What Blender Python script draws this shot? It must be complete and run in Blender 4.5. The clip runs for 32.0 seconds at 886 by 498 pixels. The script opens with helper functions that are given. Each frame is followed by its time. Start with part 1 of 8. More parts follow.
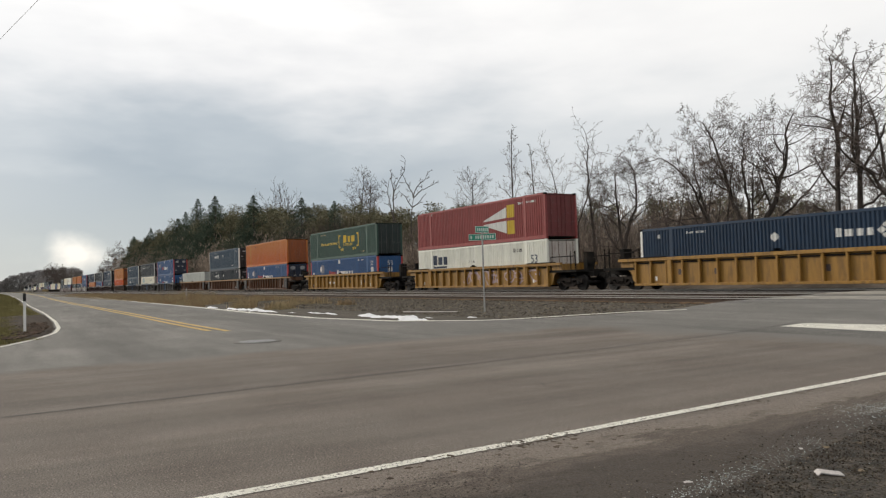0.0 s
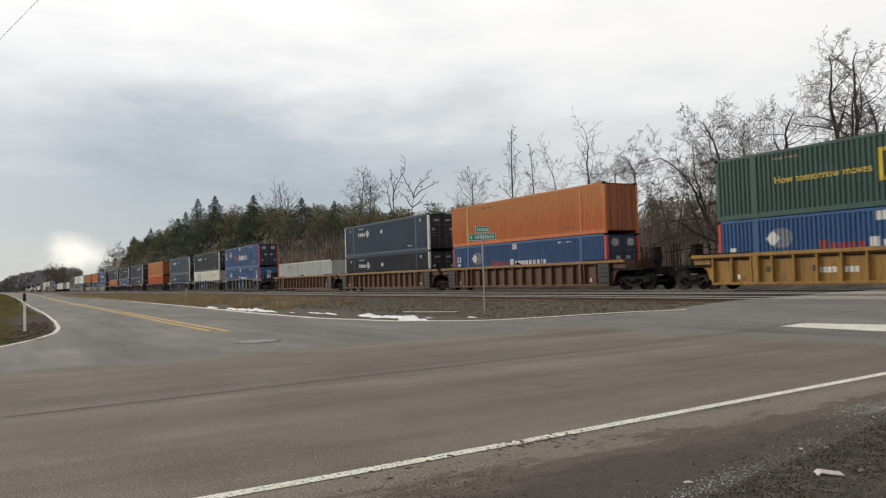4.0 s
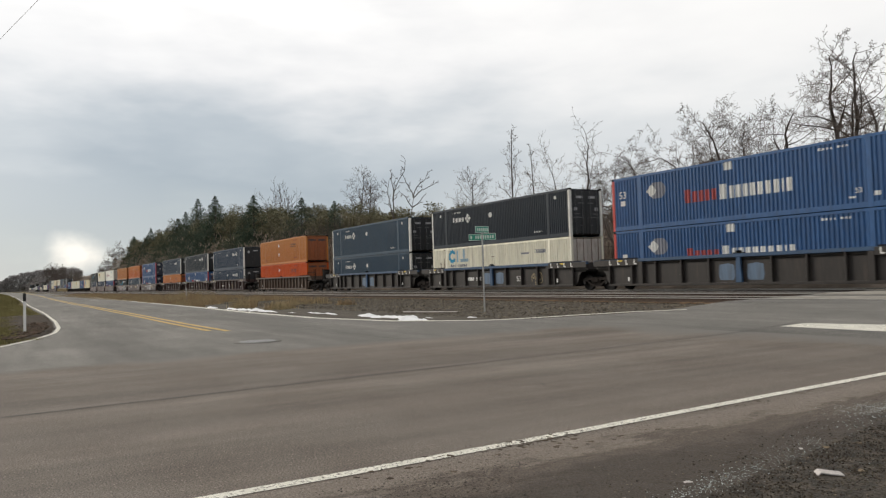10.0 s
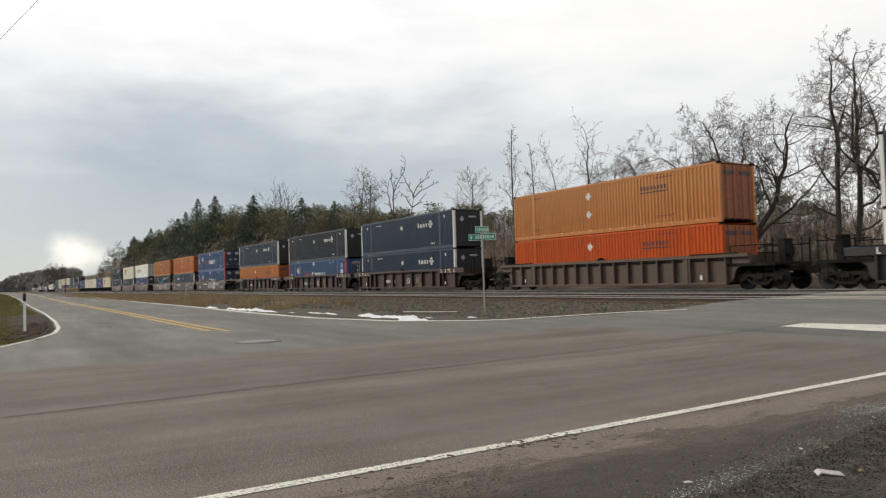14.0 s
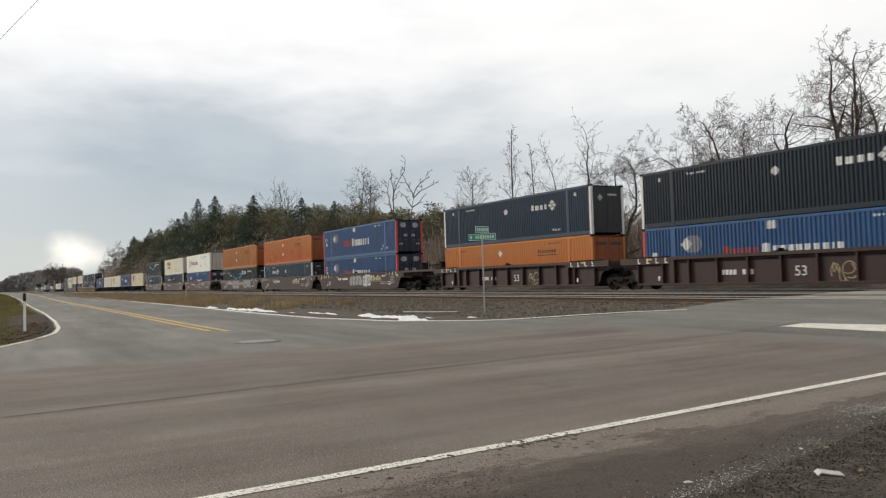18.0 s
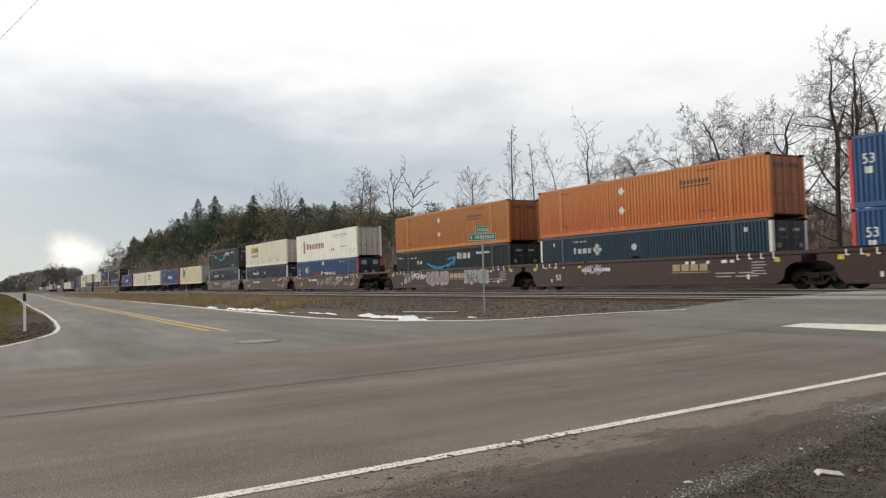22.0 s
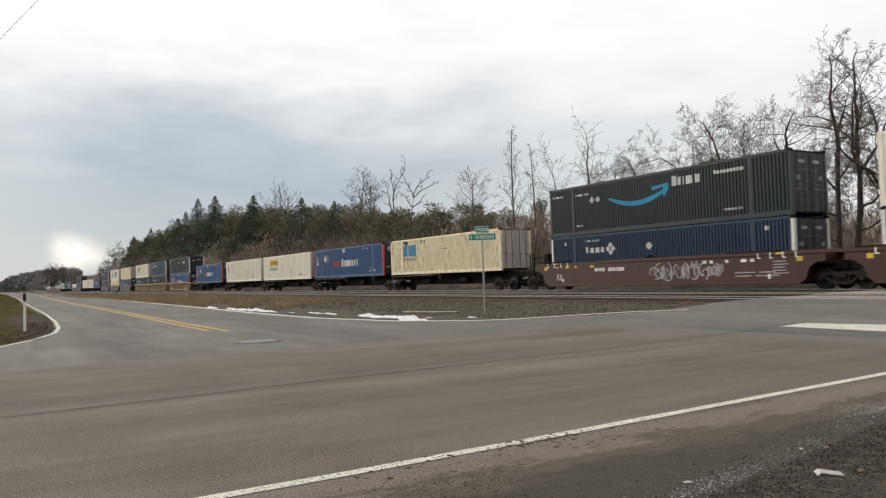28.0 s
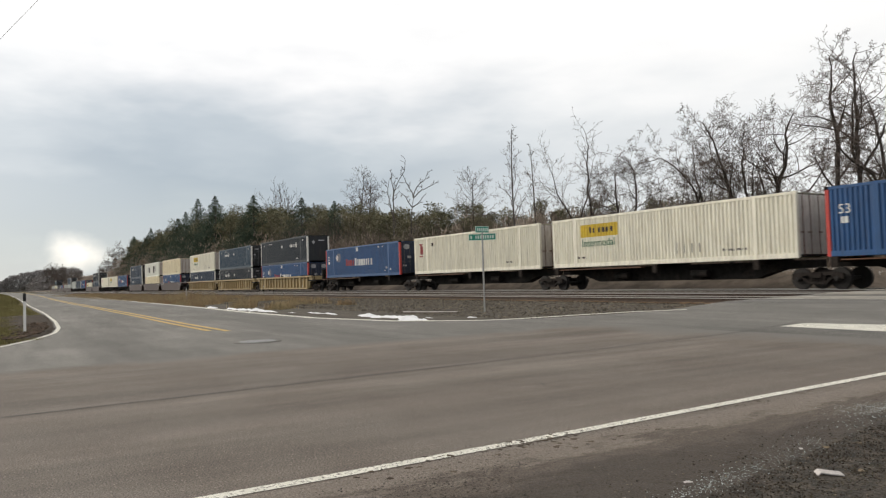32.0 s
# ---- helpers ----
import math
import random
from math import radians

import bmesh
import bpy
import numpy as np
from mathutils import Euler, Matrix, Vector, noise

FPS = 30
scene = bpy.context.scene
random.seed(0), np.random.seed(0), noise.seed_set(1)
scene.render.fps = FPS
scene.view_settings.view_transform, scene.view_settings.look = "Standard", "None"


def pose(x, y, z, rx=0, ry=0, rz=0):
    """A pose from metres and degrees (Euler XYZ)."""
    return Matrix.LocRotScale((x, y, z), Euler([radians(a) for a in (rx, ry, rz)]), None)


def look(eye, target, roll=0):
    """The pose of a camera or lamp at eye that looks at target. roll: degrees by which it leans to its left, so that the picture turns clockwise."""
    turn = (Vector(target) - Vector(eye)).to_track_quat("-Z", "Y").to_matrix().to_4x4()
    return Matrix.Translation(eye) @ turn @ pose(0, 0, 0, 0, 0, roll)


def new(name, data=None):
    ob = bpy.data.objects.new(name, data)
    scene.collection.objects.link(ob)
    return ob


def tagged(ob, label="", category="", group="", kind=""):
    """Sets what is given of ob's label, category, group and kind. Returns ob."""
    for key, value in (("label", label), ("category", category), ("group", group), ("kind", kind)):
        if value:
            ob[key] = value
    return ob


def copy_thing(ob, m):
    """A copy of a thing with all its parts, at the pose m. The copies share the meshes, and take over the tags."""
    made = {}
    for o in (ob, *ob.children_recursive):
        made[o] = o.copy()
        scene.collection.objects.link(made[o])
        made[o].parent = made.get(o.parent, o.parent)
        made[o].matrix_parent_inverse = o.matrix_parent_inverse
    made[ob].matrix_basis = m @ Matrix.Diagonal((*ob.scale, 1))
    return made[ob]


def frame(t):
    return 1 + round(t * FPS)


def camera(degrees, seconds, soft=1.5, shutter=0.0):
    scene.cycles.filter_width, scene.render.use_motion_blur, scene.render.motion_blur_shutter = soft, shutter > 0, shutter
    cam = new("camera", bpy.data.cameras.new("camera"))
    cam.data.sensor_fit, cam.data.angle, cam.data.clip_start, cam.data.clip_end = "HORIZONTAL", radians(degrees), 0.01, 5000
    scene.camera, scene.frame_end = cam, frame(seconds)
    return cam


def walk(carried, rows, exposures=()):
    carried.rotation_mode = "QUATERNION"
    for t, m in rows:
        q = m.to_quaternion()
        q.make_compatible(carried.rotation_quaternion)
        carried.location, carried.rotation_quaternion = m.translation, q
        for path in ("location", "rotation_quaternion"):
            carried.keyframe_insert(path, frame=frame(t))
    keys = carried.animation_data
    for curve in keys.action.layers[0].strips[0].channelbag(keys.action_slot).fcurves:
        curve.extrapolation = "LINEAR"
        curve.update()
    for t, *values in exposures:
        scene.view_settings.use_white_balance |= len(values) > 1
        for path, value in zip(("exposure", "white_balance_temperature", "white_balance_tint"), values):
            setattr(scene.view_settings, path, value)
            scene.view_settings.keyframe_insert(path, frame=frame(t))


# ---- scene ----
# ------------------------------------------------ camera
cam = camera(61.23, 32.0, soft=1.25, shutter=0.2)
VIEW = pose(0, 0, 1.30, 92.18, 0, 58.87) @ pose(0, 0, 0, 0, 0, -1.84)
walk(cam, [(0, VIEW), (32, VIEW)], exposures=[(0, 0.02, 6750, 10), (11, 0.04, 6750, 10), (14, 0.07, 6750, 10), (17, 0.09, 6750, 10), (19, 0.10, 6750, 10), (22, 0.14, 6750, 10), (25, 0.12, 6750, 10), (28, 0.09, 6750, 10), (31, 0.14, 6750, 10), (32, 0.14, 6750, 10)])

# ------------------------------------------------ light
SUN_DIR = Vector((-0.74, -0.50, 0.45)).normalized()
world = bpy.data.worlds.new("overcast_sky")
scene.world = world
world.use_nodes = True
wt = world.node_tree
wt.nodes.clear()


def wnode(kind, **inputs):
    n = wt.nodes.new(kind)
    for k, v in inputs.items():
        n.inputs[k].default_value = v
    return n


def wmath(op, a, b=None, clamp=False):
    n = wt.nodes.new("ShaderNodeMath")
    n.operation, n.use_clamp = op, clamp
    for i, v in enumerate((a, b)):
        if v is None:
            continue
        if isinstance(v, (int, float)):
            n.inputs[i].default_value = v
        else:
            wt.links.new(v, n.inputs[i])
    return n.outputs[0]


wco = wnode("ShaderNodeTexCoord")
wdir = wco.outputs["Generated"]
wsep = wnode("ShaderNodeSeparateXYZ")
wt.links.new(wdir, wsep.inputs[0])
up = wsep.outputs["Z"]
# cloud sheet: noise on the direction, stretched along the horizon
wmap = wnode("ShaderNodeMapping")
wmap.inputs["Scale"].default_value = (1.0, 1.0, 3.2)
wt.links.new(wdir, wmap.inputs["Vector"])
wn = wnode("ShaderNodeTexNoise", Scale=1.7, Detail=5.0, Roughness=0.5)
wt.links.new(wmap.outputs[0], wn.inputs["Vector"])
wn2 = wnode("ShaderNodeTexNoise", Scale=6.0, Detail=4.0, Roughness=0.5)
wt.links.new(wmap.outputs[0], wn2.inputs["Vector"])
soft = wmath("ADD", wmath("MULTIPLY", wmath("SUBTRACT", wn.outputs[0], 0.5), 0.42), wmath("MULTIPLY", wmath("SUBTRACT", wn2.outputs[0], 0.5), 0.32))
elev = wmath("ADD", up, wmath("MULTIPLY", soft, 0.5))
ramp = wnode("ShaderNodeValToRGB")
wt.links.new(elev, ramp.inputs[0])
stops = [(0.0, (0.50, 0.555, 0.59)), (0.06, (0.43, 0.485, 0.535)), (0.13, (0.375, 0.435, 0.50)), (0.19, (0.47, 0.525, 0.58)), (0.28, (0.84, 0.85, 0.87)), (0.36, (1.05, 1.05, 1.05)), (0.75, (0.50, 0.50, 0.49))]
while len(ramp.color_ramp.elements) < len(stops):
    ramp.color_ramp.elements.new(0.5)
for e, (p, c) in zip(ramp.color_ramp.elements, stops):
    e.position, e.color = p, (*c, 1)
# thin cloud where the low sun stands behind it
wx, wy = wsep.outputs["X"], wsep.outputs["Y"]
across = wmath("DIVIDE", wmath("SUBTRACT", wmath("ADD", wy, wmath("MULTIPLY", wn2.outputs[0], 0.07)), 0.118), 0.035)
above = wmath("DIVIDE", wmath("SUBTRACT", wmath("ADD", up, wmath("MULTIPLY", wn.outputs[0], 0.02)), 0.053), 0.022)
wn3 = wnode("ShaderNodeTexNoise", Scale=24.0, Detail=5.0, Roughness=0.5)
wt.links.new(wdir, wn3.inputs["Vector"])
round_off = wmath("SQRT", wmath("ADD", wmath("MULTIPLY", across, across), wmath("MULTIPLY", above, above)))
far_off = wmath("ADD", round_off, wmath("MULTIPLY", wmath("SUBTRACT", wn3.outputs[0], 0.5), 1.5))
glow = wmath("MULTIPLY", wmath("POWER", wmath("MULTIPLY", wmath("SUBTRACT", 1.32, far_off), 1.0, True), 1.5), wmath("MULTIPLY", wx, -1, True))
mixg = wnode("ShaderNodeMix")
mixg.data_type = "RGBA"
wt.links.new(wmath("MULTIPLY", glow, 0.9), mixg.inputs["Factor"])
wt.links.new(ramp.outputs[0], mixg.inputs["A"])
mixg.inputs["B"].default_value = (1.02, 1.0, 0.96, 1)
# the side of the sky away from the dark cloud bank is paler
pale = wnode("ShaderNodeMix")
pale.data_type = "RGBA"
side = wmath("MULTIPLY", wmath("ADD", wmath("ADD", wsep.outputs["Y"], wmath("MULTIPLY", soft, 0.4)), -0.40), 1.9, True)
wt.links.new(wmath("MULTIPLY", side, 0.85), pale.inputs["Factor"])
wt.links.new(mixg.outputs["Result"], pale.inputs["A"])
pale.inputs["B"].default_value = (0.92, 0.925, 0.93, 1)
# thinner cloud beyond the end of the bank
thin_cloud = wnode("ShaderNodeMix")
thin_cloud.data_type = "RGBA"
beyond = wmath("MULTIPLY", wmath("SUBTRACT", wmath("ADD", 0.20, wmath("MULTIPLY", soft, 0.8)), wy), 2.6, True)
wt.links.new(wmath("MULTIPLY", wmath("MULTIPLY", beyond, wmath("MULTIPLY", wmath("SUBTRACT", up, 0.03), 9.0, True)), wmath("MULTIPLY", wmath("MULTIPLY", wx, -1, True), 0.5)), thin_cloud.inputs["Factor"])
wt.links.new(pale.outputs["Result"], thin_cloud.inputs["A"])
thin_cloud.inputs["B"].default_value = (0.88, 0.90, 0.92, 1)
sky = wnode("ShaderNodeTexSky")
sky.sky_type, sky.sun_disc = "NISHITA", False
sky.sun_elevation, sky.sun_rotation = math.asin(SUN_DIR.z), math.atan2(SUN_DIR.x, SUN_DIR.y)
bg_clear = wnode("ShaderNodeBackground", Strength=0.012)
wt.links.new(sky.outputs[0], bg_clear.inputs["Color"])
bg_cloud = wnode("ShaderNodeBackground", Strength=0.97)
wt.links.new(thin_cloud.outputs["Result"], bg_cloud.inputs["Color"])
wadd = wnode("ShaderNodeAddShader")
wt.links.new(bg_clear.outputs[0], wadd.inputs[0])
wt.links.new(bg_cloud.outputs[0], wadd.inputs[1])
wout = wnode("ShaderNodeOutputWorld")
wt.links.new(wadd.outputs[0], wout.inputs[0])

sun = new("sun", bpy.data.lights.new("sun", "SUN"))
sun.data.energy, sun.data.angle, sun.data.color = 1.9, radians(24), (1.0, 0.94, 0.85)
sun.matrix_world = look(SUN_DIR * 50, (0, 0, 0))


# ------------------------------------------------ materials
def material(name, colour, rough=0.7, metal=0.0, scale=2.0, spread=0.25, fine=40.0, bump=0.15, second=None, stretch=(1, 1, 1), dirt=0.0, dirt_colour=(0.10, 0.075, 0.05), by_object=0.0, by_island=0.0, spec=0.4, fade=None, dirt_scale=1.3, dirt_from=0.50, dirt_to=0.72, bands=None, streaks=None, specks=0.0, grain=0.45):
    """Base colour with coarse and fine variation, optional second colour in patches, dirt streaks and fine relief."""
    m = bpy.data.materials.new(name)
    m.use_nodes = True
    t = m.node_tree
    n, l = t.nodes, t.links
    b = n["Principled BSDF"]
    b.inputs["Roughness"].default_value, b.inputs["Metallic"].default_value = rough, metal
    b.inputs["Specular IOR Level"].default_value = spec
    co = n.new("ShaderNodeTexCoord")
    mp = n.new("ShaderNodeMapping")
    mp.inputs["Scale"].default_value = stretch
    l.new(co.outputs["Object"], mp.inputs[0])
    a = n.new("ShaderNodeTexNoise")
    a.inputs["Scale"].default_value, a.inputs["Detail"].default_value, a.inputs["Roughness"].default_value = scale, 6, 0.6
    l.new(mp.outputs[0], a.inputs["Vector"])
    f = n.new("ShaderNodeTexNoise")
    f.inputs["Scale"].default_value, f.inputs["Detail"].default_value = fine, 4
    l.new(mp.outputs[0], f.inputs["Vector"])
    lo = tuple(c * (1 - spread) for c in colour)
    hi = tuple(min(1, c * (1 + spread)) for c in (second or colour))
    r = n.new("ShaderNodeValToRGB")
    r.color_ramp.elements[0].position, r.color_ramp.elements[0].color = 0.34, (*lo, 1)
    r.color_ramp.elements[1].position, r.color_ramp.elements[1].color = 0.66, (*hi, 1)
    l.new(a.outputs[0], r.inputs[0])
    g = n.new("ShaderNodeMix")
    g.data_type, g.blend_type = "RGBA", "OVERLAY"
    g.inputs["Factor"].default_value = min(1, grain)
    l.new(r.outputs[0], g.inputs["A"])
    if grain > 0.5:
        # coarse grit: steeper contrast of the fine noise
        st = n.new("ShaderNodeMapRange")
        st.inputs["From Min"].default_value, st.inputs["From Max"].default_value = 0.36, 0.64
        st.inputs["To Min"].default_value, st.inputs["To Max"].default_value = 0.12, 0.88
        l.new(f.outputs[0], st.inputs["Value"])
        l.new(st.outputs[0], g.inputs["B"])
    else:
        l.new(f.outputs[0], g.inputs["B"])
    out = g.outputs["Result"]
    if fade:
        # sun-bleached upper part of a container side, with an uneven lower limit
        sz = n.new("ShaderNodeSeparateXYZ")
        l.new(co.outputs["Object"], sz.inputs[0])
        wob = n.new("ShaderNodeMath")
        wob.operation = "MULTIPLY_ADD"
        wob.inputs[1].default_value = 1.2
        l.new(a.outputs[0], wob.inputs[0])
        l.new(sz.outputs["Z"], wob.inputs[2])
        fm = n.new("ShaderNodeMapRange")
        fm.inputs["From Min"].default_value, fm.inputs["From Max"].default_value = 1.5, 2.9
        l.new(wob.outputs[0], fm.inputs["Value"])
        fx = n.new("ShaderNodeMix")
        fx.data_type = "RGBA"
        l.new(fm.outputs[0], fx.inputs["Factor"])
        l.new(out, fx.inputs["A"])
        fx.inputs["B"].default_value = (*fade, 1)
        out = fx.outputs["Result"]
    if dirt:
        d = n.new("ShaderNodeTexNoise")
        d.inputs["Scale"].default_value, d.inputs["Detail"].default_value, d.inputs["Roughness"].default_value = dirt_scale, 8, 0.72
        l.new(mp.outputs[0], d.inputs["Vector"])
        dr = n.new("ShaderNodeMapRange")
        dr.inputs["From Min"].default_value, dr.inputs["From Max"].default_value = dirt_from, dirt_to
        dr.inputs["To Max"].default_value = dirt
        l.new(d.outputs[0], dr.inputs["Value"])
        x = n.new("ShaderNodeMix")
        x.data_type = "RGBA"
        l.new(dr.outputs[0], x.inputs["Factor"])
        l.new(out, x.inputs["A"])
        x.inputs["B"].default_value = (*dirt_colour, 1)
        out = x.outputs["Result"]
    for lay, amount in ((bands, 0.5), (streaks, 0.24)):
        if not lay:
            continue
        # long lighter and darker wheel tracks, then narrow scuffs
        bm_ = n.new("ShaderNodeMapping")
        bm_.inputs["Scale"].default_value = lay
        l.new(co.outputs["Object"], bm_.inputs[0])
        bn = n.new("ShaderNodeTexNoise")
        bn.inputs["Scale"].default_value, bn.inputs["Detail"].default_value = 1.0, 4
        l.new(bm_.outputs[0], bn.inputs["Vector"])
        bx = n.new("ShaderNodeMix")
        bx.data_type, bx.blend_type = "RGBA", "OVERLAY"
        bx.inputs["Factor"].default_value = amount
        l.new(out, bx.inputs["A"])
        bc = n.new("ShaderNodeMapRange")
        bc.inputs["From Min"].default_value, bc.inputs["From Max"].default_value = 0.30, 0.70
        bc.inputs["To Min"].default_value, bc.inputs["To Max"].default_value = 0.22, 0.78
        l.new(bn.outputs[0], bc.inputs["Value"])
        l.new(bc.outputs[0], bx.inputs["B"])
        out = bx.outputs["Result"]
    if specks:
        # pale and dark aggregate chips
        vo = n.new("ShaderNodeTexVoronoi")
        vo.inputs["Scale"].default_value = specks
        l.new(co.outputs["Object"], vo.inputs["Vector"])
        lt = n.new("ShaderNodeMath")
        lt.operation = "LESS_THAN"
        lt.inputs[1].default_value = 0.22
        l.new(vo.outputs["Distance"], lt.inputs[0])
        half = n.new("ShaderNodeMath")
        half.operation = "MULTIPLY"
        half.inputs[1].default_value = 0.75
        l.new(lt.outputs[0], half.inputs[0])
        sep = n.new("ShaderNodeSeparateColor")
        l.new(vo.outputs["Color"], sep.inputs[0])
        sr = n.new("ShaderNodeValToRGB")
        sr.color_ramp.elements[0].position, sr.color_ramp.elements[0].color = 0.25, (*(c * 0.45 for c in colour), 1)
        sr.color_ramp.elements[1].position, sr.color_ramp.elements[1].color = 0.85, (*(min(1, c * 2.4) for c in colour), 1)
        l.new(sep.outputs[0], sr.inputs[0])
        sx = n.new("ShaderNodeMix")
        sx.data_type = "RGBA"
        l.new(half.outputs[0], sx.inputs["Factor"])
        l.new(out, sx.inputs["A"])
        l.new(sr.outputs[0], sx.inputs["B"])
        out = sx.outputs["Result"]
    if by_object or by_island:
        src = n.new("ShaderNodeObjectInfo").outputs["Random"] if by_object else n.new("ShaderNodeNewGeometry").outputs["Random Per Island"]
        w = by_object or by_island
        hs = n.new("ShaderNodeHueSaturation")
        mr = n.new("ShaderNodeMapRange")
        mr.inputs["To Min"].default_value, mr.inputs["To Max"].default_value = 1 - w, 1 + w
        l.new(src, mr.inputs["Value"])
        l.new(mr.outputs[0], hs.inputs["Value"])
        l.new(out, hs.inputs["Color"])
        out = hs.outputs["Color"]
    l.new(out, b.inputs["Base Color"])
    if bump:
        bp = n.new("ShaderNodeBump")
        bp.inputs["Strength"].default_value, bp.inputs["Distance"].default_value = bump, 0.02
        l.new(f.outputs[0], bp.inputs["Height"])
        l.new(bp.outputs[0], b.inputs["Normal"])
    return m


def paint(name, colour, **k):
    """Weathered sheet-steel paint with streaks running down."""
    o = dict(rough=0.45, scale=1.1, spread=0.12, fine=9, bump=0.05, stretch=(2.2, 2.2, 0.22), dirt_scale=2.6, dirt_from=0.52, dirt_to=0.74, dirt=0.35, dirt_colour=(0.09, 0.065, 0.05), by_object=0.06, spec=0.40)
    o.update(k)
    return material(name, colour, **o)


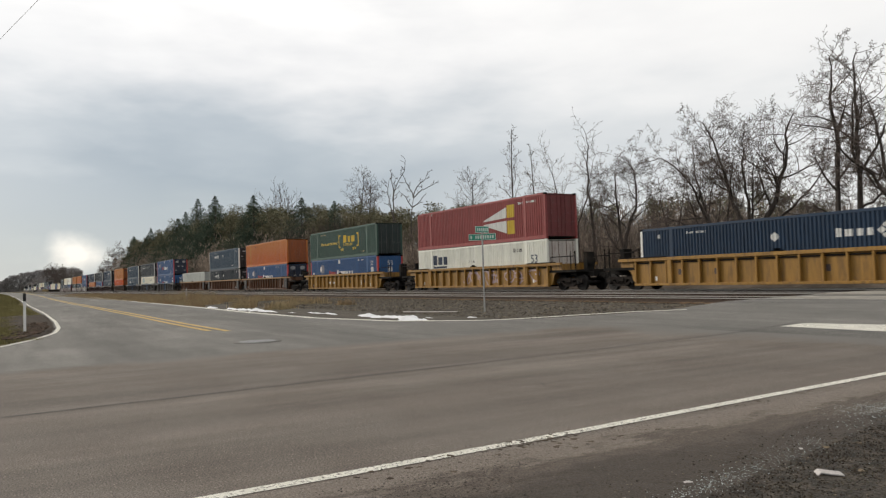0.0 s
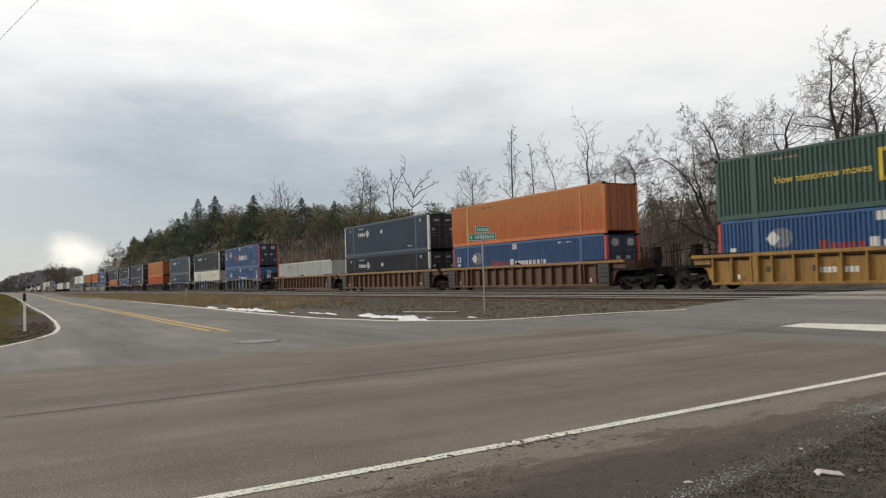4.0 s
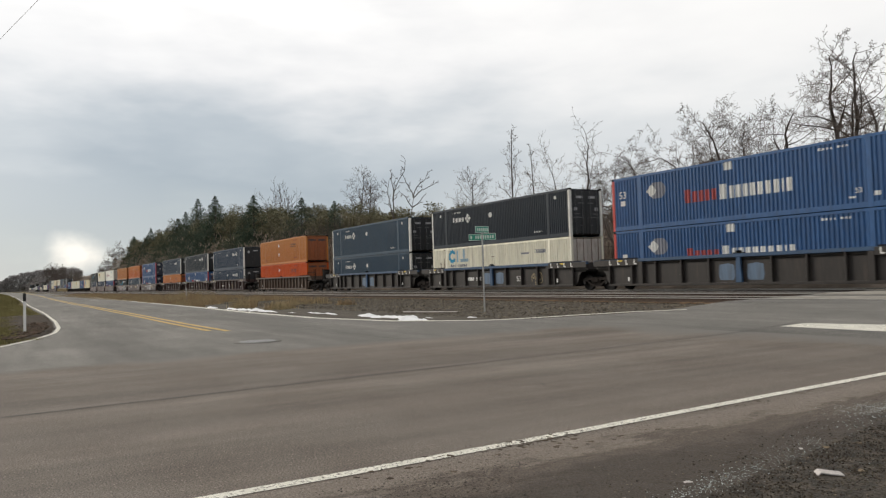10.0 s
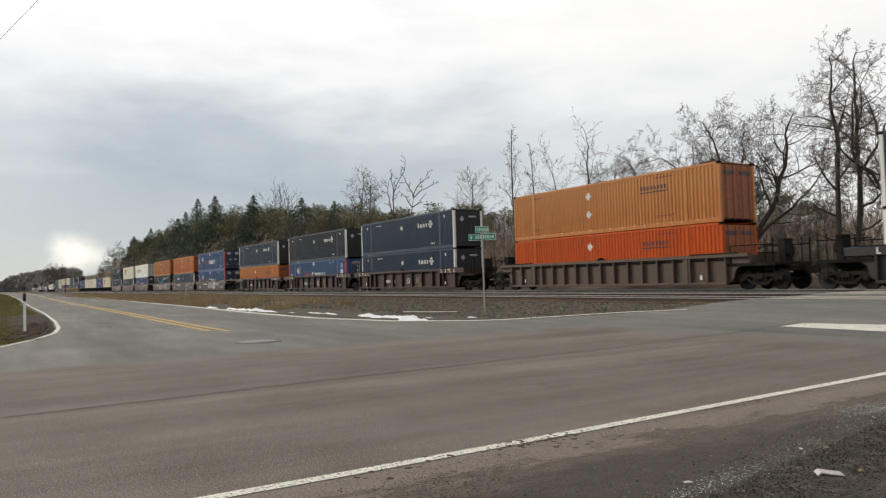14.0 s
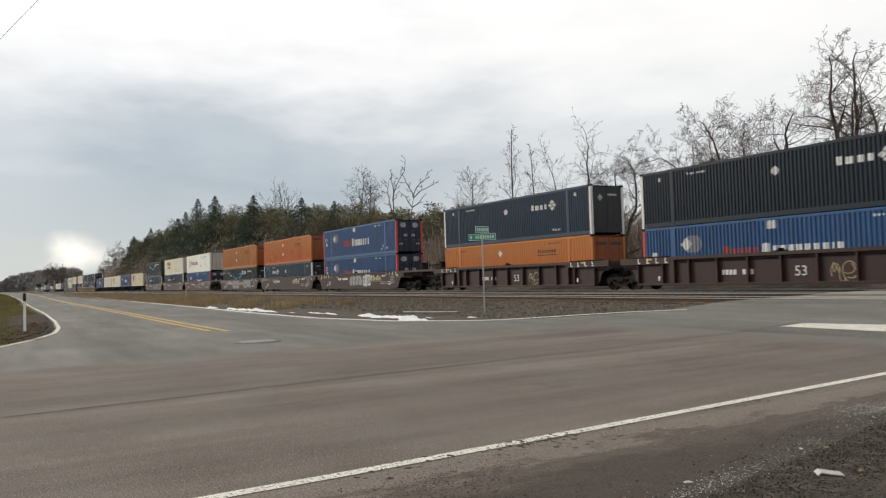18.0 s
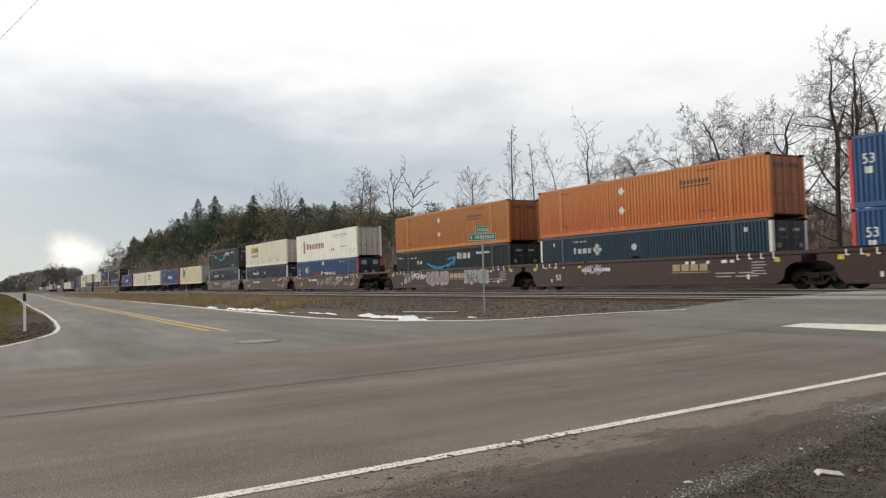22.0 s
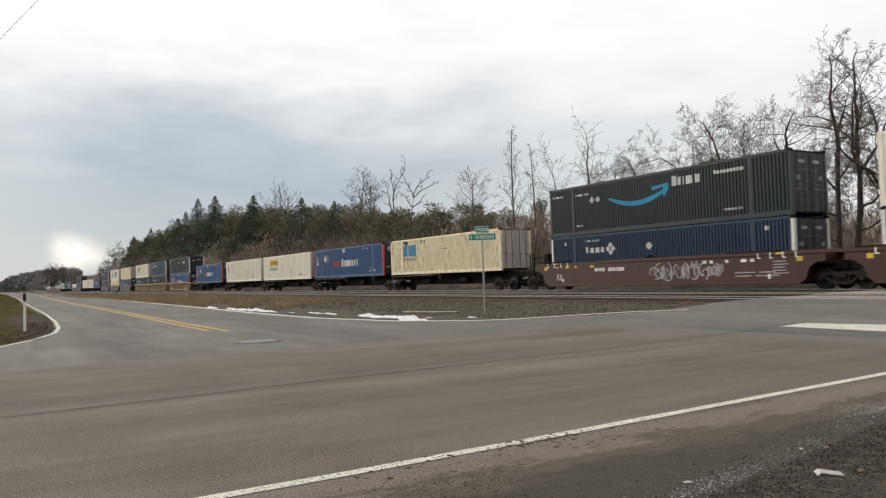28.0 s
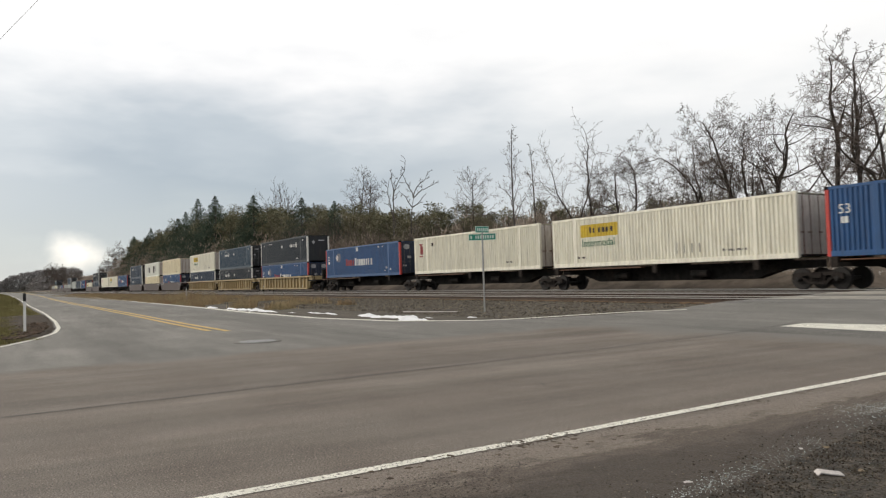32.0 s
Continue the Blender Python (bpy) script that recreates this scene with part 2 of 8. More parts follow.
M = dict(
    asphalt=material("asphalt_grey", (0.157, 0.150, 0.137), 0.9, scale=0.35, spread=0.14, fine=60, grain=0.7, bump=0.5, dirt=0.35, dirt_colour=(0.125, 0.118, 0.105), bands=(0.06, 0.6, 1), streaks=(0.25, 2.5, 1), specks=30),
    asphalt_brown=material("asphalt_brown", (0.158, 0.131, 0.109), 0.9, scale=0.5, spread=0.14, second=(0.158, 0.138, 0.118), grain=0.65, fine=75, bump=0.7, dirt=0.30, dirt_colour=(0.115, 0.096, 0.080), bands=(0.55, 0.035, 1), streaks=(3.5, 0.22, 1), specks=34),
    seam=material("tar_seam", (0.062, 0.054, 0.048), 0.75, scale=4, spread=0.3, dirt=0.9, dirt_colour=(0.10, 0.088, 0.078), dirt_scale=3.0),
    line=material("road_paint_white", (0.72, 0.70, 0.62), 0.75, scale=5, spread=0.1, fine=70, bump=0.3, dirt=0.85, dirt_colour=(0.11, 0.095, 0.08), dirt_scale=34, dirt_from=0.53, dirt_to=0.58),
    yellow_line=material("road_paint_yellow", (0.56, 0.38, 0.12), 0.75, scale=5, spread=0.15, fine=70, bump=0.3, dirt=0.6, dirt_colour=(0.16, 0.14, 0.11), dirt_scale=9, dirt_from=0.55, dirt_to=0.68),
    dirt=material("wet_gravel_dirt", (0.046, 0.037, 0.029), 0.8, scale=0.9, spread=0.55, fine=45, bump=0.9, second=(0.075, 0.063, 0.053), dirt=0.75, dirt_colour=(0.022, 0.018, 0.015), dirt_scale=2.2, specks=45),
    moss=material("dull_moss", (0.080, 0.074, 0.038), 0.95, scale=5, spread=0.4, by_island=0.4, spec=0.1),
    mud=material("dried_mud", (0.085, 0.066, 0.048), 0.95, scale=12, spread=0.4, fine=60, bump=0.5, by_island=0.4, spec=0.1),
    verge=material("bare_verge_soil", (0.062, 0.049, 0.039), 0.95, scale=1.6, spread=0.4, fine=30, bump=0.9, grain=0.7, dirt=0.6, dirt_colour=(0.035, 0.028, 0.022), dirt_scale=1.8, spec=0.1),
    clod=material("soil_clod", (0.052, 0.042, 0.032), 0.95, scale=9, spread=0.4, fine=60, bump=0.6, by_island=0.6, spec=0.1),
    soil=material("winter_field_soil", (0.085, 0.074, 0.036), 0.95, spec=0.05, scale=0.5, spread=0.35, fine=14, bump=0.8, second=(0.125, 0.105, 0.05)),
    grass=material("dull_grass", (0.205, 0.178, 0.066), 0.9, scale=0.7, spread=0.35, fine=20, bump=0.6, second=(0.17, 0.150, 0.060), by_island=0.3),
    dry_grass=material("dry_grass", (0.38, 0.240, 0.130), 0.95, scale=0.3, spread=0.35, fine=20, bump=0.4, second=(0.26, 0.21, 0.12), by_island=0.35),
    ballast=material("ballast", (0.072, 0.060, 0.044), 0.95, scale=1.5, spread=0.35, fine=22, bump=1.0, dirt=0.6, dirt_colour=(0.05, 0.042, 0.034), specks=14),
    # trackbed: dark ballast, taken near black to paint the shade under the train
    shaded_bed=material("shaded_ballast", (0.028, 0.022, 0.018), 0.95, spec=0.05, scale=1.2, spread=0.4, fine=20, bump=1.0, specks=12),
    stone_pale=material("pale_gravel", (0.34, 0.32, 0.29), 0.9, scale=3, spread=0.3, fine=25, bump=0.4, by_island=0.6),
    bank=material("bank_soil", (0.150, 0.122, 0.098), 0.95, scale=0.8, spread=0.40, fine=18, bump=0.9, dirt=0.5, dirt_colour=(0.10, 0.080, 0.06), dirt_scale=1.2, spec=0.1),
    stone=material("ballast_stone", (0.112, 0.094, 0.070), 0.9, scale=3, spread=0.3, fine=25, bump=0.4, by_island=0.85),
    snow=material("old_snow", (0.80, 0.81, 0.83), 0.6, scale=3, spread=0.08, fine=25, bump=0.5, dirt=0.25, dirt_colour=(0.45, 0.42, 0.40)),
    rail=material("rail_steel", (0.055, 0.036, 0.026), 0.8, 0.0, scale=5, spread=0.3),
    rail_head=material("rail_head", (0.50, 0.48, 0.46), 0.32, 1.0, scale=8, spread=0.15, bump=0.03),
    # far-track ties, darker than the near ones to carry that shade
    tie=material("timber_tie", (0.085, 0.050, 0.030), 0.9, scale=6, spread=0.4, stretch=(1, 0.2, 1), by_object=0.35),
    tie_brown=material("weathered_tie", (0.20, 0.125, 0.070), 0.95, scale=6, spread=0.4, stretch=(1, 0.2, 1), by_object=0.4),
    panel=material("crossing_panel", (0.31, 0.29, 0.255), 0.85, scale=2, spread=0.2, fine=30, bump=0.4, by_object=0.1, dirt=0.4, dirt_colour=(0.2, 0.18, 0.15)),
    galv=material("galvanised_steel", (0.36, 0.36, 0.35), 0.5, 0.6, scale=8, spread=0.15, bump=0.05),
    sign_green=material("sign_green", (0.020, 0.24, 0.165), 0.4, scale=6, spread=0.1, bump=0.0),
    sign_white=material("sign_white", (0.55, 0.66, 0.60), 0.45, scale=6, spread=0.05, bump=0.0),
    plastic_white=material("plastic_white", (0.75, 0.75, 0.74), 0.5, scale=8, spread=0.06, bump=0.03, dirt=0.3, dirt_colour=(0.4, 0.37, 0.33)),
    black=material("matt_black", (0.018, 0.018, 0.019), 0.65, scale=5, spread=0.3, bump=0.05),
    iron=material("cast_iron", (0.22, 0.22, 0.22), 0.5, 0.4, scale=9, spread=0.2, bump=0.2),
    bark=material("bark", (0.058, 0.048, 0.042), 0.95, scale=2.5, spread=0.35, fine=18, bump=0.6, stretch=(3, 3, 0.6)),
    bark_pale=material("bark_pale", (0.12, 0.105, 0.095), 0.95, scale=2.5, spread=0.3, fine=18, bump=0.5, stretch=(3, 3, 0.6)),
    twig=material("twigs", (0.115, 0.092, 0.080), 0.95, scale=2, spread=0.3, bump=0.0),
    twig_brown=material("twigs_brown", (0.330, 0.270, 0.220), 0.95, scale=0.16, spread=0.4, bump=0.0, by_island=0.14, spec=0.1),
    spruce=material("spruce_needles", (0.074, 0.100, 0.072), 0.9, scale=0.5, spread=0.35, bump=0.0, by_island=0.2, spec=0.1),
    needles=material("pine_needles", (0.126, 0.140, 0.088), 0.9, scale=0.14, spread=0.35, bump=0.0, second=(0.170, 0.152, 0.098), by_island=0.15, spec=0.1),
    leaf_olive=material("olive_pine_needles", (0.185, 0.172, 0.110), 0.9, scale=0.2, spread=0.3, bump=0.0, by_island=0.22, spec=0.1),
    # far woods: pale grey base colours stand in for aerial haze
    haze_wood=material("hazed_wood", (0.23, 0.215, 0.210), 0.95, scale=0.03, spread=0.25, bump=0.0, by_island=0.15, spec=0.05),
    ridge_haze_wood=material("ridge_haze_wood", (0.27, 0.255, 0.255), 0.95, scale=0.03, spread=0.2, bump=0.0, by_island=0.12, spec=0.05),
    litter_brown=material("wet_leaf_litter", (0.075, 0.050, 0.034), 0.85, scale=8, spread=0.5, fine=50, bump=0.4, by_island=0.7, spec=0.2),
    dead_leaf=material("dead_leaf", (0.15, 0.115, 0.075), 0.8, scale=20, spread=0.3, bump=0.1, by_object=0.3),
    dark=material("undercarriage_black", (0.014, 0.013, 0.012), 0.85, spec=0.1, scale=3, spread=0.4, dirt=0.5, dirt_colour=(0.06, 0.045, 0.035)),
    truck=material("bogie_steel", (0.024, 0.020, 0.018), 0.85, spec=0.1, scale=4, spread=0.4, dirt=0.5, dirt_colour=(0.055, 0.042, 0.034)),
    wheel=material("wheel_steel", (0.016, 0.014, 0.013), 0.75, 0.1, scale=5, spread=0.3, by_object=0.15),
    cable=material("cable", (0.52, 0.52, 0.53), 0.6, scale=8, spread=0.1, bump=0.0),
    litter=material("litter_card", (0.52, 0.48, 0.46), 0.8, scale=6, spread=0.12, fine=40, bump=0.3),
    glassbit=material("broken_glass", (0.52, 0.57, 0.55), 0.15, scale=30, spread=0.2, bump=0.0, by_island=0.4, spec=0.8),
    # train paint
    yellow=paint("wagon_yellow", (0.29, 0.155, 0.032), dirt=0.85, dirt_colour=(0.085, 0.048, 0.024), dirt_from=0.48, dirt_to=0.70),
    gold=paint("wagon_pale_gold", (0.36, 0.27, 0.14), dirt=0.7, dirt_colour=(0.10, 0.06, 0.03)),
    rust=paint("wagon_rust_orange", (0.102, 0.044, 0.020), dirt=0.8, dirt_colour=(0.05, 0.032, 0.022)),
    brown=paint("wagon_brown", (0.086, 0.056, 0.040), dirt=0.7),
    grime=paint("wagon_grimy_black", (0.027, 0.023, 0.021), dirt=0.5),
    chord_blue=paint("wagon_chord_blue", (0.032, 0.072, 0.140), dirt=0.4),
    maroon=paint("wagon_maroon", (0.037, 0.016, 0.014), dirt=0.6, dirt_colour=(0.028, 0.020, 0.018)),
    redbrown=paint("wagon_red_brown", (0.056, 0.020, 0.015), dirt=0.6, dirt_colour=(0.034, 0.022, 0.018)),
    navy=paint("box_navy", (0.008, 0.028, 0.062), dirt=0.06, spec=0.42, rough=0.40),
    teal=paint("box_blue_grey", (0.011, 0.041, 0.075), dirt=0.10, spec=0.45, rough=0.40),
    slate=paint("box_charcoal", (0.0050, 0.0130, 0.0240), dirt=0.04, spec=0.38, rough=0.40),
    stack=paint("box_blue", (0.018, 0.076, 0.200), spec=0.45, rough=0.42, dirt=0.22),
    green=paint("box_green", (0.030, 0.075, 0.058), dirt=0.2),
    red=paint("box_dull_red", (0.255, 0.046, 0.044), dirt=0.25),
    white=paint("box_white", (0.72, 0.72, 0.65), dirt=0.3, dirt_colour=(0.35, 0.30, 0.24)),
    offwhite=paint("box_off_white", (0.76, 0.73, 0.61), dirt=0.5, dirt_colour=(0.40, 0.33, 0.24), stretch=(4, 4, 0.4), dirt_scale=1.6, dirt_from=0.50, dirt_to=0.70),
    beige=paint("box_cream", (0.80, 0.72, 0.51), dirt=0.85, dirt_colour=(0.33, 0.20, 0.10), stretch=(6, 6, 0.7), dirt_scale=1.6, dirt_from=0.50, dirt_to=0.66),
    pale_grey=paint("box_pale_grey", (0.47, 0.49, 0.46), dirt=0.35, dirt_colour=(0.25, 0.23, 0.20)),
    orange=paint("box_orange", (0.45, 0.110, 0.014), fade=(0.47, 0.160, 0.030), dirt=0.45, dirt_colour=(0.27, 0.11, 0.04)),
    tan=paint("box_faded_orange", (0.42, 0.140, 0.016), fade=(0.45, 0.170, 0.032), dirt=0.45, dirt_colour=(0.27, 0.11, 0.04)),
    vivid=paint("box_vivid_orange", (0.50, 0.072, 0.004), spec=0.2, dirt=0.25, dirt_colour=(0.40, 0.08, 0.02)),
    smile=paint("box_black_green", (0.012, 0.024, 0.026), dirt=0.1),
    post_white=paint("post_white", (0.68, 0.67, 0.63), dirt=0.25),
    post_red=paint("post_red", (0.48, 0.055, 0.045), dirt=0.2),
    mark_white=paint("marking_white", (0.66, 0.66, 0.64), dirt=0.15),
    mark_red=paint("marking_red", (0.33, 0.050, 0.050), dirt=0.1),
    mark_yellow=paint("marking_yellow", (0.62, 0.44, 0.04), dirt=0.15),
    mark_blue=paint("marking_light_blue", (0.03, 0.32, 0.52), dirt=0.1),
    mark_pale_blue=paint("marking_faded_blue", (0.28, 0.42, 0.52), dirt=0.2),
    mark_navy=paint("marking_navy", (0.035, 0.05, 0.09), dirt=0.15),
    mark_dark=paint("marking_dark", (0.055, 0.04, 0.04), dirt=0.1),
    mark_green=paint("marking_green", (0.03, 0.13, 0.07), dirt=0.1),
    mark_maroon=paint("marking_maroon", (0.20, 0.03, 0.035), dirt=0.1),
    mark_ochre=paint("marking_ochre", (0.42, 0.22, 0.020), dirt=0.25),
    emblem_blue=paint("emblem_blue", (0.055, 0.25, 0.42), dirt=0.3),
    mark_grey=paint("marking_faded_grey", (0.20, 0.21, 0.25), dirt=0.3),
    rust_chord=paint("wagon_ochre", (0.24, 0.125, 0.035), dirt=0.6, dirt_colour=(0.09, 0.05, 0.025)),
    patch_blue=paint("repainted_blue_grey", (0.10, 0.15, 0.22), dirt=0.5),
    rust_stain=paint("bare_rust", (0.13, 0.065, 0.040), dirt=0.4),
    graffiti=paint("sprayed_silver", (0.33, 0.33, 0.34), dirt=0.35),
    graffiti_pale=paint("sprayed_white", (0.55, 0.54, 0.55), dirt=0.35),
    graffiti_pink=paint("sprayed_pink", (0.37, 0.28, 0.31), dirt=0.4),
    # door paints: rust and grime, plus the shade of the end faces in the colour
    door_orange=paint("door_rusty_shaded_orange", (0.27, 0.075, 0.022), dirt=0.7),
    door_steel=paint("door_hardware_grey", (0.085, 0.088, 0.092), dirt=0.3),
    door_red=paint("door_shaded_red", (0.15, 0.030, 0.030), dirt=0.5),
    door_green=paint("door_shaded_green", (0.016, 0.028, 0.026), dirt=0.3),
    door_white=paint("door_stained_white", (0.46, 0.42, 0.38), dirt=0.8, dirt_colour=(0.22, 0.14, 0.10)),
    door_navy=paint("door_navy", (0.014, 0.022, 0.045), dirt=0.3),
    door_black=paint("door_black", (0.012, 0.014, 0.017), dirt=0.3),
    tarp=paint("mark_sand", (0.36, 0.29, 0.16), dirt=0.2),
)


def ragged_shoulder():
    """Worn asphalt edge, then a stain of wet dirt, then dark soil with a ragged border."""
    m = M["dirt"].copy()
    m.name = "shoulder_dirt_on_asphalt"
    n, l = m.node_tree.nodes, m.node_tree.links
    b = n["Principled BSDF"]
    co = n.new("ShaderNodeTexCoord")
    sp = n.new("ShaderNodeSeparateXYZ")
    l.new(co.outputs["Object"], sp.inputs[0])

    def mix_math(op, p, q, r=0.0):
        k = n.new("ShaderNodeMath")
        k.operation = op
        for i, v in enumerate((p, q, r)):
            if isinstance(v, (int, float)):
                k.inputs[i].default_value = v
            else:
                l.new(v, k.inputs[i])
        return k.outputs[0]

    def patchy(scale, stretch, rough=0.68):
        mp = n.new("ShaderNodeMapping")
        mp.inputs["Scale"].default_value = stretch
        l.new(co.outputs["Object"], mp.inputs[0])
        no = n.new("ShaderNodeTexNoise")
        no.inputs["Scale"].default_value, no.inputs["Detail"].default_value, no.inputs["Roughness"].default_value = scale, 9, rough
        l.new(mp.outputs[0], no.inputs["Vector"])
        return no.outputs[0]

    def ramp_of(value, stops):
        r = n.new("ShaderNodeValToRGB")
        while len(r.color_ramp.elements) < len(stops):
            r.color_ramp.elements.new(0.5)
        for e, (p, c) in zip(r.color_ramp.elements, stops):
            e.position, e.color = p, (*c, 1)
        l.new(value, r.inputs[0])
        return r.outputs[0]

    # distance over the border of the stain, 0.5 at the border
    over = mix_math("ADD", mix_math("MULTIPLY_ADD", patchy(2.0, (1.4, 0.5, 1), 0.72), 1.7, sp.outputs["X"]), 3.35 + 0.5)
    body = ramp_of(over, [(0.0, (0.190, 0.160, 0.134)), (0.40, (0.178, 0.148, 0.122)), (0.56, (0.088, 0.068, 0.052)), (0.70, (0.104, 0.082, 0.064)), (0.95, (0.060, 0.047, 0.036))])
    deep = mix_math("ADD", mix_math("MULTIPLY_ADD", sp.outputs["Y"], 0.19, sp.outputs["X"]), mix_math("MULTIPLY_ADD", patchy(3.0, (1, 0.8, 1), 0.75), 1.6, 2.35 + 0.5 - 0.8))
    cover = ramp_of(deep, [(0.40, (0, 0, 0)), (0.60, (1, 1, 1))])
    soil = ramp_of(patchy(7.0, (1, 1, 1), 0.8), [(0.35, (0.016, 0.014, 0.011)), (0.50, (0.044, 0.036, 0.027)), (0.62, (0.100, 0.080, 0.058))])
    mx = n.new("ShaderNodeMix")
    mx.data_type = "RGBA"
    l.new(cover, mx.inputs["Factor"])
    l.new(body, mx.inputs["A"])
    l.new(soil, mx.inputs["B"])
    grit = ramp_of(patchy(95, (1, 1, 1)), [(0.36, (0.15, 0.15, 0.15)), (0.64, (0.86, 0.86, 0.86))])
    gx = n.new("ShaderNodeMix")
    gx.data_type, gx.blend_type = "RGBA", "OVERLAY"
    gx.inputs["Factor"].default_value = 0.8
    l.new(mx.outputs["Result"], gx.inputs["A"])
    l.new(grit, gx.inputs["B"])
    l.new(gx.outputs["Result"], b.inputs["Base Color"])
    return m


def worn_border():
    """Brown surfacing that wears out into the older grey asphalt along a ragged border."""
    m = M["asphalt_brown"]
    n, l = m.node_tree.nodes, m.node_tree.links
    b = n["Principled BSDF"]
    old = b.inputs["Base Color"].links[0].from_socket
    co = n.new("ShaderNodeTexCoord")
    sp = n.new("ShaderNodeSeparateXYZ")
    l.new(co.outputs["Object"], sp.inputs[0])
    no = n.new("ShaderNodeTexNoise")
    no.inputs["Scale"].default_value, no.inputs["Detail"].default_value, no.inputs["Roughness"].default_value = 0.5, 7, 0.7
    l.new(co.outputs["Object"], no.inputs["Vector"])
    ends = []
    for axis, grow_by, lo, hi in (("Y", 5.0, 14.0, 15.4), ("X", -3.0, -15.0, -15.8)):
        k = n.new("ShaderNodeMath")
        k.operation = "MULTIPLY_ADD"
        k.inputs[1].default_value = grow_by
        l.new(no.outputs[0], k.inputs[0])
        l.new(sp.outputs[axis], k.inputs[2])
        r = n.new("ShaderNodeMapRange")
        r.inputs["From Min"].default_value, r.inputs["From Max"].default_value = lo, hi
        l.new(k.outputs[0], r.inputs["Value"])
        ends.append(r.outputs[0])
    mx = n.new("ShaderNodeMath")
    mx.operation = "MAXIMUM"
    l.new(ends[0], mx.inputs[0])
    l.new(ends[1], mx.inputs[1])
    x = n.new("ShaderNodeMix")
    x.data_type = "RGBA"
    l.new(mx.outputs[0], x.inputs["Factor"])
    l.new(old, x.inputs["A"])
    x.inputs["B"].default_value = (0.165, 0.157, 0.143, 1)
    l.new(x.outputs["Result"], b.inputs["Base Color"])


worn_border()
M["shoulder"] = ragged_shoulder()


# ------------------------------------------------ mesh helpers
def mesh_of(name, verts, faces, mat=None, smooth=False):
    me = bpy.data.meshes.new(name)
    me.from_pydata([tuple(v) for v in verts], [], [tuple(f) for f in faces])
    if mat:
        me.materials.append(M[mat] if isinstance(mat, str) else mat)
    if smooth:
        me.polygons.foreach_set("use_smooth", [True] * len(me.polygons))
    me.update()
    return me


class Shape:
    """Collects boxes, tubes and slabs into one mesh."""

    def __init__(self):
        self.v, self.f = [], []

    def add(self, verts, faces):
        k = len(self.v)
        self.v += [tuple(p) for p in verts]
        self.f += [tuple(i + k for i in q) for q in faces]
        return self

    def box(self, x0, x1, y0, y1, z0, z1, c=0.0):
        """A box; c chamfers its long edges."""
        if c <= 0:
            v = [(x, y, z) for x in (x0, x1) for y in (y0, y1) for z in (z0, z1)]
            return self.add(v, [(0, 1, 3, 2), (4, 6, 7, 5), (0, 4, 5, 1), (2, 3, 7, 6), (0, 2, 6, 4), (1, 5, 7, 3)])
        size = (x1 - x0, y1 - y0, z1 - z0)
        axis = size.index(max(size))
        if axis == 0:
            ring = [(y0 + c, z0), (y1 - c, z0), (y1, z0 + c), (y1, z1 - c), (y1 - c, z1), (y0 + c, z1), (y0, z1 - c), (y0, z0 + c)]
            v = [(x, a, b) for x in (x0, x1) for a, b in ring]
        elif axis == 1:
            ring = [(x0 + c, z0), (x0, z0 + c), (x0, z1 - c), (x0 + c, z1), (x1 - c, z1), (x1, z1 - c), (x1, z0 + c), (x1 - c, z0)]
            v = [(a, y, b) for y in (y0, y1) for a, b in ring]
        else:
            ring = [(x0 + c, y0), (x1 - c, y0), (x1, y0 + c), (x1, y1 - c), (x1 - c, y1), (x0 + c, y1), (x0, y1 - c), (x0, y0 + c)]
            v = [(a, b, z) for z in (z0, z1) for a, b in ring]
        f = [tuple(range(7, -1, -1)), tuple(range(8, 16))] + [(i, (i + 1) % 8, 8 + (i + 1) % 8, 8 + i) for i in range(8)]
        return self.add(v, f)

    def prism(self, ring, y0, y1):
        """An outline in x, z swept from y0 to y1."""
        n = len(ring)
        v = [(x, y0, z) for x, z in ring] + [(x, y1, z) for x, z in ring]
        return self.add(v, [tuple(range(n)), tuple(range(2 * n - 1, n - 1, -1))] + [(i, i + n, (i + 1) % n + n, (i + 1) % n) for i in range(n)])

    def tube(self, p, q, r0, r1, n=8, caps=True):
        p, q = Vector(p), Vector(q)
        d = (q - p).normalized()
        a = d.orthogonal().normalized()
        b = d.cross(a)
        v = [c + (a * math.cos(2 * math.pi * i / n) + b * math.sin(2 * math.pi * i / n)) * r for c, r in ((p, r0), (q, r1)) for i in range(n)]
        f = [(i, (i + 1) % n, n + (i + 1) % n, n + i) for i in range(n)]
        if caps:
            f += [tuple(range(n - 1, -1, -1)), tuple(range(n, 2 * n))]
        return self.add(v, f)

    def mesh(self, name, mat, smooth=False):
        return mesh_of(name, self.v, self.f, mat, smooth)


def part(name, shape, mat, parent, label=""):
    """One mesh object under a thing or under a part."""
    me = shape.mesh(name, mat) if isinstance(shape, Shape) else shape
    ob = new(name, me)
    ob.parent = parent
    if label:
        tagged(ob, label)
    return ob


CACHE = {}


def cached(key, make):
    if key not in CACHE:
        CACHE[key] = make()
    return CACHE[key]


def empty(name, x=0, y=0, z=0, rz=0):
    ob = new(name)
    ob.matrix_basis = pose(x, y, z, 0, 0, rz)
    return ob


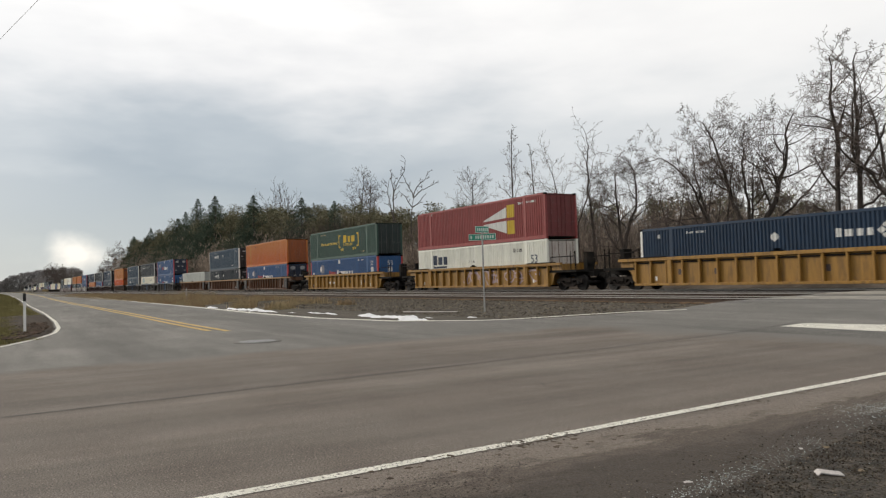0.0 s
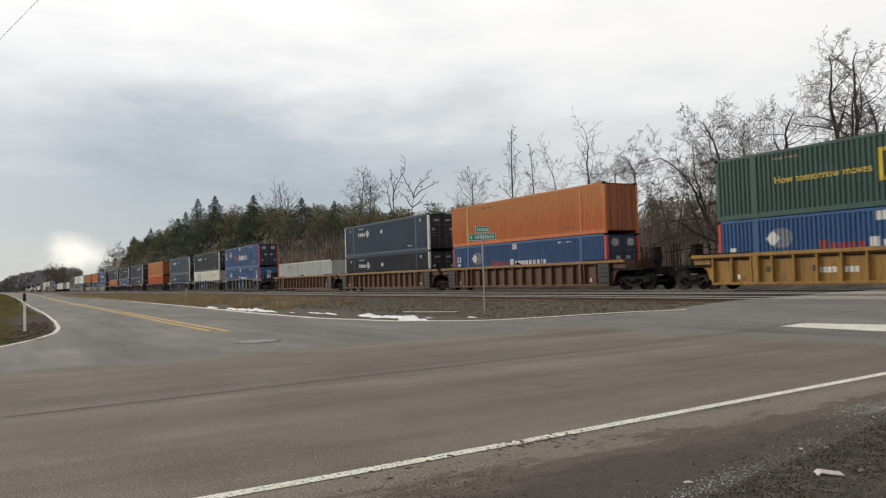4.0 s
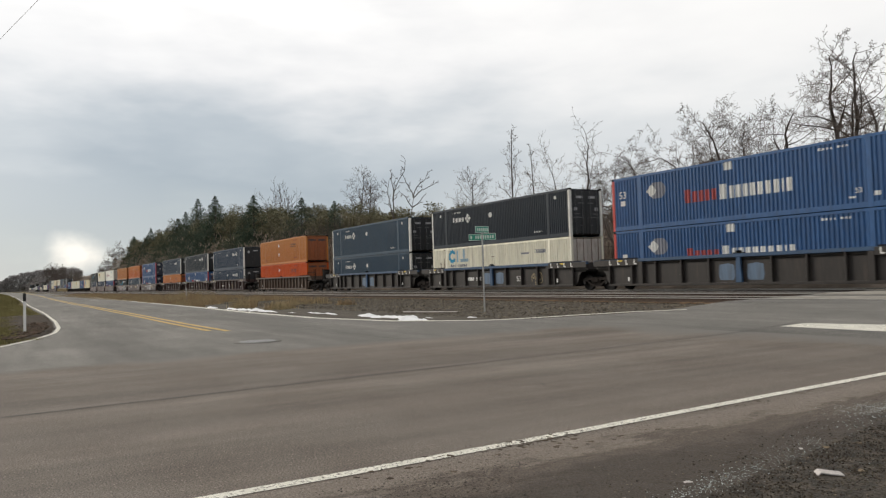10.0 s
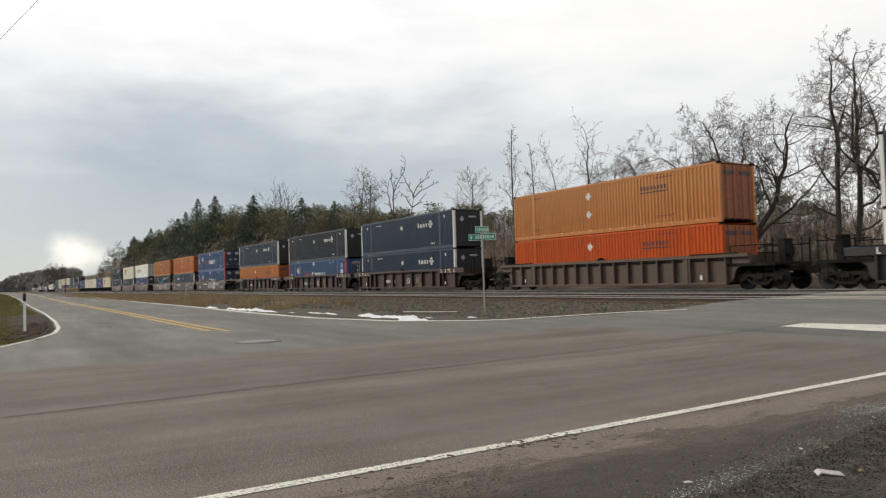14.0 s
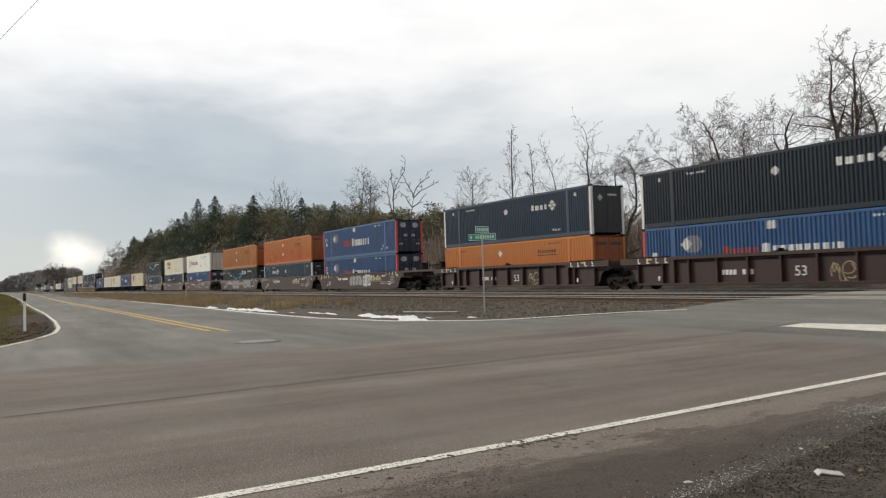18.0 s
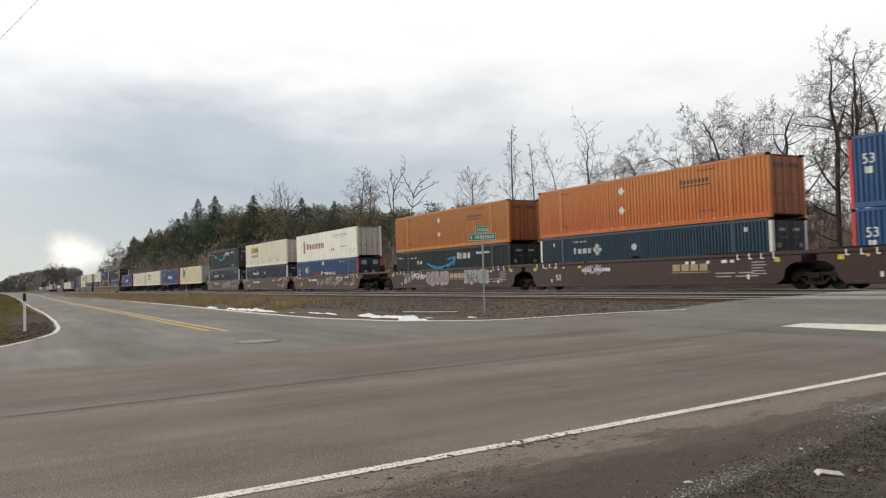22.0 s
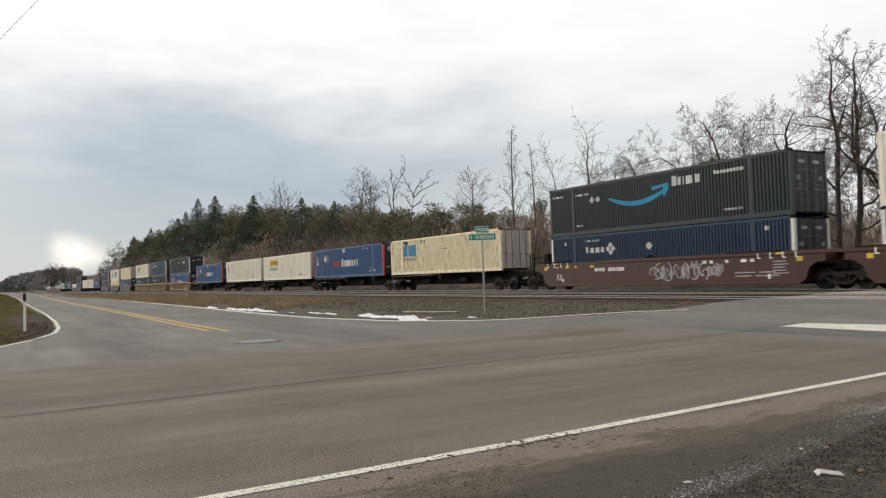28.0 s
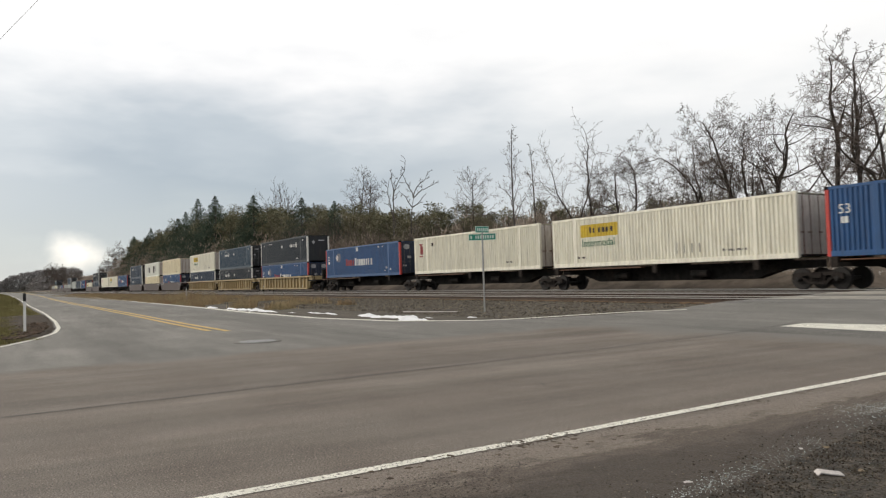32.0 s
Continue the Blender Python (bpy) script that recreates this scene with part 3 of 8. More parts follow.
def text_mesh(words, size, mat, depth=0.004):
    """Lettering as a mesh in the x, z plane facing -y, from its left baseline."""
    def make():
        cu = bpy.data.curves.new("lettering", "FONT")
        cu.body, cu.size, cu.extrude = words, size, depth
        ob = new("lettering", cu)
        me = bpy.data.meshes.new_from_object(ob.evaluated_get(bpy.context.evaluated_depsgraph_get()))
        bpy.data.objects.remove(ob)
        bpy.data.curves.remove(cu)
        me.transform(Matrix.Rotation(radians(90), 4, "X"))
        me.materials.clear()
        me.materials.append(M[mat])
        return me
    return cached(("text", words, size, mat), make)

# ------------------------------------------------ ground, roads
RAIL = 0.28
TRACKS = (22.5, 26.75, 31.02)


def lift(x, y):
    """How far the crossing road climbs to the rails."""
    k = min(1, max(0, (y - 12.0) / 8.0))
    return RAIL * k * k * (3 - 2 * k)


def ground_height(x, y):
    z = -0.07 + 0.05 * noise.noise((x * 0.13, y * 0.13, 0.3)) + 0.02 * noise.noise((x * 0.9, y * 0.9, 4.0))
    if 10.4 < y < 37:
        z -= 0.10
    if -15.8 < x < -2.5 and y > 10:
        z = min(z, lift(x, y) - 0.10)
    if x < -24 and y < 1.2:
        z += 0.06 * min(1, (1.2 - y) / 2.0)
    if y > 38:
        z += 0.012 * (y - 38)
    return z


def steps(a, b, near, far, centre, reach):
    """Grid stops, close together round the centre."""
    out, x = [], a
    while x < b:
        out.append(x)
        d = abs(x - centre)
        x += near if d < reach else min(far, max(near, (d - reach) * 0.3))
    return out + [b]


def sheet(name, xs, ys, height, mat):
    v = [(x, y, height(x, y)) for y in ys for x in xs]
    n = len(xs)
    f = [(j * n + i, j * n + i + 1, (j + 1) * n + i + 1, (j + 1) * n + i) for j in range(len(ys) - 1) for i in range(n - 1)]
    return new(name, mesh_of(name, v, f, mat, True))


ground = sheet("ground", steps(-3000, 1200, 1.2, 150, -25, 40), steps(-900, 1500, 0.8, 120, 8, 16), ground_height, "soil")
tagged(ground, "brown winter soil and thin grass beside the roads", "ground", kind="structure")


def slab(name, outline, mat, z=0.0, thick=0.12, height=None, label=""):
    """A flat paved shape with an edge of real thickness."""
    bm = bmesh.new()
    top = [bm.verts.new((x, y, z)) for x, y in outline]
    bm.faces.new(top)
    r = bmesh.ops.extrude_face_region(bm, geom=bm.faces[:])
    for e in r["geom"]:
        if isinstance(e, bmesh.types.BMVert):
            e.co.z -= thick
    bmesh.ops.recalc_face_normals(bm, faces=bm.faces[:])
    me = bpy.data.meshes.new(name)
    bm.to_mesh(me)
    bm.free()
    me.materials.append(M[mat])
    return tagged(new(name, me), label, kind="structure")


# side road beside the railway, with rounded mouths into the crossing road
def corner(cx, cy, r, a0, a1, n=14):
    return [(cx + r * math.cos(radians(a0 + (a1 - a0) * i / n)), cy + r * math.sin(radians(a0 + (a1 - a0) * i / n))) for i in range(n + 1)]


NORTH = [(-1500, 17.5), (-300, 16.2), (-141, 13.8), (-70, 11.4), (-46, 10.72), (-33, 10.2), (-25.4, 10.15), (-20.7, 10.95), (-18.5, 12.6), (-17.1, 14.8), (-15.9, 16.1), (-14.7, 16.95)]
SOUTH = [(-1500, 6.2), (-300, 4.9), (-161, 3.9), (-76, 2.62), (-46.6, 2.36), (-34.4, 2.06), (-28.6, 1.78), (-26.6, 1.58), (-25.4, 1.44), (-24.2, 1.16), (-22.6, 0.74), (-20.5, -0.02), (-18.0, -1.7), (-15.8, -4.5), (-14.6, -8.5)]
ROAD_W, ROAD_E = -14.2, -4.45


def road_height(x, y):
    """The asphalt stays a finger's breadth below the rail heads."""
    return lift(x, y) - 0.012 * min(1, max(0, y - 20))


side_road = slab("side_road", SOUTH + [(-13.9, -8.5), (-13.9, 14.0)] + [(x, y) for x, y in NORTH[::-1] if y < 14.0 or x < -200], "asphalt", z=-0.004, label="grey asphalt side road beside the railway")
cross_road = sheet("crossing_road", [ROAD_W, -12, -9.4, -7, -5, ROAD_E], [-300, -60, -20, -8, 0, 6, 10] + [12 + i * 0.25 for i in range(5)], road_height, "asphalt_brown")
tagged(cross_road, "brownish worn asphalt road leading to the railway crossing", "road", kind="structure")
approach = sheet("crossing_approach", [ROAD_W, -12, -9.4, -7, -5, ROAD_E], [13 + i * 0.5 for i in range(16)] + [34, 40, 60, 300], road_height, "asphalt")
tagged(approach, "grey asphalt ramp climbing over the railway", "road", kind="structure")
# the flared mouth between side road and crossing
MOUTH = [(12.0, -18.6), (12.75, -18.5), (14.0, -17.35), (15.2, -16.2), (16.2, -15.4), (17.2, -15.25), (18.4, -15.4), (20.5, -15.9), (22.6, -16.4), (26.0, -16.7), (29.8, -16.9), (33.5, -16.9), (36.0, -16.4)]


def mouth_edge(y):
    for (a, h), (b, k) in zip(MOUTH, MOUTH[1:]):
        if a <= y <= b:
            return h + (k - h) * (y - a) / (b - a)
    return ROAD_W


mv, mf = [], []
for j in range(97):
    y = 12.0 + 0.25 * j
    w = mouth_edge(y) + 0.05 * noise.noise((y * 1.7, 0.5, 3))
    for i in range(9):
        x = w + (ROAD_W + 0.06 - w) * i / 8
        mv.append((x, y, road_height(x, y) - 0.003 - (0.03 if i == 0 else 0.0)))
for j in range(96):
    mf += [(j * 9 + i, j * 9 + i + 1, j * 9 + i + 10, j * 9 + i + 9) for i in range(8)]
flare = tagged(new("road_mouth", mesh_of("road_mouth", mv, mf, "asphalt", True)), "grey asphalt corner of the road at the crossing", "road", kind="structure")


def shoulder_height(x, y):
    """Dirt that laps raggedly over the asphalt's edge."""
    k = min(1, max(0, x + 4.5))
    return lift(x, y) + 0.004 + k * (0.020 * noise.noise((x * 1.5, y * 0.8, 2)) + 0.012 * noise.noise((x * 5, y * 4, 7)) + 0.007 * noise.noise((x * 14, y * 14, 9))) - 0.02 * max(0, k - 0.5)


shoulder = sheet("gravel_shoulder", [-4.60 + 0.05 * i for i in range(70)] + [-1.0 + 0.4 * i for i in range(30)], [-12 + 0.5 * i for i in range(24)] + [0.06 * i for i in range(184)] + [11 + 0.4 * i for i in range(22)], shoulder_height, "shoulder")
tagged(shoulder, "dark wet dirt and gravel shoulder of the road", "shoulder", kind="structure")


def south_edge(x):
    """Where the side road's southern edge lies at x."""
    for (a, h), (b, k) in zip(SOUTH, SOUTH[1:]):
        if a <= x <= b:
            return h + (k - h) * (x - a) / (b - a)
    return -8


verge_soil = sheet("verge_soil", [-52 + 0.25 * i for i in range(118)], [0.2 + 0.1 * i for i in range(26)], lambda x, y: 0.045 + 0.03 * noise.noise((x * 0.8, y * 1.5, 6)) + 0.02 * noise.noise((x * 4, y * 4, 6)) - 0.8 * max(0, y - south_edge(x) + 0.02) - 0.12 * max(0, 1.0 + 0.4 * noise.noise((x * 0.6, 3, 1)) - y) - 0.05 * max(0, -44 - x), "verge")
tagged(verge_soil, "dark bare soil inside the road corner", "soil", kind="structure")


def stripe(name, pts, width, mat, z=0.004, label="", rough=0.10):
    """Painted line along a path: short pieces with slightly uneven ends."""
    s = Shape()
    path = [Vector((x, y, 0)) for x, y in pts]
    for p, q in zip(path, path[1:]):
        d = q - p
        n = max(1, int(d.length / 0.5))
        side = Vector((-d.y, d.x, 0)).normalized() * width / 2
        for i in range(n):
            a, b = p + d * (i / n), p + d * ((i + 1) / n)
            j = [1 + rough * noise.noise((a.x * 7, a.y * 7, k)) for k in range(2)]
            za, zb = lift(a.x, a.y) + z, lift(b.x, b.y) + z
            s.add([(a - side * j[0]).to_tuple()[:2] + (za,), (b - side * j[0]).to_tuple()[:2] + (zb,), (b + side * j[1]).to_tuple()[:2] + (zb,), (a + side * j[1]).to_tuple()[:2] + (za,)], [(0, 1, 2, 3)])
    return tagged(new(name, s.mesh(name, mat)), label, kind="structure")


def inset(pts, d):
    out = []
    for i, (x, y) in enumerate(pts):
        a, b = Vector(pts[max(0, i - 1)]), Vector(pts[min(len(pts) - 1, i + 1)])
        t = (b - a).normalized()
        out.append((x - t.y * d, y + t.x * d))
    return out


stripe("edge_line", [(-4.68, -30), (-4.715, 2), (-4.765, 4), (-4.93, 9), (-5.05, 14), (-5.1, 19.0)], 0.118, "line", 0.0045, "worn white edge line of the crossing road")
stripe("edge_line", inset(SOUTH, 0.16)[1:], 0.125, "line", 0.0045, "white edge line round the corner of the side road")
stripe("edge_line", inset(NORTH, -0.26)[1:], 0.32, "line", 0.0045, "white edge line beside the railway verge")
for dy in (-0.18, 0.18):
    stripe("centre_line", [(-700, 20.0 + dy), (-350, 13.2 + dy), (-182, 9.2 + dy), (-111, 7.1 + dy), (-77, 6.35 + dy), (-55, 6.05 + dy), (-35, 5.7 + dy), (-27, 5.5 + dy), (-21.4 + dy * 2, 5.46 + dy)], 0.16, "yellow_line", 0.0045, "yellow centre line of the side road")
bar_v, bar_f = [], []
for i in range(25):
    u = i / 24
    for w in range(6):
        x = (-9.87 + 0.14 * w / 5) * (1 - u) - 5.2 * u
        y = (14.14 + (0.67 + 0.45 * min(1, u * 2)) * w / 5) + (-0.10 * min(1, u * 2))
        bar_v.append((x, y, lift(x, y) + 0.0045))
for i in range(24):
    bar_f += [(i * 6 + w, i * 6 + 6 + w, i * 6 + 7 + w, i * 6 + 1 + w) for w in range(5)]
tagged(new("stop_line", mesh_of("stop_line", bar_v, bar_f, "line")), "wide white stop line before the railway crossing", kind="structure")
stripe("pavement_seam", [(-8.9, -8), (-9.05, 0), (-9.35, 5), (-9.6, 9), (-9.9, 12.5), (-10.0, 15)], 0.055, "seam", 0.003, "dark tar seam along the road's middle", 0.9)

for path in ([(-7.3, 4.9), (-7.2, 5.3), (-7.05, 5.6), (-7.15, 6.0), (-6.95, 6.4), (-6.9, 6.9)], [(-7.35, 5.6), (-7.15, 5.62), (-6.9, 5.5), (-6.7, 5.62)], [(-11.3, 3.0), (-11.5, 4.4), (-11.45, 6.0), (-11.8, 7.8), (-11.7, 9.5)]):
    stripe("pavement_crack", path, 0.012, "seam", 0.003, "thin dark crack in the asphalt")
# ------------------------------------------------ railway
SPAN = (-1300, 160)


def bed_height(y):
    if y < 20.2:
        return 0.10 - 0.13 * min(1, max(0, (20.2 - y) / 8.0))
    return 0.10 - 0.012 * min(1, (y - 20.2) / 0.8) if y < 33.2 else 0.088 - 0.3 * min(1, (y - 33.2) / 2.5)


def ballast_height(x, y):
    z = bed_height(y) + (0.035 if y < 20.2 else 0.012) * noise.noise((x * 1.1, y * 1.1, 1)) + 0.018 * noise.noise((x * 4, y * 4, 5))
    if x > -21.5 and y < 14:
        z -= 0.3 * max(0, (x + 21.5) * 0.45 - (y - 11.4))
    if x > -17.5 and y < 21:
        z = min(z, z - 0.25 * (x + 17.5) + 0.25 * max(0, y - 14.0) * 0.7)
    if -17.1 < x < -2.0:
        z = min(z, lift(x, y) - 0.12)
    north = 10.1 + 0.028 * max(0, -x - 33)
    if y < north + 0.7:
        z -= 0.12 * (north + 0.7 - y)
    return z


NEAR_X = [-115 + 0.45 * i for i in range(245)]
ballast = sheet("ballast", [-1300, -900, -600, -400, -300, -230, -180, -150, -130] + NEAR_X + [-2, 5, 15, 40, 160], [10.2 + 0.35 * i for i in range(31)], ballast_height, "ballast")
tagged(ballast, "grey-brown crushed stone slope beside the railway", "ballast", kind="structure")
# dark bed whose colour includes the shade below the wagons
trackbed = sheet("trackbed", [-1300, -900, -600, -400, -300, -230, -180, -150, -130] + NEAR_X + [-2, 5, 15, 40, 160], [20.7 + 0.5 * i for i in range(26)] + [33.8, 34.4, 35, 36], ballast_height, "shaded_bed")
tagged(trackbed, "dark ballast under the tracks with the train's shade painted in", "ballast", kind="structure")

prof = [(-0.07, -0.17), (0.07, -0.17), (0.07, -0.155), (0.012, -0.13), (0.012, -0.045), (0.037, -0.032), (0.037, -0.003), (-0.037, -0.003), (-0.037, -0.032), (-0.012, -0.045), (-0.012, -0.13), (-0.07, -0.155)]


def rail_mesh():
    s = Shape()
    n = len(prof)
    v = [(x, y, z) for x in SPAN for y, z in prof]
    s.add(v, [(i, (i + 1) % n, n + (i + 1) % n, n + i) for i in range(n)] + [tuple(range(n)), tuple(range(2 * n - 1, n - 1, -1))])
    return s.mesh("rail", "rail")


rail_me = rail_mesh()
head_me = Shape().box(SPAN[0], SPAN[1], -0.0385, 0.0385, -0.029, 0.0).mesh("running_surface", "rail_head")
tie_brown_me = Shape().box(-0.115, 0.115, -1.3, 1.3, -0.19, 0.0, 0.012).mesh("tie", "tie_brown")
tie_me = Shape().box(-0.115, 0.115, -1.3, 1.3, -0.19, 0.0, 0.012).mesh("tie", "tie")
for k, ty in enumerate(TRACKS):
    track = empty("railway_track", 0, ty, RAIL)
    tagged(track, "straight steel railway track on timber ties", "railway track", "parallel tracks")
    for dy in (-0.755, 0.755):
        r = part("rail", rail_me, None, track)
        r.location.y = dy
        h = part("running_surface", head_me, None, r, "polished steel running surface")
    far = Shape()
    for i in range(2400):
        x = -1150 + i * 0.54
        if -16.9 < x < -2.2:
            continue
        if k < 2 and -95 < x < -16 or k == 2 and -60 < x < -16:
            t = part("tie", tie_brown_me if k == 0 else tie_me, None, track)
            t.matrix_basis = pose(x + random.uniform(-0.03, 0.03), random.uniform(-0.08, 0.08), (-0.160 if k == 0 else -0.190) + random.uniform(-0.010, 0.010), 0, 0, random.uniform(-1, 1))
        elif x > -420:
            far.box(x - 0.115, x + 0.115, -1.3, 1.3, -0.36, -0.186)
    tagged(part("ties_far", far, "tie", track), kind="stuff")
    # crossing panels inside and outside the rails
    for i in range(6):
        x0 = (-15.6, -16.3, -16.6)[k] + i * 2.4
        for a, b in ((-1.30, -0.84), (-0.66, 0.66), (0.84, 1.30))[1 if k == 0 else 0:]:
            part("crossing_panel", Shape().box(x0 + 0.01, x0 + 2.39, a, b, -0.16, 0.004, 0.02), "panel", track, "pale concrete crossing panel")

# ------------------------------------------------ containers
LEN, HIGH, HALF = 16.4, 2.9, 1.295
DEEP, SHALLOW = 0.056, 0.232
# width of one fold of the side sheet, by paint
FOLDS = dict(navy=0.188, teal=0.188, slate=0.188, smile=0.188, stack=0.21, orange=SHALLOW, tan=SHALLOW, vivid=SHALLOW, beige=0.245, pale_grey=0.228)


def skin(x, fold=0.225):
    """How far the side sheet stands out at x: 0 at the crests, -DEEP in the troughs; a fold of 0 is a flat sheet."""
    if not fold:
        return -0.004
    u = (x % fold) / fold
    deep = 0.036 if fold == SHALLOW else DEEP
    if u < 0.38:
        return -0.004
    if u < 0.52:
        return -0.004 - deep * (u - 0.38) / 0.14
    if u < 0.86:
        return -0.004 - deep
    return -0.004 - deep * (1 - (u - 0.86) / 0.14)


def breaks(x0, x1, fold=0.225):
    """Where the sheet folds between x0 and x1."""
    if not fold:
        return [x0, x1]
    out = [x0]
    k = math.floor(x0 / fold)
    while k * fold < x1:
        for u in (0, 0.38, 0.52, 0.86):
            x = (k + u) * fold
            if x0 + 1e-4 < x < x1 - 1e-4:
                out.append(x)
        k += 1
    return out + [x1]


def side_mesh(mat, fold):
    def make():
        s = Shape()
        if not fold:
            s.box(-LEN / 2 + 0.16, LEN / 2 - 0.16, -HALF + 0.004, -HALF + 0.06, 0.17, HIGH - 0.12)
        else:
            xs = breaks(-LEN / 2 + 0.14, LEN / 2 - 0.14, fold)
            v = [(x, y, z) for x in xs for y, z in ((-HALF - skin(x, fold), 0.16), (-HALF - skin(x, fold), HIGH - 0.12), (-HALF + 0.08, HIGH - 0.12), (-HALF + 0.08, 0.16))]
            n = len(xs) - 1
            s.add(v, [(4 * i + j, 4 * i + 4 + j, 4 * i + 4 + (j + 1) % 4, 4 * i + (j + 1) % 4) for i in range(n) for j in range(4)] + [(3, 2, 1, 0), (4 * n, 4 * n + 1, 4 * n + 2, 4 * n + 3)])
        return s.mesh("side_panel", mat)
    return cached(("side", mat, fold), make)


def end_mesh(mat):
    def make():
        s = Shape()
        n = 12
        for i in range(n):
            z0 = 0.2 + i * (HIGH - 0.4) / n
            z1 = z0 + (HIGH - 0.4) / n
            d = 0.03 if i % 2 else 0.0
            s.box(-0.05 + d, 0.0 + d * 0.6, -HALF + 0.12, HALF - 0.12, z0, z1)
        s.box(-0.05, -0.005, -HALF + 0.12, HALF - 0.12, 0.12, HIGH - 0.1)
        return s.mesh("end_wall", mat)
    return cached(("end", mat), make)


def door_mesh(mat):
    def make():
        s = Shape()
        s.box(-0.06, 0.0, 0.012, HALF - 0.12, 0.16, HIGH - 0.13, 0.0)
        for z in (0.45, 1.05, 1.65, 2.25):
            s.box(0.0, 0.018, 0.10, HALF - 0.2, z, z + 0.34)
        return s.mesh("door", mat)
    return cached(("door", mat), make)


def rod_mesh(mat):
    return cached(("rod", mat), lambda: Shape().tube((0.045, 0, 0.10), (0.045, 0, HIGH - 0.10), 0.018, 0.018, 6).box(0.03, 0.06, -0.06, 0.22, 1.10, 1.15).mesh("locking_rod", mat))


def ring_mesh(key, mat, boxes, ch=0.012):
    def make():
        s = Shape()
        for b in boxes:
            s.box(*b, ch)
        return s.mesh(key, mat)
    return cached((key, mat, str(boxes[0])), make)


class Marking:
    """A painted mark that lies on the folded side sheet."""

    def __init__(self, fold):
        self.pieces, self.fold = [], fold

    def region(self, x0, x1, lo, hi, fine=0.0):
        """Fills lo(x)..hi(x) between x0 and x1."""
        xs = breaks(x0, x1, self.fold)
        if fine:
            n = max(1, int((x1 - x0) / fine))
            xs = sorted(set(round(x, 4) for x in xs) | set(round(x0 + (x1 - x0) * i / n, 4) for i in range(n + 1)))
        v = []
        for x in xs:
            a, b = lo(x), hi(x)
            y = -HALF - skin(x, self.fold) - 0.004
            v += [(x, y, min(a, b)), (x, y, max(a, b))]
        self.pieces.append(Shape().add(v, [(2 * i, 2 * i + 2, 2 * i + 3, 2 * i + 1) for i in range(len(xs) - 1)]))
        return self

    def whole(self):
        s = Shape()
        for q in self.pieces:
            s.add(q.v, q.f)
        return s

    def bar(self, x0, x1, z0, z1):
        return self.region(x0, x1, lambda x: z0, lambda x: z1)

    def diamond(self, x, z, r):
        return self.region(x - r, x + r, lambda q: z - (r - abs(q - x)), lambda q: z + (r - abs(q - x)), r / 6)

    def disc(self, x, z, r, wide=1.0):
        return self.region(x - r * wide, x + r * wide, lambda q: z - r * math.sqrt(max(0, 1 - ((q - x) / r / wide) ** 2)), lambda q: z + r * math.sqrt(max(0, 1 - ((q - x) / r / wide) ** 2)), r / 6)

    def letters(self, x, z, widths, h, gap=0.06):
        """Plain letter-sized bars in a row."""
        for i, w in enumerate(widths):
            if w > 0:
                self.bar(x + 0.1 * w, x + 0.88 * w, z, z + h * (1.0 if i == 0 else 0.82))
            x += abs(w) + gap
        return self


def mark(parent, name, key, mat, draw, label=""):
    """A painted mark as one part; the letter bars of a wordmark are parts of their own."""
    def make():
        m = Marking(parent["fold"])
        draw(m)
        return [q.mesh(name, mat) for q in m.pieces] if name == "wordmark" else [m.whole().mesh(name, mat)]
    made = [part("letter_bar" if name == "wordmark" else name, me, None, parent, label) for me in cached(("mark", key, mat, parent["fold"]), make)]
    if name in ("code_marking", "reflector", "panel_marking", "slogan"):
        tagged(made[0], kind="stuff")
    return made


def small_codes(box, mat, x=-5.0):
    mark(box, "code_marking", "codes%s" % x, mat, lambda m: m.letters(x - 0.1, 2.48, [0.09, 0.09, 0.09, 0.09, -0.1, 0.09, 0.09, 0.09, 0.09, 0.09], 0.12, 0.03).letters(5.1 - abs(x) * 0.1, 0.42, [0.2, 0.16, -0.05, 0.2, 0.12], 0.13, 0.04), "small painted code marks")


def diamond_box_marks(box, mirrored=False):
    w = "mark_white"
    x = 2.6 if mirrored else -5.15
    mark(box, "emblem", ("diamond_box", x), w, lambda m: m.letters(x, 1.83, [0.30, 0.40, 0.34, 0.34], 0.36, 0.07).diamond(x + 1.88, 2.01, 0.17).diamond(x + 2.28, 2.01, 0.17).diamond(x + 2.08, 2.21, 0.17).diamond(x + 2.08, 1.81, 0.17), "white block emblem with a diamond ring")
    mark(box, "diamond_marking", "diamond_boxd", w, lambda m: m.diamond(-0.2, 2.02, 0.24), "small white diamond")
    small_codes(box, w)
    mark(box, "panel_marking", "diamond_boxs", w, lambda m: m.bar(-7.0, -6.85, 2.35, 2.55).bar(6.75, 6.95, 2.35, 2.55))


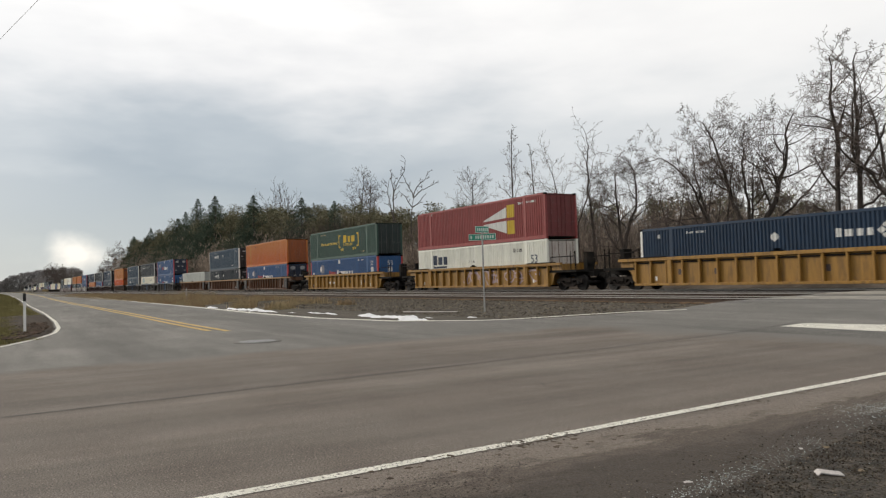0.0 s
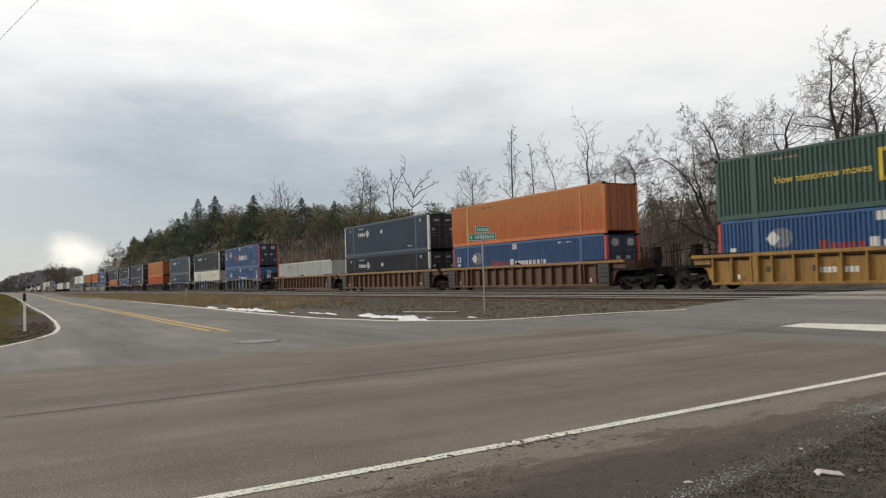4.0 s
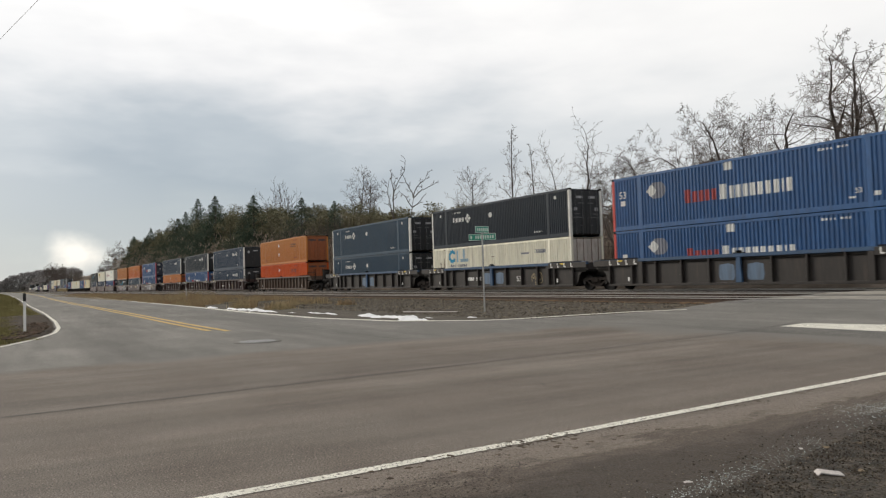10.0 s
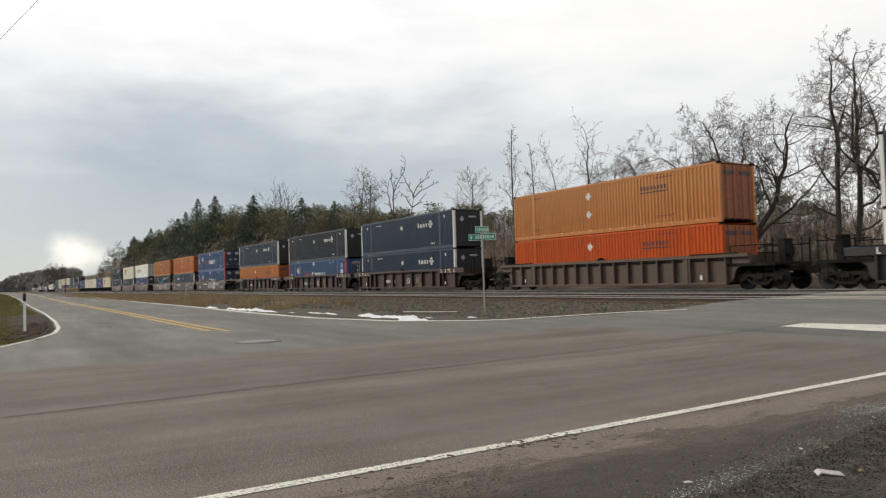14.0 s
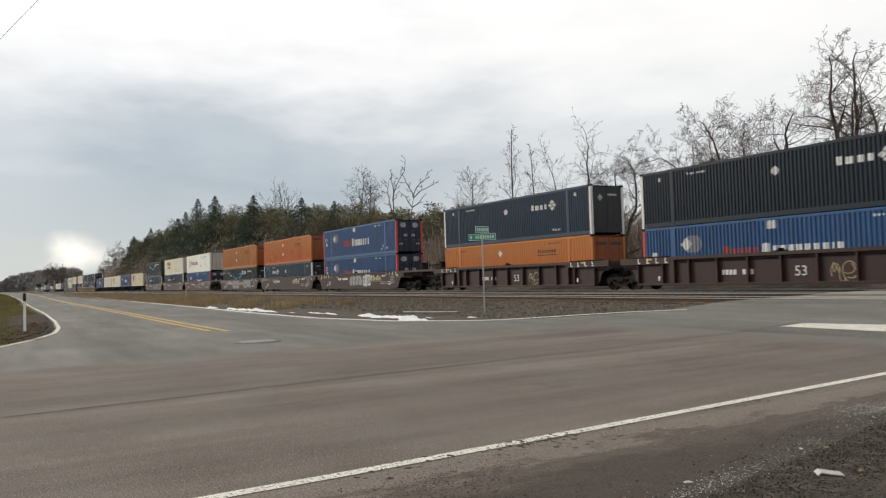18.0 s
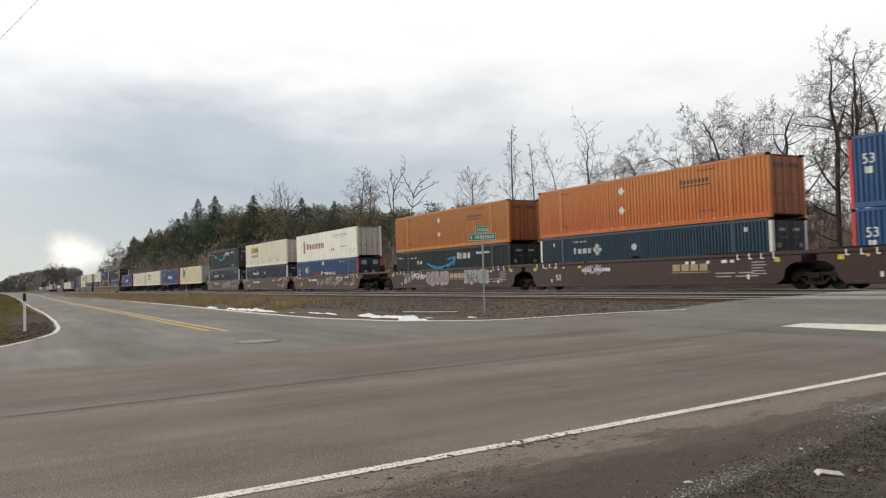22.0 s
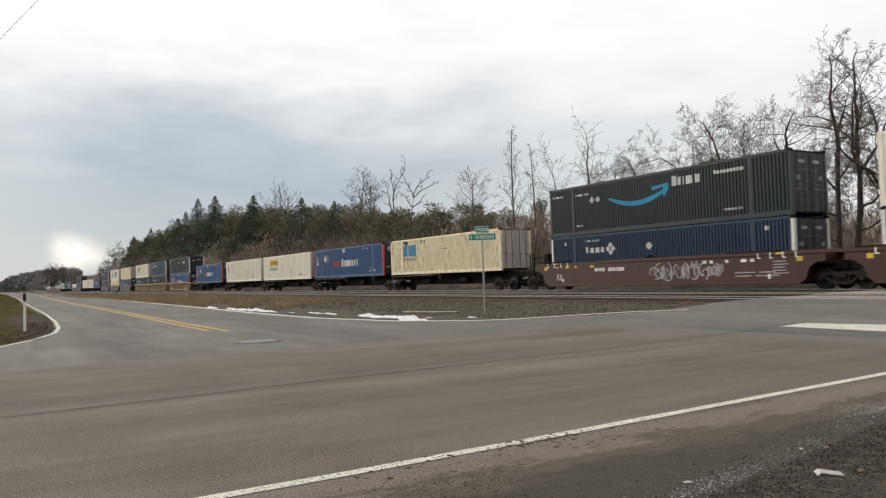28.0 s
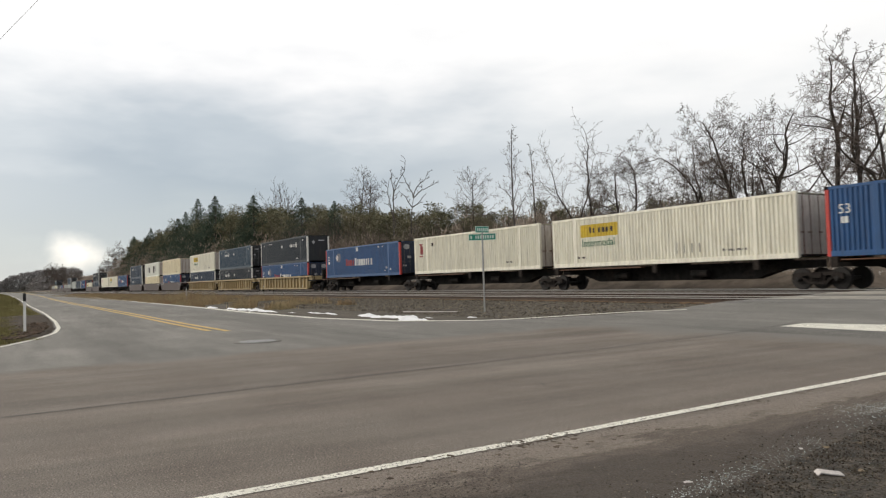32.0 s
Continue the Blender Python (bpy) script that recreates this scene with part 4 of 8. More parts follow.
def stack_marks(box, doors_lead=True):
    w = "mark_white"
    mark(box, "disc_marking", "stackdisc", "mark_grey", lambda m: m.region(-5.50, -4.35, lambda x: 1.95 - min(0.42, 1.1 * (0.62 - abs(x + 4.92)) + 0.08), lambda x: 1.95 + min(0.42, 1.1 * (0.62 - abs(x + 4.92)) + 0.08), 0.1), "pale grey six-sided emblem")
    mark(box, "diamond_marking", "stackdia", w, lambda m: m.diamond(-5.3, 1.95, 0.36), "white diamond emblem")[0].location.y = -0.004
    mark(box, "wordmark", "stackred", "mark_red", lambda m: m.letters(-3.15, 1.08, [0.42, 0.36, 0.33, 0.33, 0.36], 0.66, 0.045), "faded red block wordmark")
    mark(box, "wordmark", "stackwhite", w, lambda m: m.letters(-1.05, 1.05, [0.46, 0.33, 0.36, 0.33, 0.36, 0.33, 0.36, 0.38, 0.16, 0.38], 0.72, 0.045), "white block wordmark")
    mark(box, "square_marking", "stacksq", w, lambda m: m.bar(-0.75, -0.30, 2.40, 2.78), "white square panel")
    mark(box, "code_marking", "stackcode", w, lambda m: m.letters(4.0, 2.55, [0.12, 0.12, 0.12, 0.12, -0.1, 0.12, 0.12, 0.12], 0.11, 0.05).bar(-7.55, -7.25, 1.35, 1.62).bar(5.2, 5.5, 0.42, 0.50).bar(6.1, 6.5, 0.45, 0.62))
    if doors_lead:
        n = part("number_marking", text_mesh("53", 0.56, w), None, box, "white painted number")
        n.location = (-7.66, -HALF - 0.004, 1.75)
        n = part("number_marking", text_mesh("53", 0.30, w), None, box, "white painted number")
        n.location = (5.5, -HALF - 0.004, 0.62)


def stack_rear_marks(box):
    """The same livery turned about: the numbers stand by the plain leading end."""
    stack_marks(box, False)
    w = "mark_white"
    n = part("number_marking", text_mesh("53", 0.60, w), None, box, "white painted number")
    n.location = (6.75, -HALF - 0.004, 2.02)
    mark(box, "square_marking", "rearsq", w, lambda m: m.bar(6.80, 7.25, 1.42, 1.86), "white square panel")
    n = part("number_marking", text_mesh("53", 0.60, w), None, box, "white painted number")
    n.matrix_basis = pose(LEN / 2 - 0.020, -0.30, 1.98, 0, 0, 90)
    part("square_marking", Shape().box(LEN / 2 - 0.024, LEN / 2 - 0.019, -0.25, 0.20, 1.40, 1.82), w, box, "white square panel")


def orange_marks(box, diamonds=True):
    if diamonds:
        mark(box, "diamond_marking", "or_d", "mark_white", lambda m: m.diamond(-1.0, 2.18, 0.24).diamond(-1.0, 1.12, 0.24), "white diamond placards")
    mark(box, "wordmark", "or_w", "mark_dark", lambda m: m.letters(3.1, 2.02, [0.2] * 8, 0.24, 0.03).bar(3.05, 4.95, 1.86, 1.92), "dark underlined block wordmark")
    mark(box, "code_marking", "or_c", "mark_maroon", lambda m: m.letters(4.2, 2.55, [0.1] * 9, 0.10, 0.03).letters(4.2, 0.55, [0.1] * 9, 0.10, 0.03).letters(-6.0, 2.5, [0.1] * 5, 0.1, 0.03).letters(-6.0, 0.5, [0.1] * 5, 0.1, 0.03))
    mark(box, "reflector", "or_r", "mark_white", lambda m: [m.bar(-7.8 + i * 0.85, -7.58 + i * 0.85, 0.175, 0.215) for i in range(19)], "row of pale reflectors")


def red_marks(box):
    mark(box, "emblem", "redfan", "mark_white", lambda m: m.region(1.25, 4.05, lambda x: 1.30 - 0.26 * (x - 1.25), lambda x: 1.36 + 0.03 * (x - 1.25), 0.2).region(1.25, 4.05, lambda x: 1.55 + 0.03 * (x - 1.25), lambda x: 1.62 + 0.27 * (x - 1.25), 0.2), "white fan-shaped emblem")
    mark(box, "emblem", "redbar", "mark_yellow", lambda m: m.bar(4.11, 4.90, 0.52, 1.42).bar(4.11, 4.90, 1.62, 2.48).letters(0.65, 0.42, [0.22, 0.2, 0.2], 0.24, 0.04), "yellow emblem block")
    mark(box, "code_marking", "redcode", "mark_white", lambda m: m.letters(5.4, 2.40, [0.14] * 4 + [-0.12] + [0.13] * 6, 0.16, 0.04).bar(-6.1, -5.95, 2.6, 2.75), "small painted code marks")


def boxed_logo_white_marks(box):
    mark(box, "emblem", "boxed_logow", "mark_navy", lambda m: m.letters(-6.0, 1.66, [0.80, 0.66, 0.80], 0.74, 0.04).letters(-5.9, 1.40, [0.19] * 9, 0.18, 0.04), "navy block emblem")
    n = part("number_marking", text_mesh("53", 0.75, "mark_navy"), None, box, "dark painted number")
    n.location = (6.55, -HALF - 0.004, 1.45)
    mark(box, "code_marking", "boxed_logowc", "mark_dark", lambda m: m.letters(4.7, 2.2, [0.14] * 5, 0.26, 0.05).letters(-0.8, 1.7, [0.1] * 3, 0.16, 0.2), "small painted code marks")


def boxed_logo_beige_marks(box):
    mark(box, "emblem", "boxed_logobp", "mark_pale_blue", lambda m: m.bar(-5.05, -3.72, 1.46, 2.42), "pale blue emblem panel")
    def letters(m):
        m.bar(-5.98, -5.16, 1.50, 2.38).bar(-5.02, -4.45, 1.50, 2.38).bar(-4.34, -3.80, 1.50, 2.38)
    mark(box, "emblem", "boxed_logobl", "emblem_blue", letters, "blue block emblem")[0].location.y = -0.004
    n = part("lettering", text_mesh("INTERMODAL", 0.36, "mark_dark"), None, box, "dark painted lettering")
    n.location = (-6.0, -HALF - 0.004, 1.12)
    mark(box, "code_marking", "boxed_logobc", "mark_dark", lambda m: m.letters(-2.9, 2.45, [0.1, -0.2, 0.1], 0.3, 0.1).letters(0.2, 1.85, [0.12] * 5, 0.10, 0.08))
    mark(box, "rust_patch", "boxed_logobr", "rust_stain", lambda m: m.bar(-5.85, -5.05, 2.50, 2.76).bar(-5.55, -5.10, 2.30, 2.50), "dark rusted patch under the roof rail")


def boxed_logo_green_marks(box):
    y = "mark_yellow"
    mark(box, "emblem", "boxed_logog", y, lambda m: m.letters(0.6, 1.50, [0.95, 0.78, 0.95], 0.72, 0.07).bar(-0.55, -0.35, 1.0, 2.3).bar(-0.35, -0.1, 2.15, 2.3).bar(-0.35, -0.1, 1.0, 1.15).bar(4.1, 4.3, 1.0, 2.3).bar(3.85, 4.1, 2.15, 2.3).bar(3.85, 4.1, 1.0, 1.15).disc(0.15, 0.85, 0.13).disc(0.55, 0.85, 0.13).disc(3.0, 0.85, 0.13).disc(3.4, 0.85, 0.13), "yellow bracketed block emblem")
    n = part("slogan", text_mesh("How tomorrow moves", 0.46, y), None, box, "yellow painted slogan")
    n.location = (-5.1, -HALF - 0.004, 1.42)
    n = part("lettering", text_mesh("INTERMODAL", 0.36, y), None, box, "yellow painted lettering")
    n.location = (0.72, -HALF - 0.004, 1.16)
    small_codes(box, "tarp")


def pale_marks(box):
    mark(box, "code_marking", "pale", "mark_dark", lambda m: m.letters(-7.0, 1.25, [0.16] * 4, 0.16, 0.05).letters(-7.0, 1.0, [0.16] * 4, 0.14, 0.05).bar(-4.6, -4.45, 2.3, 2.55), "small faded code marks")


def blue_c_marks(box):
    def ring(m):
        """A thick round letter, open towards the door end."""
        arc = lambda r, x: math.sqrt(max(0.0, r * r - (x + 5.35) ** 2))
        gap = lambda x: 0.16 if x > -5.25 else 0.0
        for sign in (1, -1):
            low = lambda x: 2.24 + sign * max(arc(0.24, x), gap(x))
            high = lambda x: 2.24 + sign * max(arc(0.49, x), gap(x) + 0.02)
            m.region(-5.82, -4.90, low if sign > 0 else high, high if sign > 0 else low, 0.07)
        return m
    mark(box, "emblem", "bluec", "mark_blue", ring, "faded blue round emblem")
    mark(box, "wordmark", "bluecw", "mark_pale_blue", lambda m: m.bar(-4.72, -4.55, 1.80, 2.66).bar(-3.92, -3.62, 2.02, 2.72).bar(-4.22, -3.20, 1.80, 2.02), "faded blue block wordmark")
    mark(box, "small_wordmark", "bluect", "mark_grey", lambda m: m.letters(-5.62, 1.44, [0.20] * 9, 0.21, 0.06).letters(4.6, 2.05, [0.14] * 6, 0.3, 0.06).bar(3.2, 4.0, 2.05, 2.15), "worn grey block lettering")
    mark(box, "rust_streak", "bluecr", "rust_stain", lambda m: m.bar(-6.62, -6.30, 2.72, 2.78).bar(-6.18, -6.02, 2.70, 2.76).region(-7.10, -6.98, lambda x: 1.30, lambda x: 1.95 - 3.0 * abs(x + 7.04), 0.03).region(-6.56, -6.44, lambda x: 1.45, lambda x: 2.20 - 4.0 * abs(x + 6.5), 0.03).bar(-5.45, -5.30, 2.76, 2.79).bar(-0.3, 0.1, 2.0, 2.04), "brown rust streaks running down from the rail")


def yellow_tag_marks(box):
    mark(box, "emblem", "yellowpanel", "mark_yellow", lambda m: m.bar(-5.65, -2.6, 1.72, 2.45), "yellow emblem panel")
    bars = mark(box, "wordmark", "yellowbars", "mark_dark", lambda m: m.letters(-4.9, 1.95, [0.2, 0.22, -0.1, 0.26, 0.26, 0.26, 0.24], 0.34, 0.06), "dark block wordmark")
    for p in bars:
        p.location.y = -0.004
    n = part("lettering", text_mesh("Intermodal", 0.62, "mark_green"), None, box, "dark green painted lettering")
    n.location = (-5.55, -HALF - 0.004, 1.18)
    mark(box, "code_marking", "yellow_tagcode", "mark_dark", lambda m: m.letters(-6.0, 0.5, [0.1] * 6, 0.12, 0.05).letters(4.3, 0.48, [0.1] * 9, 0.12, 0.05).letters(1.5, 0.5, [0.08] * 4, 0.55, 0.4), "small painted code marks")


def reefer_marks(box):
    mark(box, "emblem", "crest", "mark_dark", lambda m: m.disc(-5.75, 1.48, 0.62, 0.58), "dark shield crest emblem")
    c = mark(box, "emblem", "crest2", "tarp", lambda m: m.disc(-5.75, 2.06, 0.20, 1.5).bar(-5.92, -5.58, 1.2, 1.72), "sand-coloured crest detail")
    c[0].location.y = -0.004
    mark(box, "wordmark", "reefword", "mark_maroon", lambda m: m.letters(-5.0, 1.25, [0.60, 0.10, 0.56, 0.10, 0.58, 0.42, 0.42, 0.18, 0.42, 0.42, 0.46], 0.66, 0.07), "maroon block wordmark")
    mark(box, "wordmark", "reefblue", "mark_pale_blue", lambda m: m.letters(2.3, 2.25, [0.34] * 9, 0.27, 0.07).bar(2.4, 5.8, 2.1, 2.14), "pale blue block wordmark")
    mark(box, "code_marking", "reefcode", "mark_dark", lambda m: m.letters(4.2, 1.12, [0.14] * 8, 0.11, 0.04).bar(6.4, 7.5, 0.50, 0.53).bar(6.4, 7.5, 0.74, 0.77).diamond(2.0, 0.98, 0.16).disc(2.5, 0.98, 0.15), "small painted code marks")


def smile_marks(box):
    def arc(m):
        m.region(-3.1, 0.95, lambda x: 1.30 + 0.52 * ((x + 1.0) / 2.05) ** 2, lambda x: 1.30 + 0.52 * ((x + 1.0) / 2.05) ** 2 + 0.05 + 0.22 * math.sqrt(max(0, 1 - ((x + 0.7) / 2.4) ** 2)), 0.1)
        m.region(0.15, 1.25, lambda x: 1.98 + 0.14 * (x - 0.15), lambda x: 2.16 + 0.10 * (x - 0.15), 0.1)
        m.region(0.90, 1.25, lambda x: 1.45 + 1.3 * (x - 0.90), lambda x: 2.12, 0.08)
    mark(box, "emblem", "smile", "mark_blue", arc, "light blue curved arrow emblem")
    mark(box, "wordmark", "smilew", "mark_white", lambda m: m.letters(1.5, 2.04, [0.36, 0.22, 0.12, 0.52, 0.36], 0.50, 0.06).diamond(-4.45, 1.95, 0.2).diamond(-3.95, 1.95, 0.2), "white block wordmark and diamonds")
    mark(box, "code_marking", "smilec", "mark_white", lambda m: m.letters(-7.9, 2.35, [0.1] * 7, 0.13, 0.03).letters(-5.9, 2.28, [0.12] * 8, 0.13, 0.03).letters(4.1, 2.3, [0.16] * 9, 0.18, 0.03).letters(4.6, 0.5, [0.12] * 7, 0.12, 0.03).letters(-5.9, 0.5, [0.1] * 5, 0.1, 0.03), "small painted code marks")


def little_red_marks(box):
    mark(box, "emblem", "littlered", "mark_red", lambda m: m.bar(-7.35, -6.75, 1.35, 1.45).region(-7.3, -6.8, lambda x: 1.55, lambda x: 2.1 + 0.3 * math.sin(x * 6), 0.1).bar(-7.35, -6.75, 2.32, 2.40), "small red emblem")
    mark(box, "code_marking", "littlec", "mark_dark", lambda m: m.letters(4.4, 0.5, [0.1] * 6, 0.12, 0.05).bar(-5.4, -5.1, 2.15, 2.4))


def dark_block_marks(box):
    mark(box, "emblem", "blocks", "mark_dark", lambda m: m.bar(-3.6, -2.0, 0.9, 2.0).bar(1.6, 3.2, 0.7, 2.2).bar(3.6, 4.2, 1.0, 2.2), "dark block emblem")


def plain_marks(box):
    small_codes(box, "mark_dark", -4.0)


# colour, post colour, flat sides, marks, label
KINDS = dict(
    diamond_box_navy=("navy", "post_white", 0, diamond_box_marks, "navy blue corrugated container with white corner posts"),
    diamond_box_teal=("teal", "post_white", 0, diamond_box_marks, "blue-grey corrugated container with white corner posts"),
    diamond_box_dark=("slate", "post_white", 0, diamond_box_marks, "charcoal corrugated container with white corner posts"),
    diamond_box_mirror=("slate", "post_white", 0, lambda b: diamond_box_marks(b, mirrored=True), "charcoal container with its white emblem near the door end"),
    diamond_box_navy_mirror=("navy", "post_white", 0, lambda b: diamond_box_marks(b, mirrored=True), "navy container with its white emblem near the door end"),
    stack=("stack", "post_red", 0, stack_marks, "bright blue corrugated container with red corner posts"),
    stack_plain_end=("stack", "post_red", 0, stack_rear_marks, "bright blue container with its plain end leading"),
    orange=("orange", "orange", 0, orange_marks, "orange corrugated container with white diamond placards"),
    tan=("tan", "tan", 0, orange_marks, "sun-faded orange corrugated container"),
    vivid=("vivid", "vivid", 0, lambda b: orange_marks(b), "vivid red-orange corrugated container"),
    plain_orange=("orange", "orange", 0, plain_marks, "plain orange container with a yellow end stripe"),
    red=("red", "red", 0, red_marks, "dull red corrugated container with a white and yellow emblem"),
    boxed_logo_white=("white", "white", 0, boxed_logo_white_marks, "white corrugated container with a navy emblem"),
    boxed_logo_green=("green", "green", 0, boxed_logo_green_marks, "dark green corrugated container with a yellow emblem"),
    boxed_logo_beige=("beige", "beige", 0, boxed_logo_beige_marks, "rust-streaked cream container with a blue emblem"),
    pale=("pale_grey", "pale_grey", 0, pale_marks, "plain pale grey corrugated container"),
    white_blue=("offwhite", "offwhite", 0, blue_c_marks, "off-white corrugated container with faded blue marks"),
    yellow_tag=("offwhite", "offwhite", 0, yellow_tag_marks, "off-white corrugated container with a yellow panel"),
    reefer=("white", "white", 1, reefer_marks, "white smooth-sided refrigerated container with a maroon crest"),
    smile=("smile", "smile", 0, smile_marks, "black-green container with a light blue curved arrow"),
    white_red=("offwhite", "offwhite", 0, little_red_marks, "off-white corrugated container with a small red emblem"),
    white_dark=("white", "white", 0, dark_block_marks, "white container with dark block emblems"),
    beige_plain=("beige", "beige", 0, plain_marks, "plain cream corrugated container"),
)
# door colour by side paint, darkened for the shaded end
DOORS = dict(stack="door_navy", navy="door_black", teal="door_black", slate="door_black", smile="door_black", orange="door_orange", tan="door_orange", vivid="door_orange", red="door_red", green="door_green", white="door_white", offwhite="door_white", beige="door_white")
PROTO = {}


def build_container(kind):
    col, post, flat, marks, label = KINDS[kind]
    box = empty("shipping_container", 0, 0, -60)
    fold = 0.0 if flat else FOLDS.get(col, 0.225)
    box["fold"] = fold
    tagged(box, label, "container", "containers on the freight train")
    part("side_panel", side_mesh(col, fold), None, box)
    part("side_panel", side_mesh(col, fold), None, box).rotation_euler.z = math.pi
    if flat:
        for i in range(1, 13):
            part("panel_seam", cached(("seam", col), lambda: Shape().box(-0.012, 0.012, -HALF + 0.001, -HALF + 0.01, 0.18, HIGH - 0.13).mesh("panel_seam", "offwhite")), None, box).location.x = -LEN / 2 + i * LEN / 13
    xs = breaks(-LEN / 2 + 0.1, LEN / 2 - 0.1)
    def roof():
        s = Shape()
        v = [(x, y, HIGH - 0.03 + skin(x) * 0.6) for x in xs for y in (-HALF + 0.05, HALF - 0.05)]
        return s.add(v, [(2 * i, 2 * i + 2, 2 * i + 3, 2 * i + 1) for i in range(len(xs) - 1)]).mesh("roof", col)
    part("roof", cached(("roof", col), roof), None, box)
    part("floor", ring_mesh("floor", "dark", [(-LEN / 2 + 0.1, LEN / 2 - 0.1, -HALF + 0.06, HALF - 0.06, 0.08, 0.16)]), None, box)
    for sy in (-1, 1):
        y0, y1 = (-HALF, -HALF + 0.07) if sy < 0 else (HALF - 0.07, HALF)
        part("bottom_rail", ring_mesh("bottom_rail%d" % sy, col, [(-LEN / 2 + 0.1, LEN / 2 - 0.1, y0, y1, 0.0, 0.23)]), None, box)
        part("top_rail", ring_mesh("top_rail%d" % sy, col, [(-LEN / 2 + 0.1, LEN / 2 - 0.1, y0, y1, HIGH - 0.13, HIGH)]), None, box)
        for sx in (-1, 1):
            xa = sx * LEN / 2
            a, b = (xa, xa + 0.17) if sx < 0 else (xa - 0.17, xa)
            ya, yb = (-HALF - 0.003, -HALF + 0.17) if sy < 0 else (HALF - 0.17, HALF + 0.003)
            part("corner_post", ring_mesh("corner_post%d%d" % (sx, sy), post, [(a, b, ya, yb, 0, HIGH)]), None, box)
            part("corner_casting", ring_mesh("casting%d%d" % (sx, sy), "dark" if col not in ("white", "offwhite") else col, [(a - 0.003, b + 0.003, ya - 0.003, yb + 0.003, HIGH - 0.12, HIGH + 0.012)]), None, box)
            px = sx * 6.1
            pm = "mark_ochre" if kind == "plain_orange" and sx < 0 else col
            part("lifting_post", ring_mesh("lifting_post%d%d" % (sx, sy), pm, [(px - 0.12, px + 0.12, ya - 0.006, yb, 0, HIGH + 0.01)]), None, box)
    endcol = col if "plain_end" in kind else DOORS.get(col, col)
    # some containers ride with their doors to the rear
    turned = "mirror" in kind or "plain_end" in kind or kind == "pale"
    e = part("end_wall", end_mesh(col) if not turned else cached(("plainend", endcol), lambda: Shape().box(-0.05, 0.0, -HALF + 0.16, HALF - 0.16, 0.10, HIGH - 0.11).box(0.0, 0.012, -0.03, 0.03, 0.12, HIGH - 0.13).mesh("end_wall", endcol)), None, box)
    e.location.x = -LEN / 2 + 0.03
    turn = Matrix.Identity(4)
    if turned:
        turn = Matrix.Rotation(math.pi, 4, "Z")
        e.matrix_basis = pose(LEN / 2 - 0.025, 0, 0)
    if kind == "pale":
        e.data = end_mesh(col)
        e.matrix_basis = pose(LEN / 2 - 0.03, 0, 0, 0, 0, 180)
    if "mirror" in kind:
        part("emblem", cached("endemblem", lambda: Shape().add([(0, -0.75, 2.15), (0, -0.55, 1.93), (0, -0.35, 2.15), (0, -0.55, 2.37)], [(0, 1, 2, 3)]).mesh("emblem", "graffiti")), None, box, "small pale diamond").location.x = LEN / 2 - 0.021
        bars = part("emblem_bar", cached("endbar", lambda: Shape().add([(0, 0.05, 2.27), (0, 0.75, 2.27), (0, 0.75, 2.39), (0, 0.05, 2.39)], [(0, 1, 2, 3)]).mesh("emblem_bar", "graffiti")), None, box, "pale block wordmark")
        bars.location.x = LEN / 2 - 0.021
    for sy in (-1, 1):
        d = part("door", door_mesh(endcol), None, box)
        d.matrix_basis = turn @ (pose(LEN / 2 - 0.04, 0, 0) if sy > 0 else Matrix.Diagonal((1, -1, 1, 1)) @ pose(LEN / 2 - 0.04, 0, 0))
        for k in (0.32, 0.85):
            r = part("locking_rod", rod_mesh("door_steel" if endcol in ("door_navy", "door_black", "door_green") else "rust_stain" if endcol == "door_white" else endcol), None, d)
            r.location.y = k
        if kind.startswith("stack"):
            part("door_placard", cached("hexplac", lambda: Shape().add([(0.0215, 0.60 + 0.33 * math.cos(a), 2.40 + 0.22 * math.sin(a)) for a in [0.5236 * i for i in range(12)]], [tuple(range(12))]).mesh("door_placard", "graffiti")), None, d, "pale oval placard")
            part("door_placard", cached("sqplac", lambda: Shape().box(0.019, 0.023, 0.2, 0.55, 1.42, 1.62).mesh("door_placard", "graffiti")), None, d, "pale square placard")
            part("door_placard", cached("loplac", lambda: Shape().box(0.019, 0.023, 0.65, 1.0, 0.72, 0.86).mesh("door_placard", "graffiti")), None, d, "pale square placard")
        elif kind.startswith("diamond_box") or kind == "smile":
            part("door_placard", cached("umplac", lambda: Shape().box(0.02, 0.026, 0.25, 0.75, 2.30, 2.44).mesh("door_placard", "graffiti")), None, d, "pale block wordmark")
            for z, a, b in ((1.98, 0.15, 0.60), (1.32, 0.55, 0.95), (1.12, 0.60, 0.90), (0.62, 0.30, 0.50)):
                part("door_code", cached(("umcode", z), lambda: Shape().box(0.02, 0.024, a, b, z, z + 0.06).mesh("door_code", "door_steel")), None, d)
            part("door_placard", cached("umsquare", lambda: Shape().box(0.02, 0.026, 0.7, 0.95, 1.55, 1.75).mesh("door_placard", "graffiti")), None, d, "pale square placard")
        elif kind in ("orange", "tan", "vivid"):
            part("door_placard", cached("orplac", lambda: Shape().box(0.02, 0.026, 0.15, 1.0, 2.28, 2.48).mesh("door_placard", "mark_dark")), None, d)
    if marks:
        marks(box)
    return box


def container(kind, x, z):
    if kind not in PROTO:
        PROTO[kind] = build_container(kind)
        ob = PROTO[kind]
        ob.matrix_basis = pose(x, TRACKS[2], z)
    else:
        ob = copy_thing(PROTO[kind], pose(x, TRACKS[2], z))
    return ob


# ------------------------------------------------ wagons
SILL = 1.70
WHEEL_R = 0.46


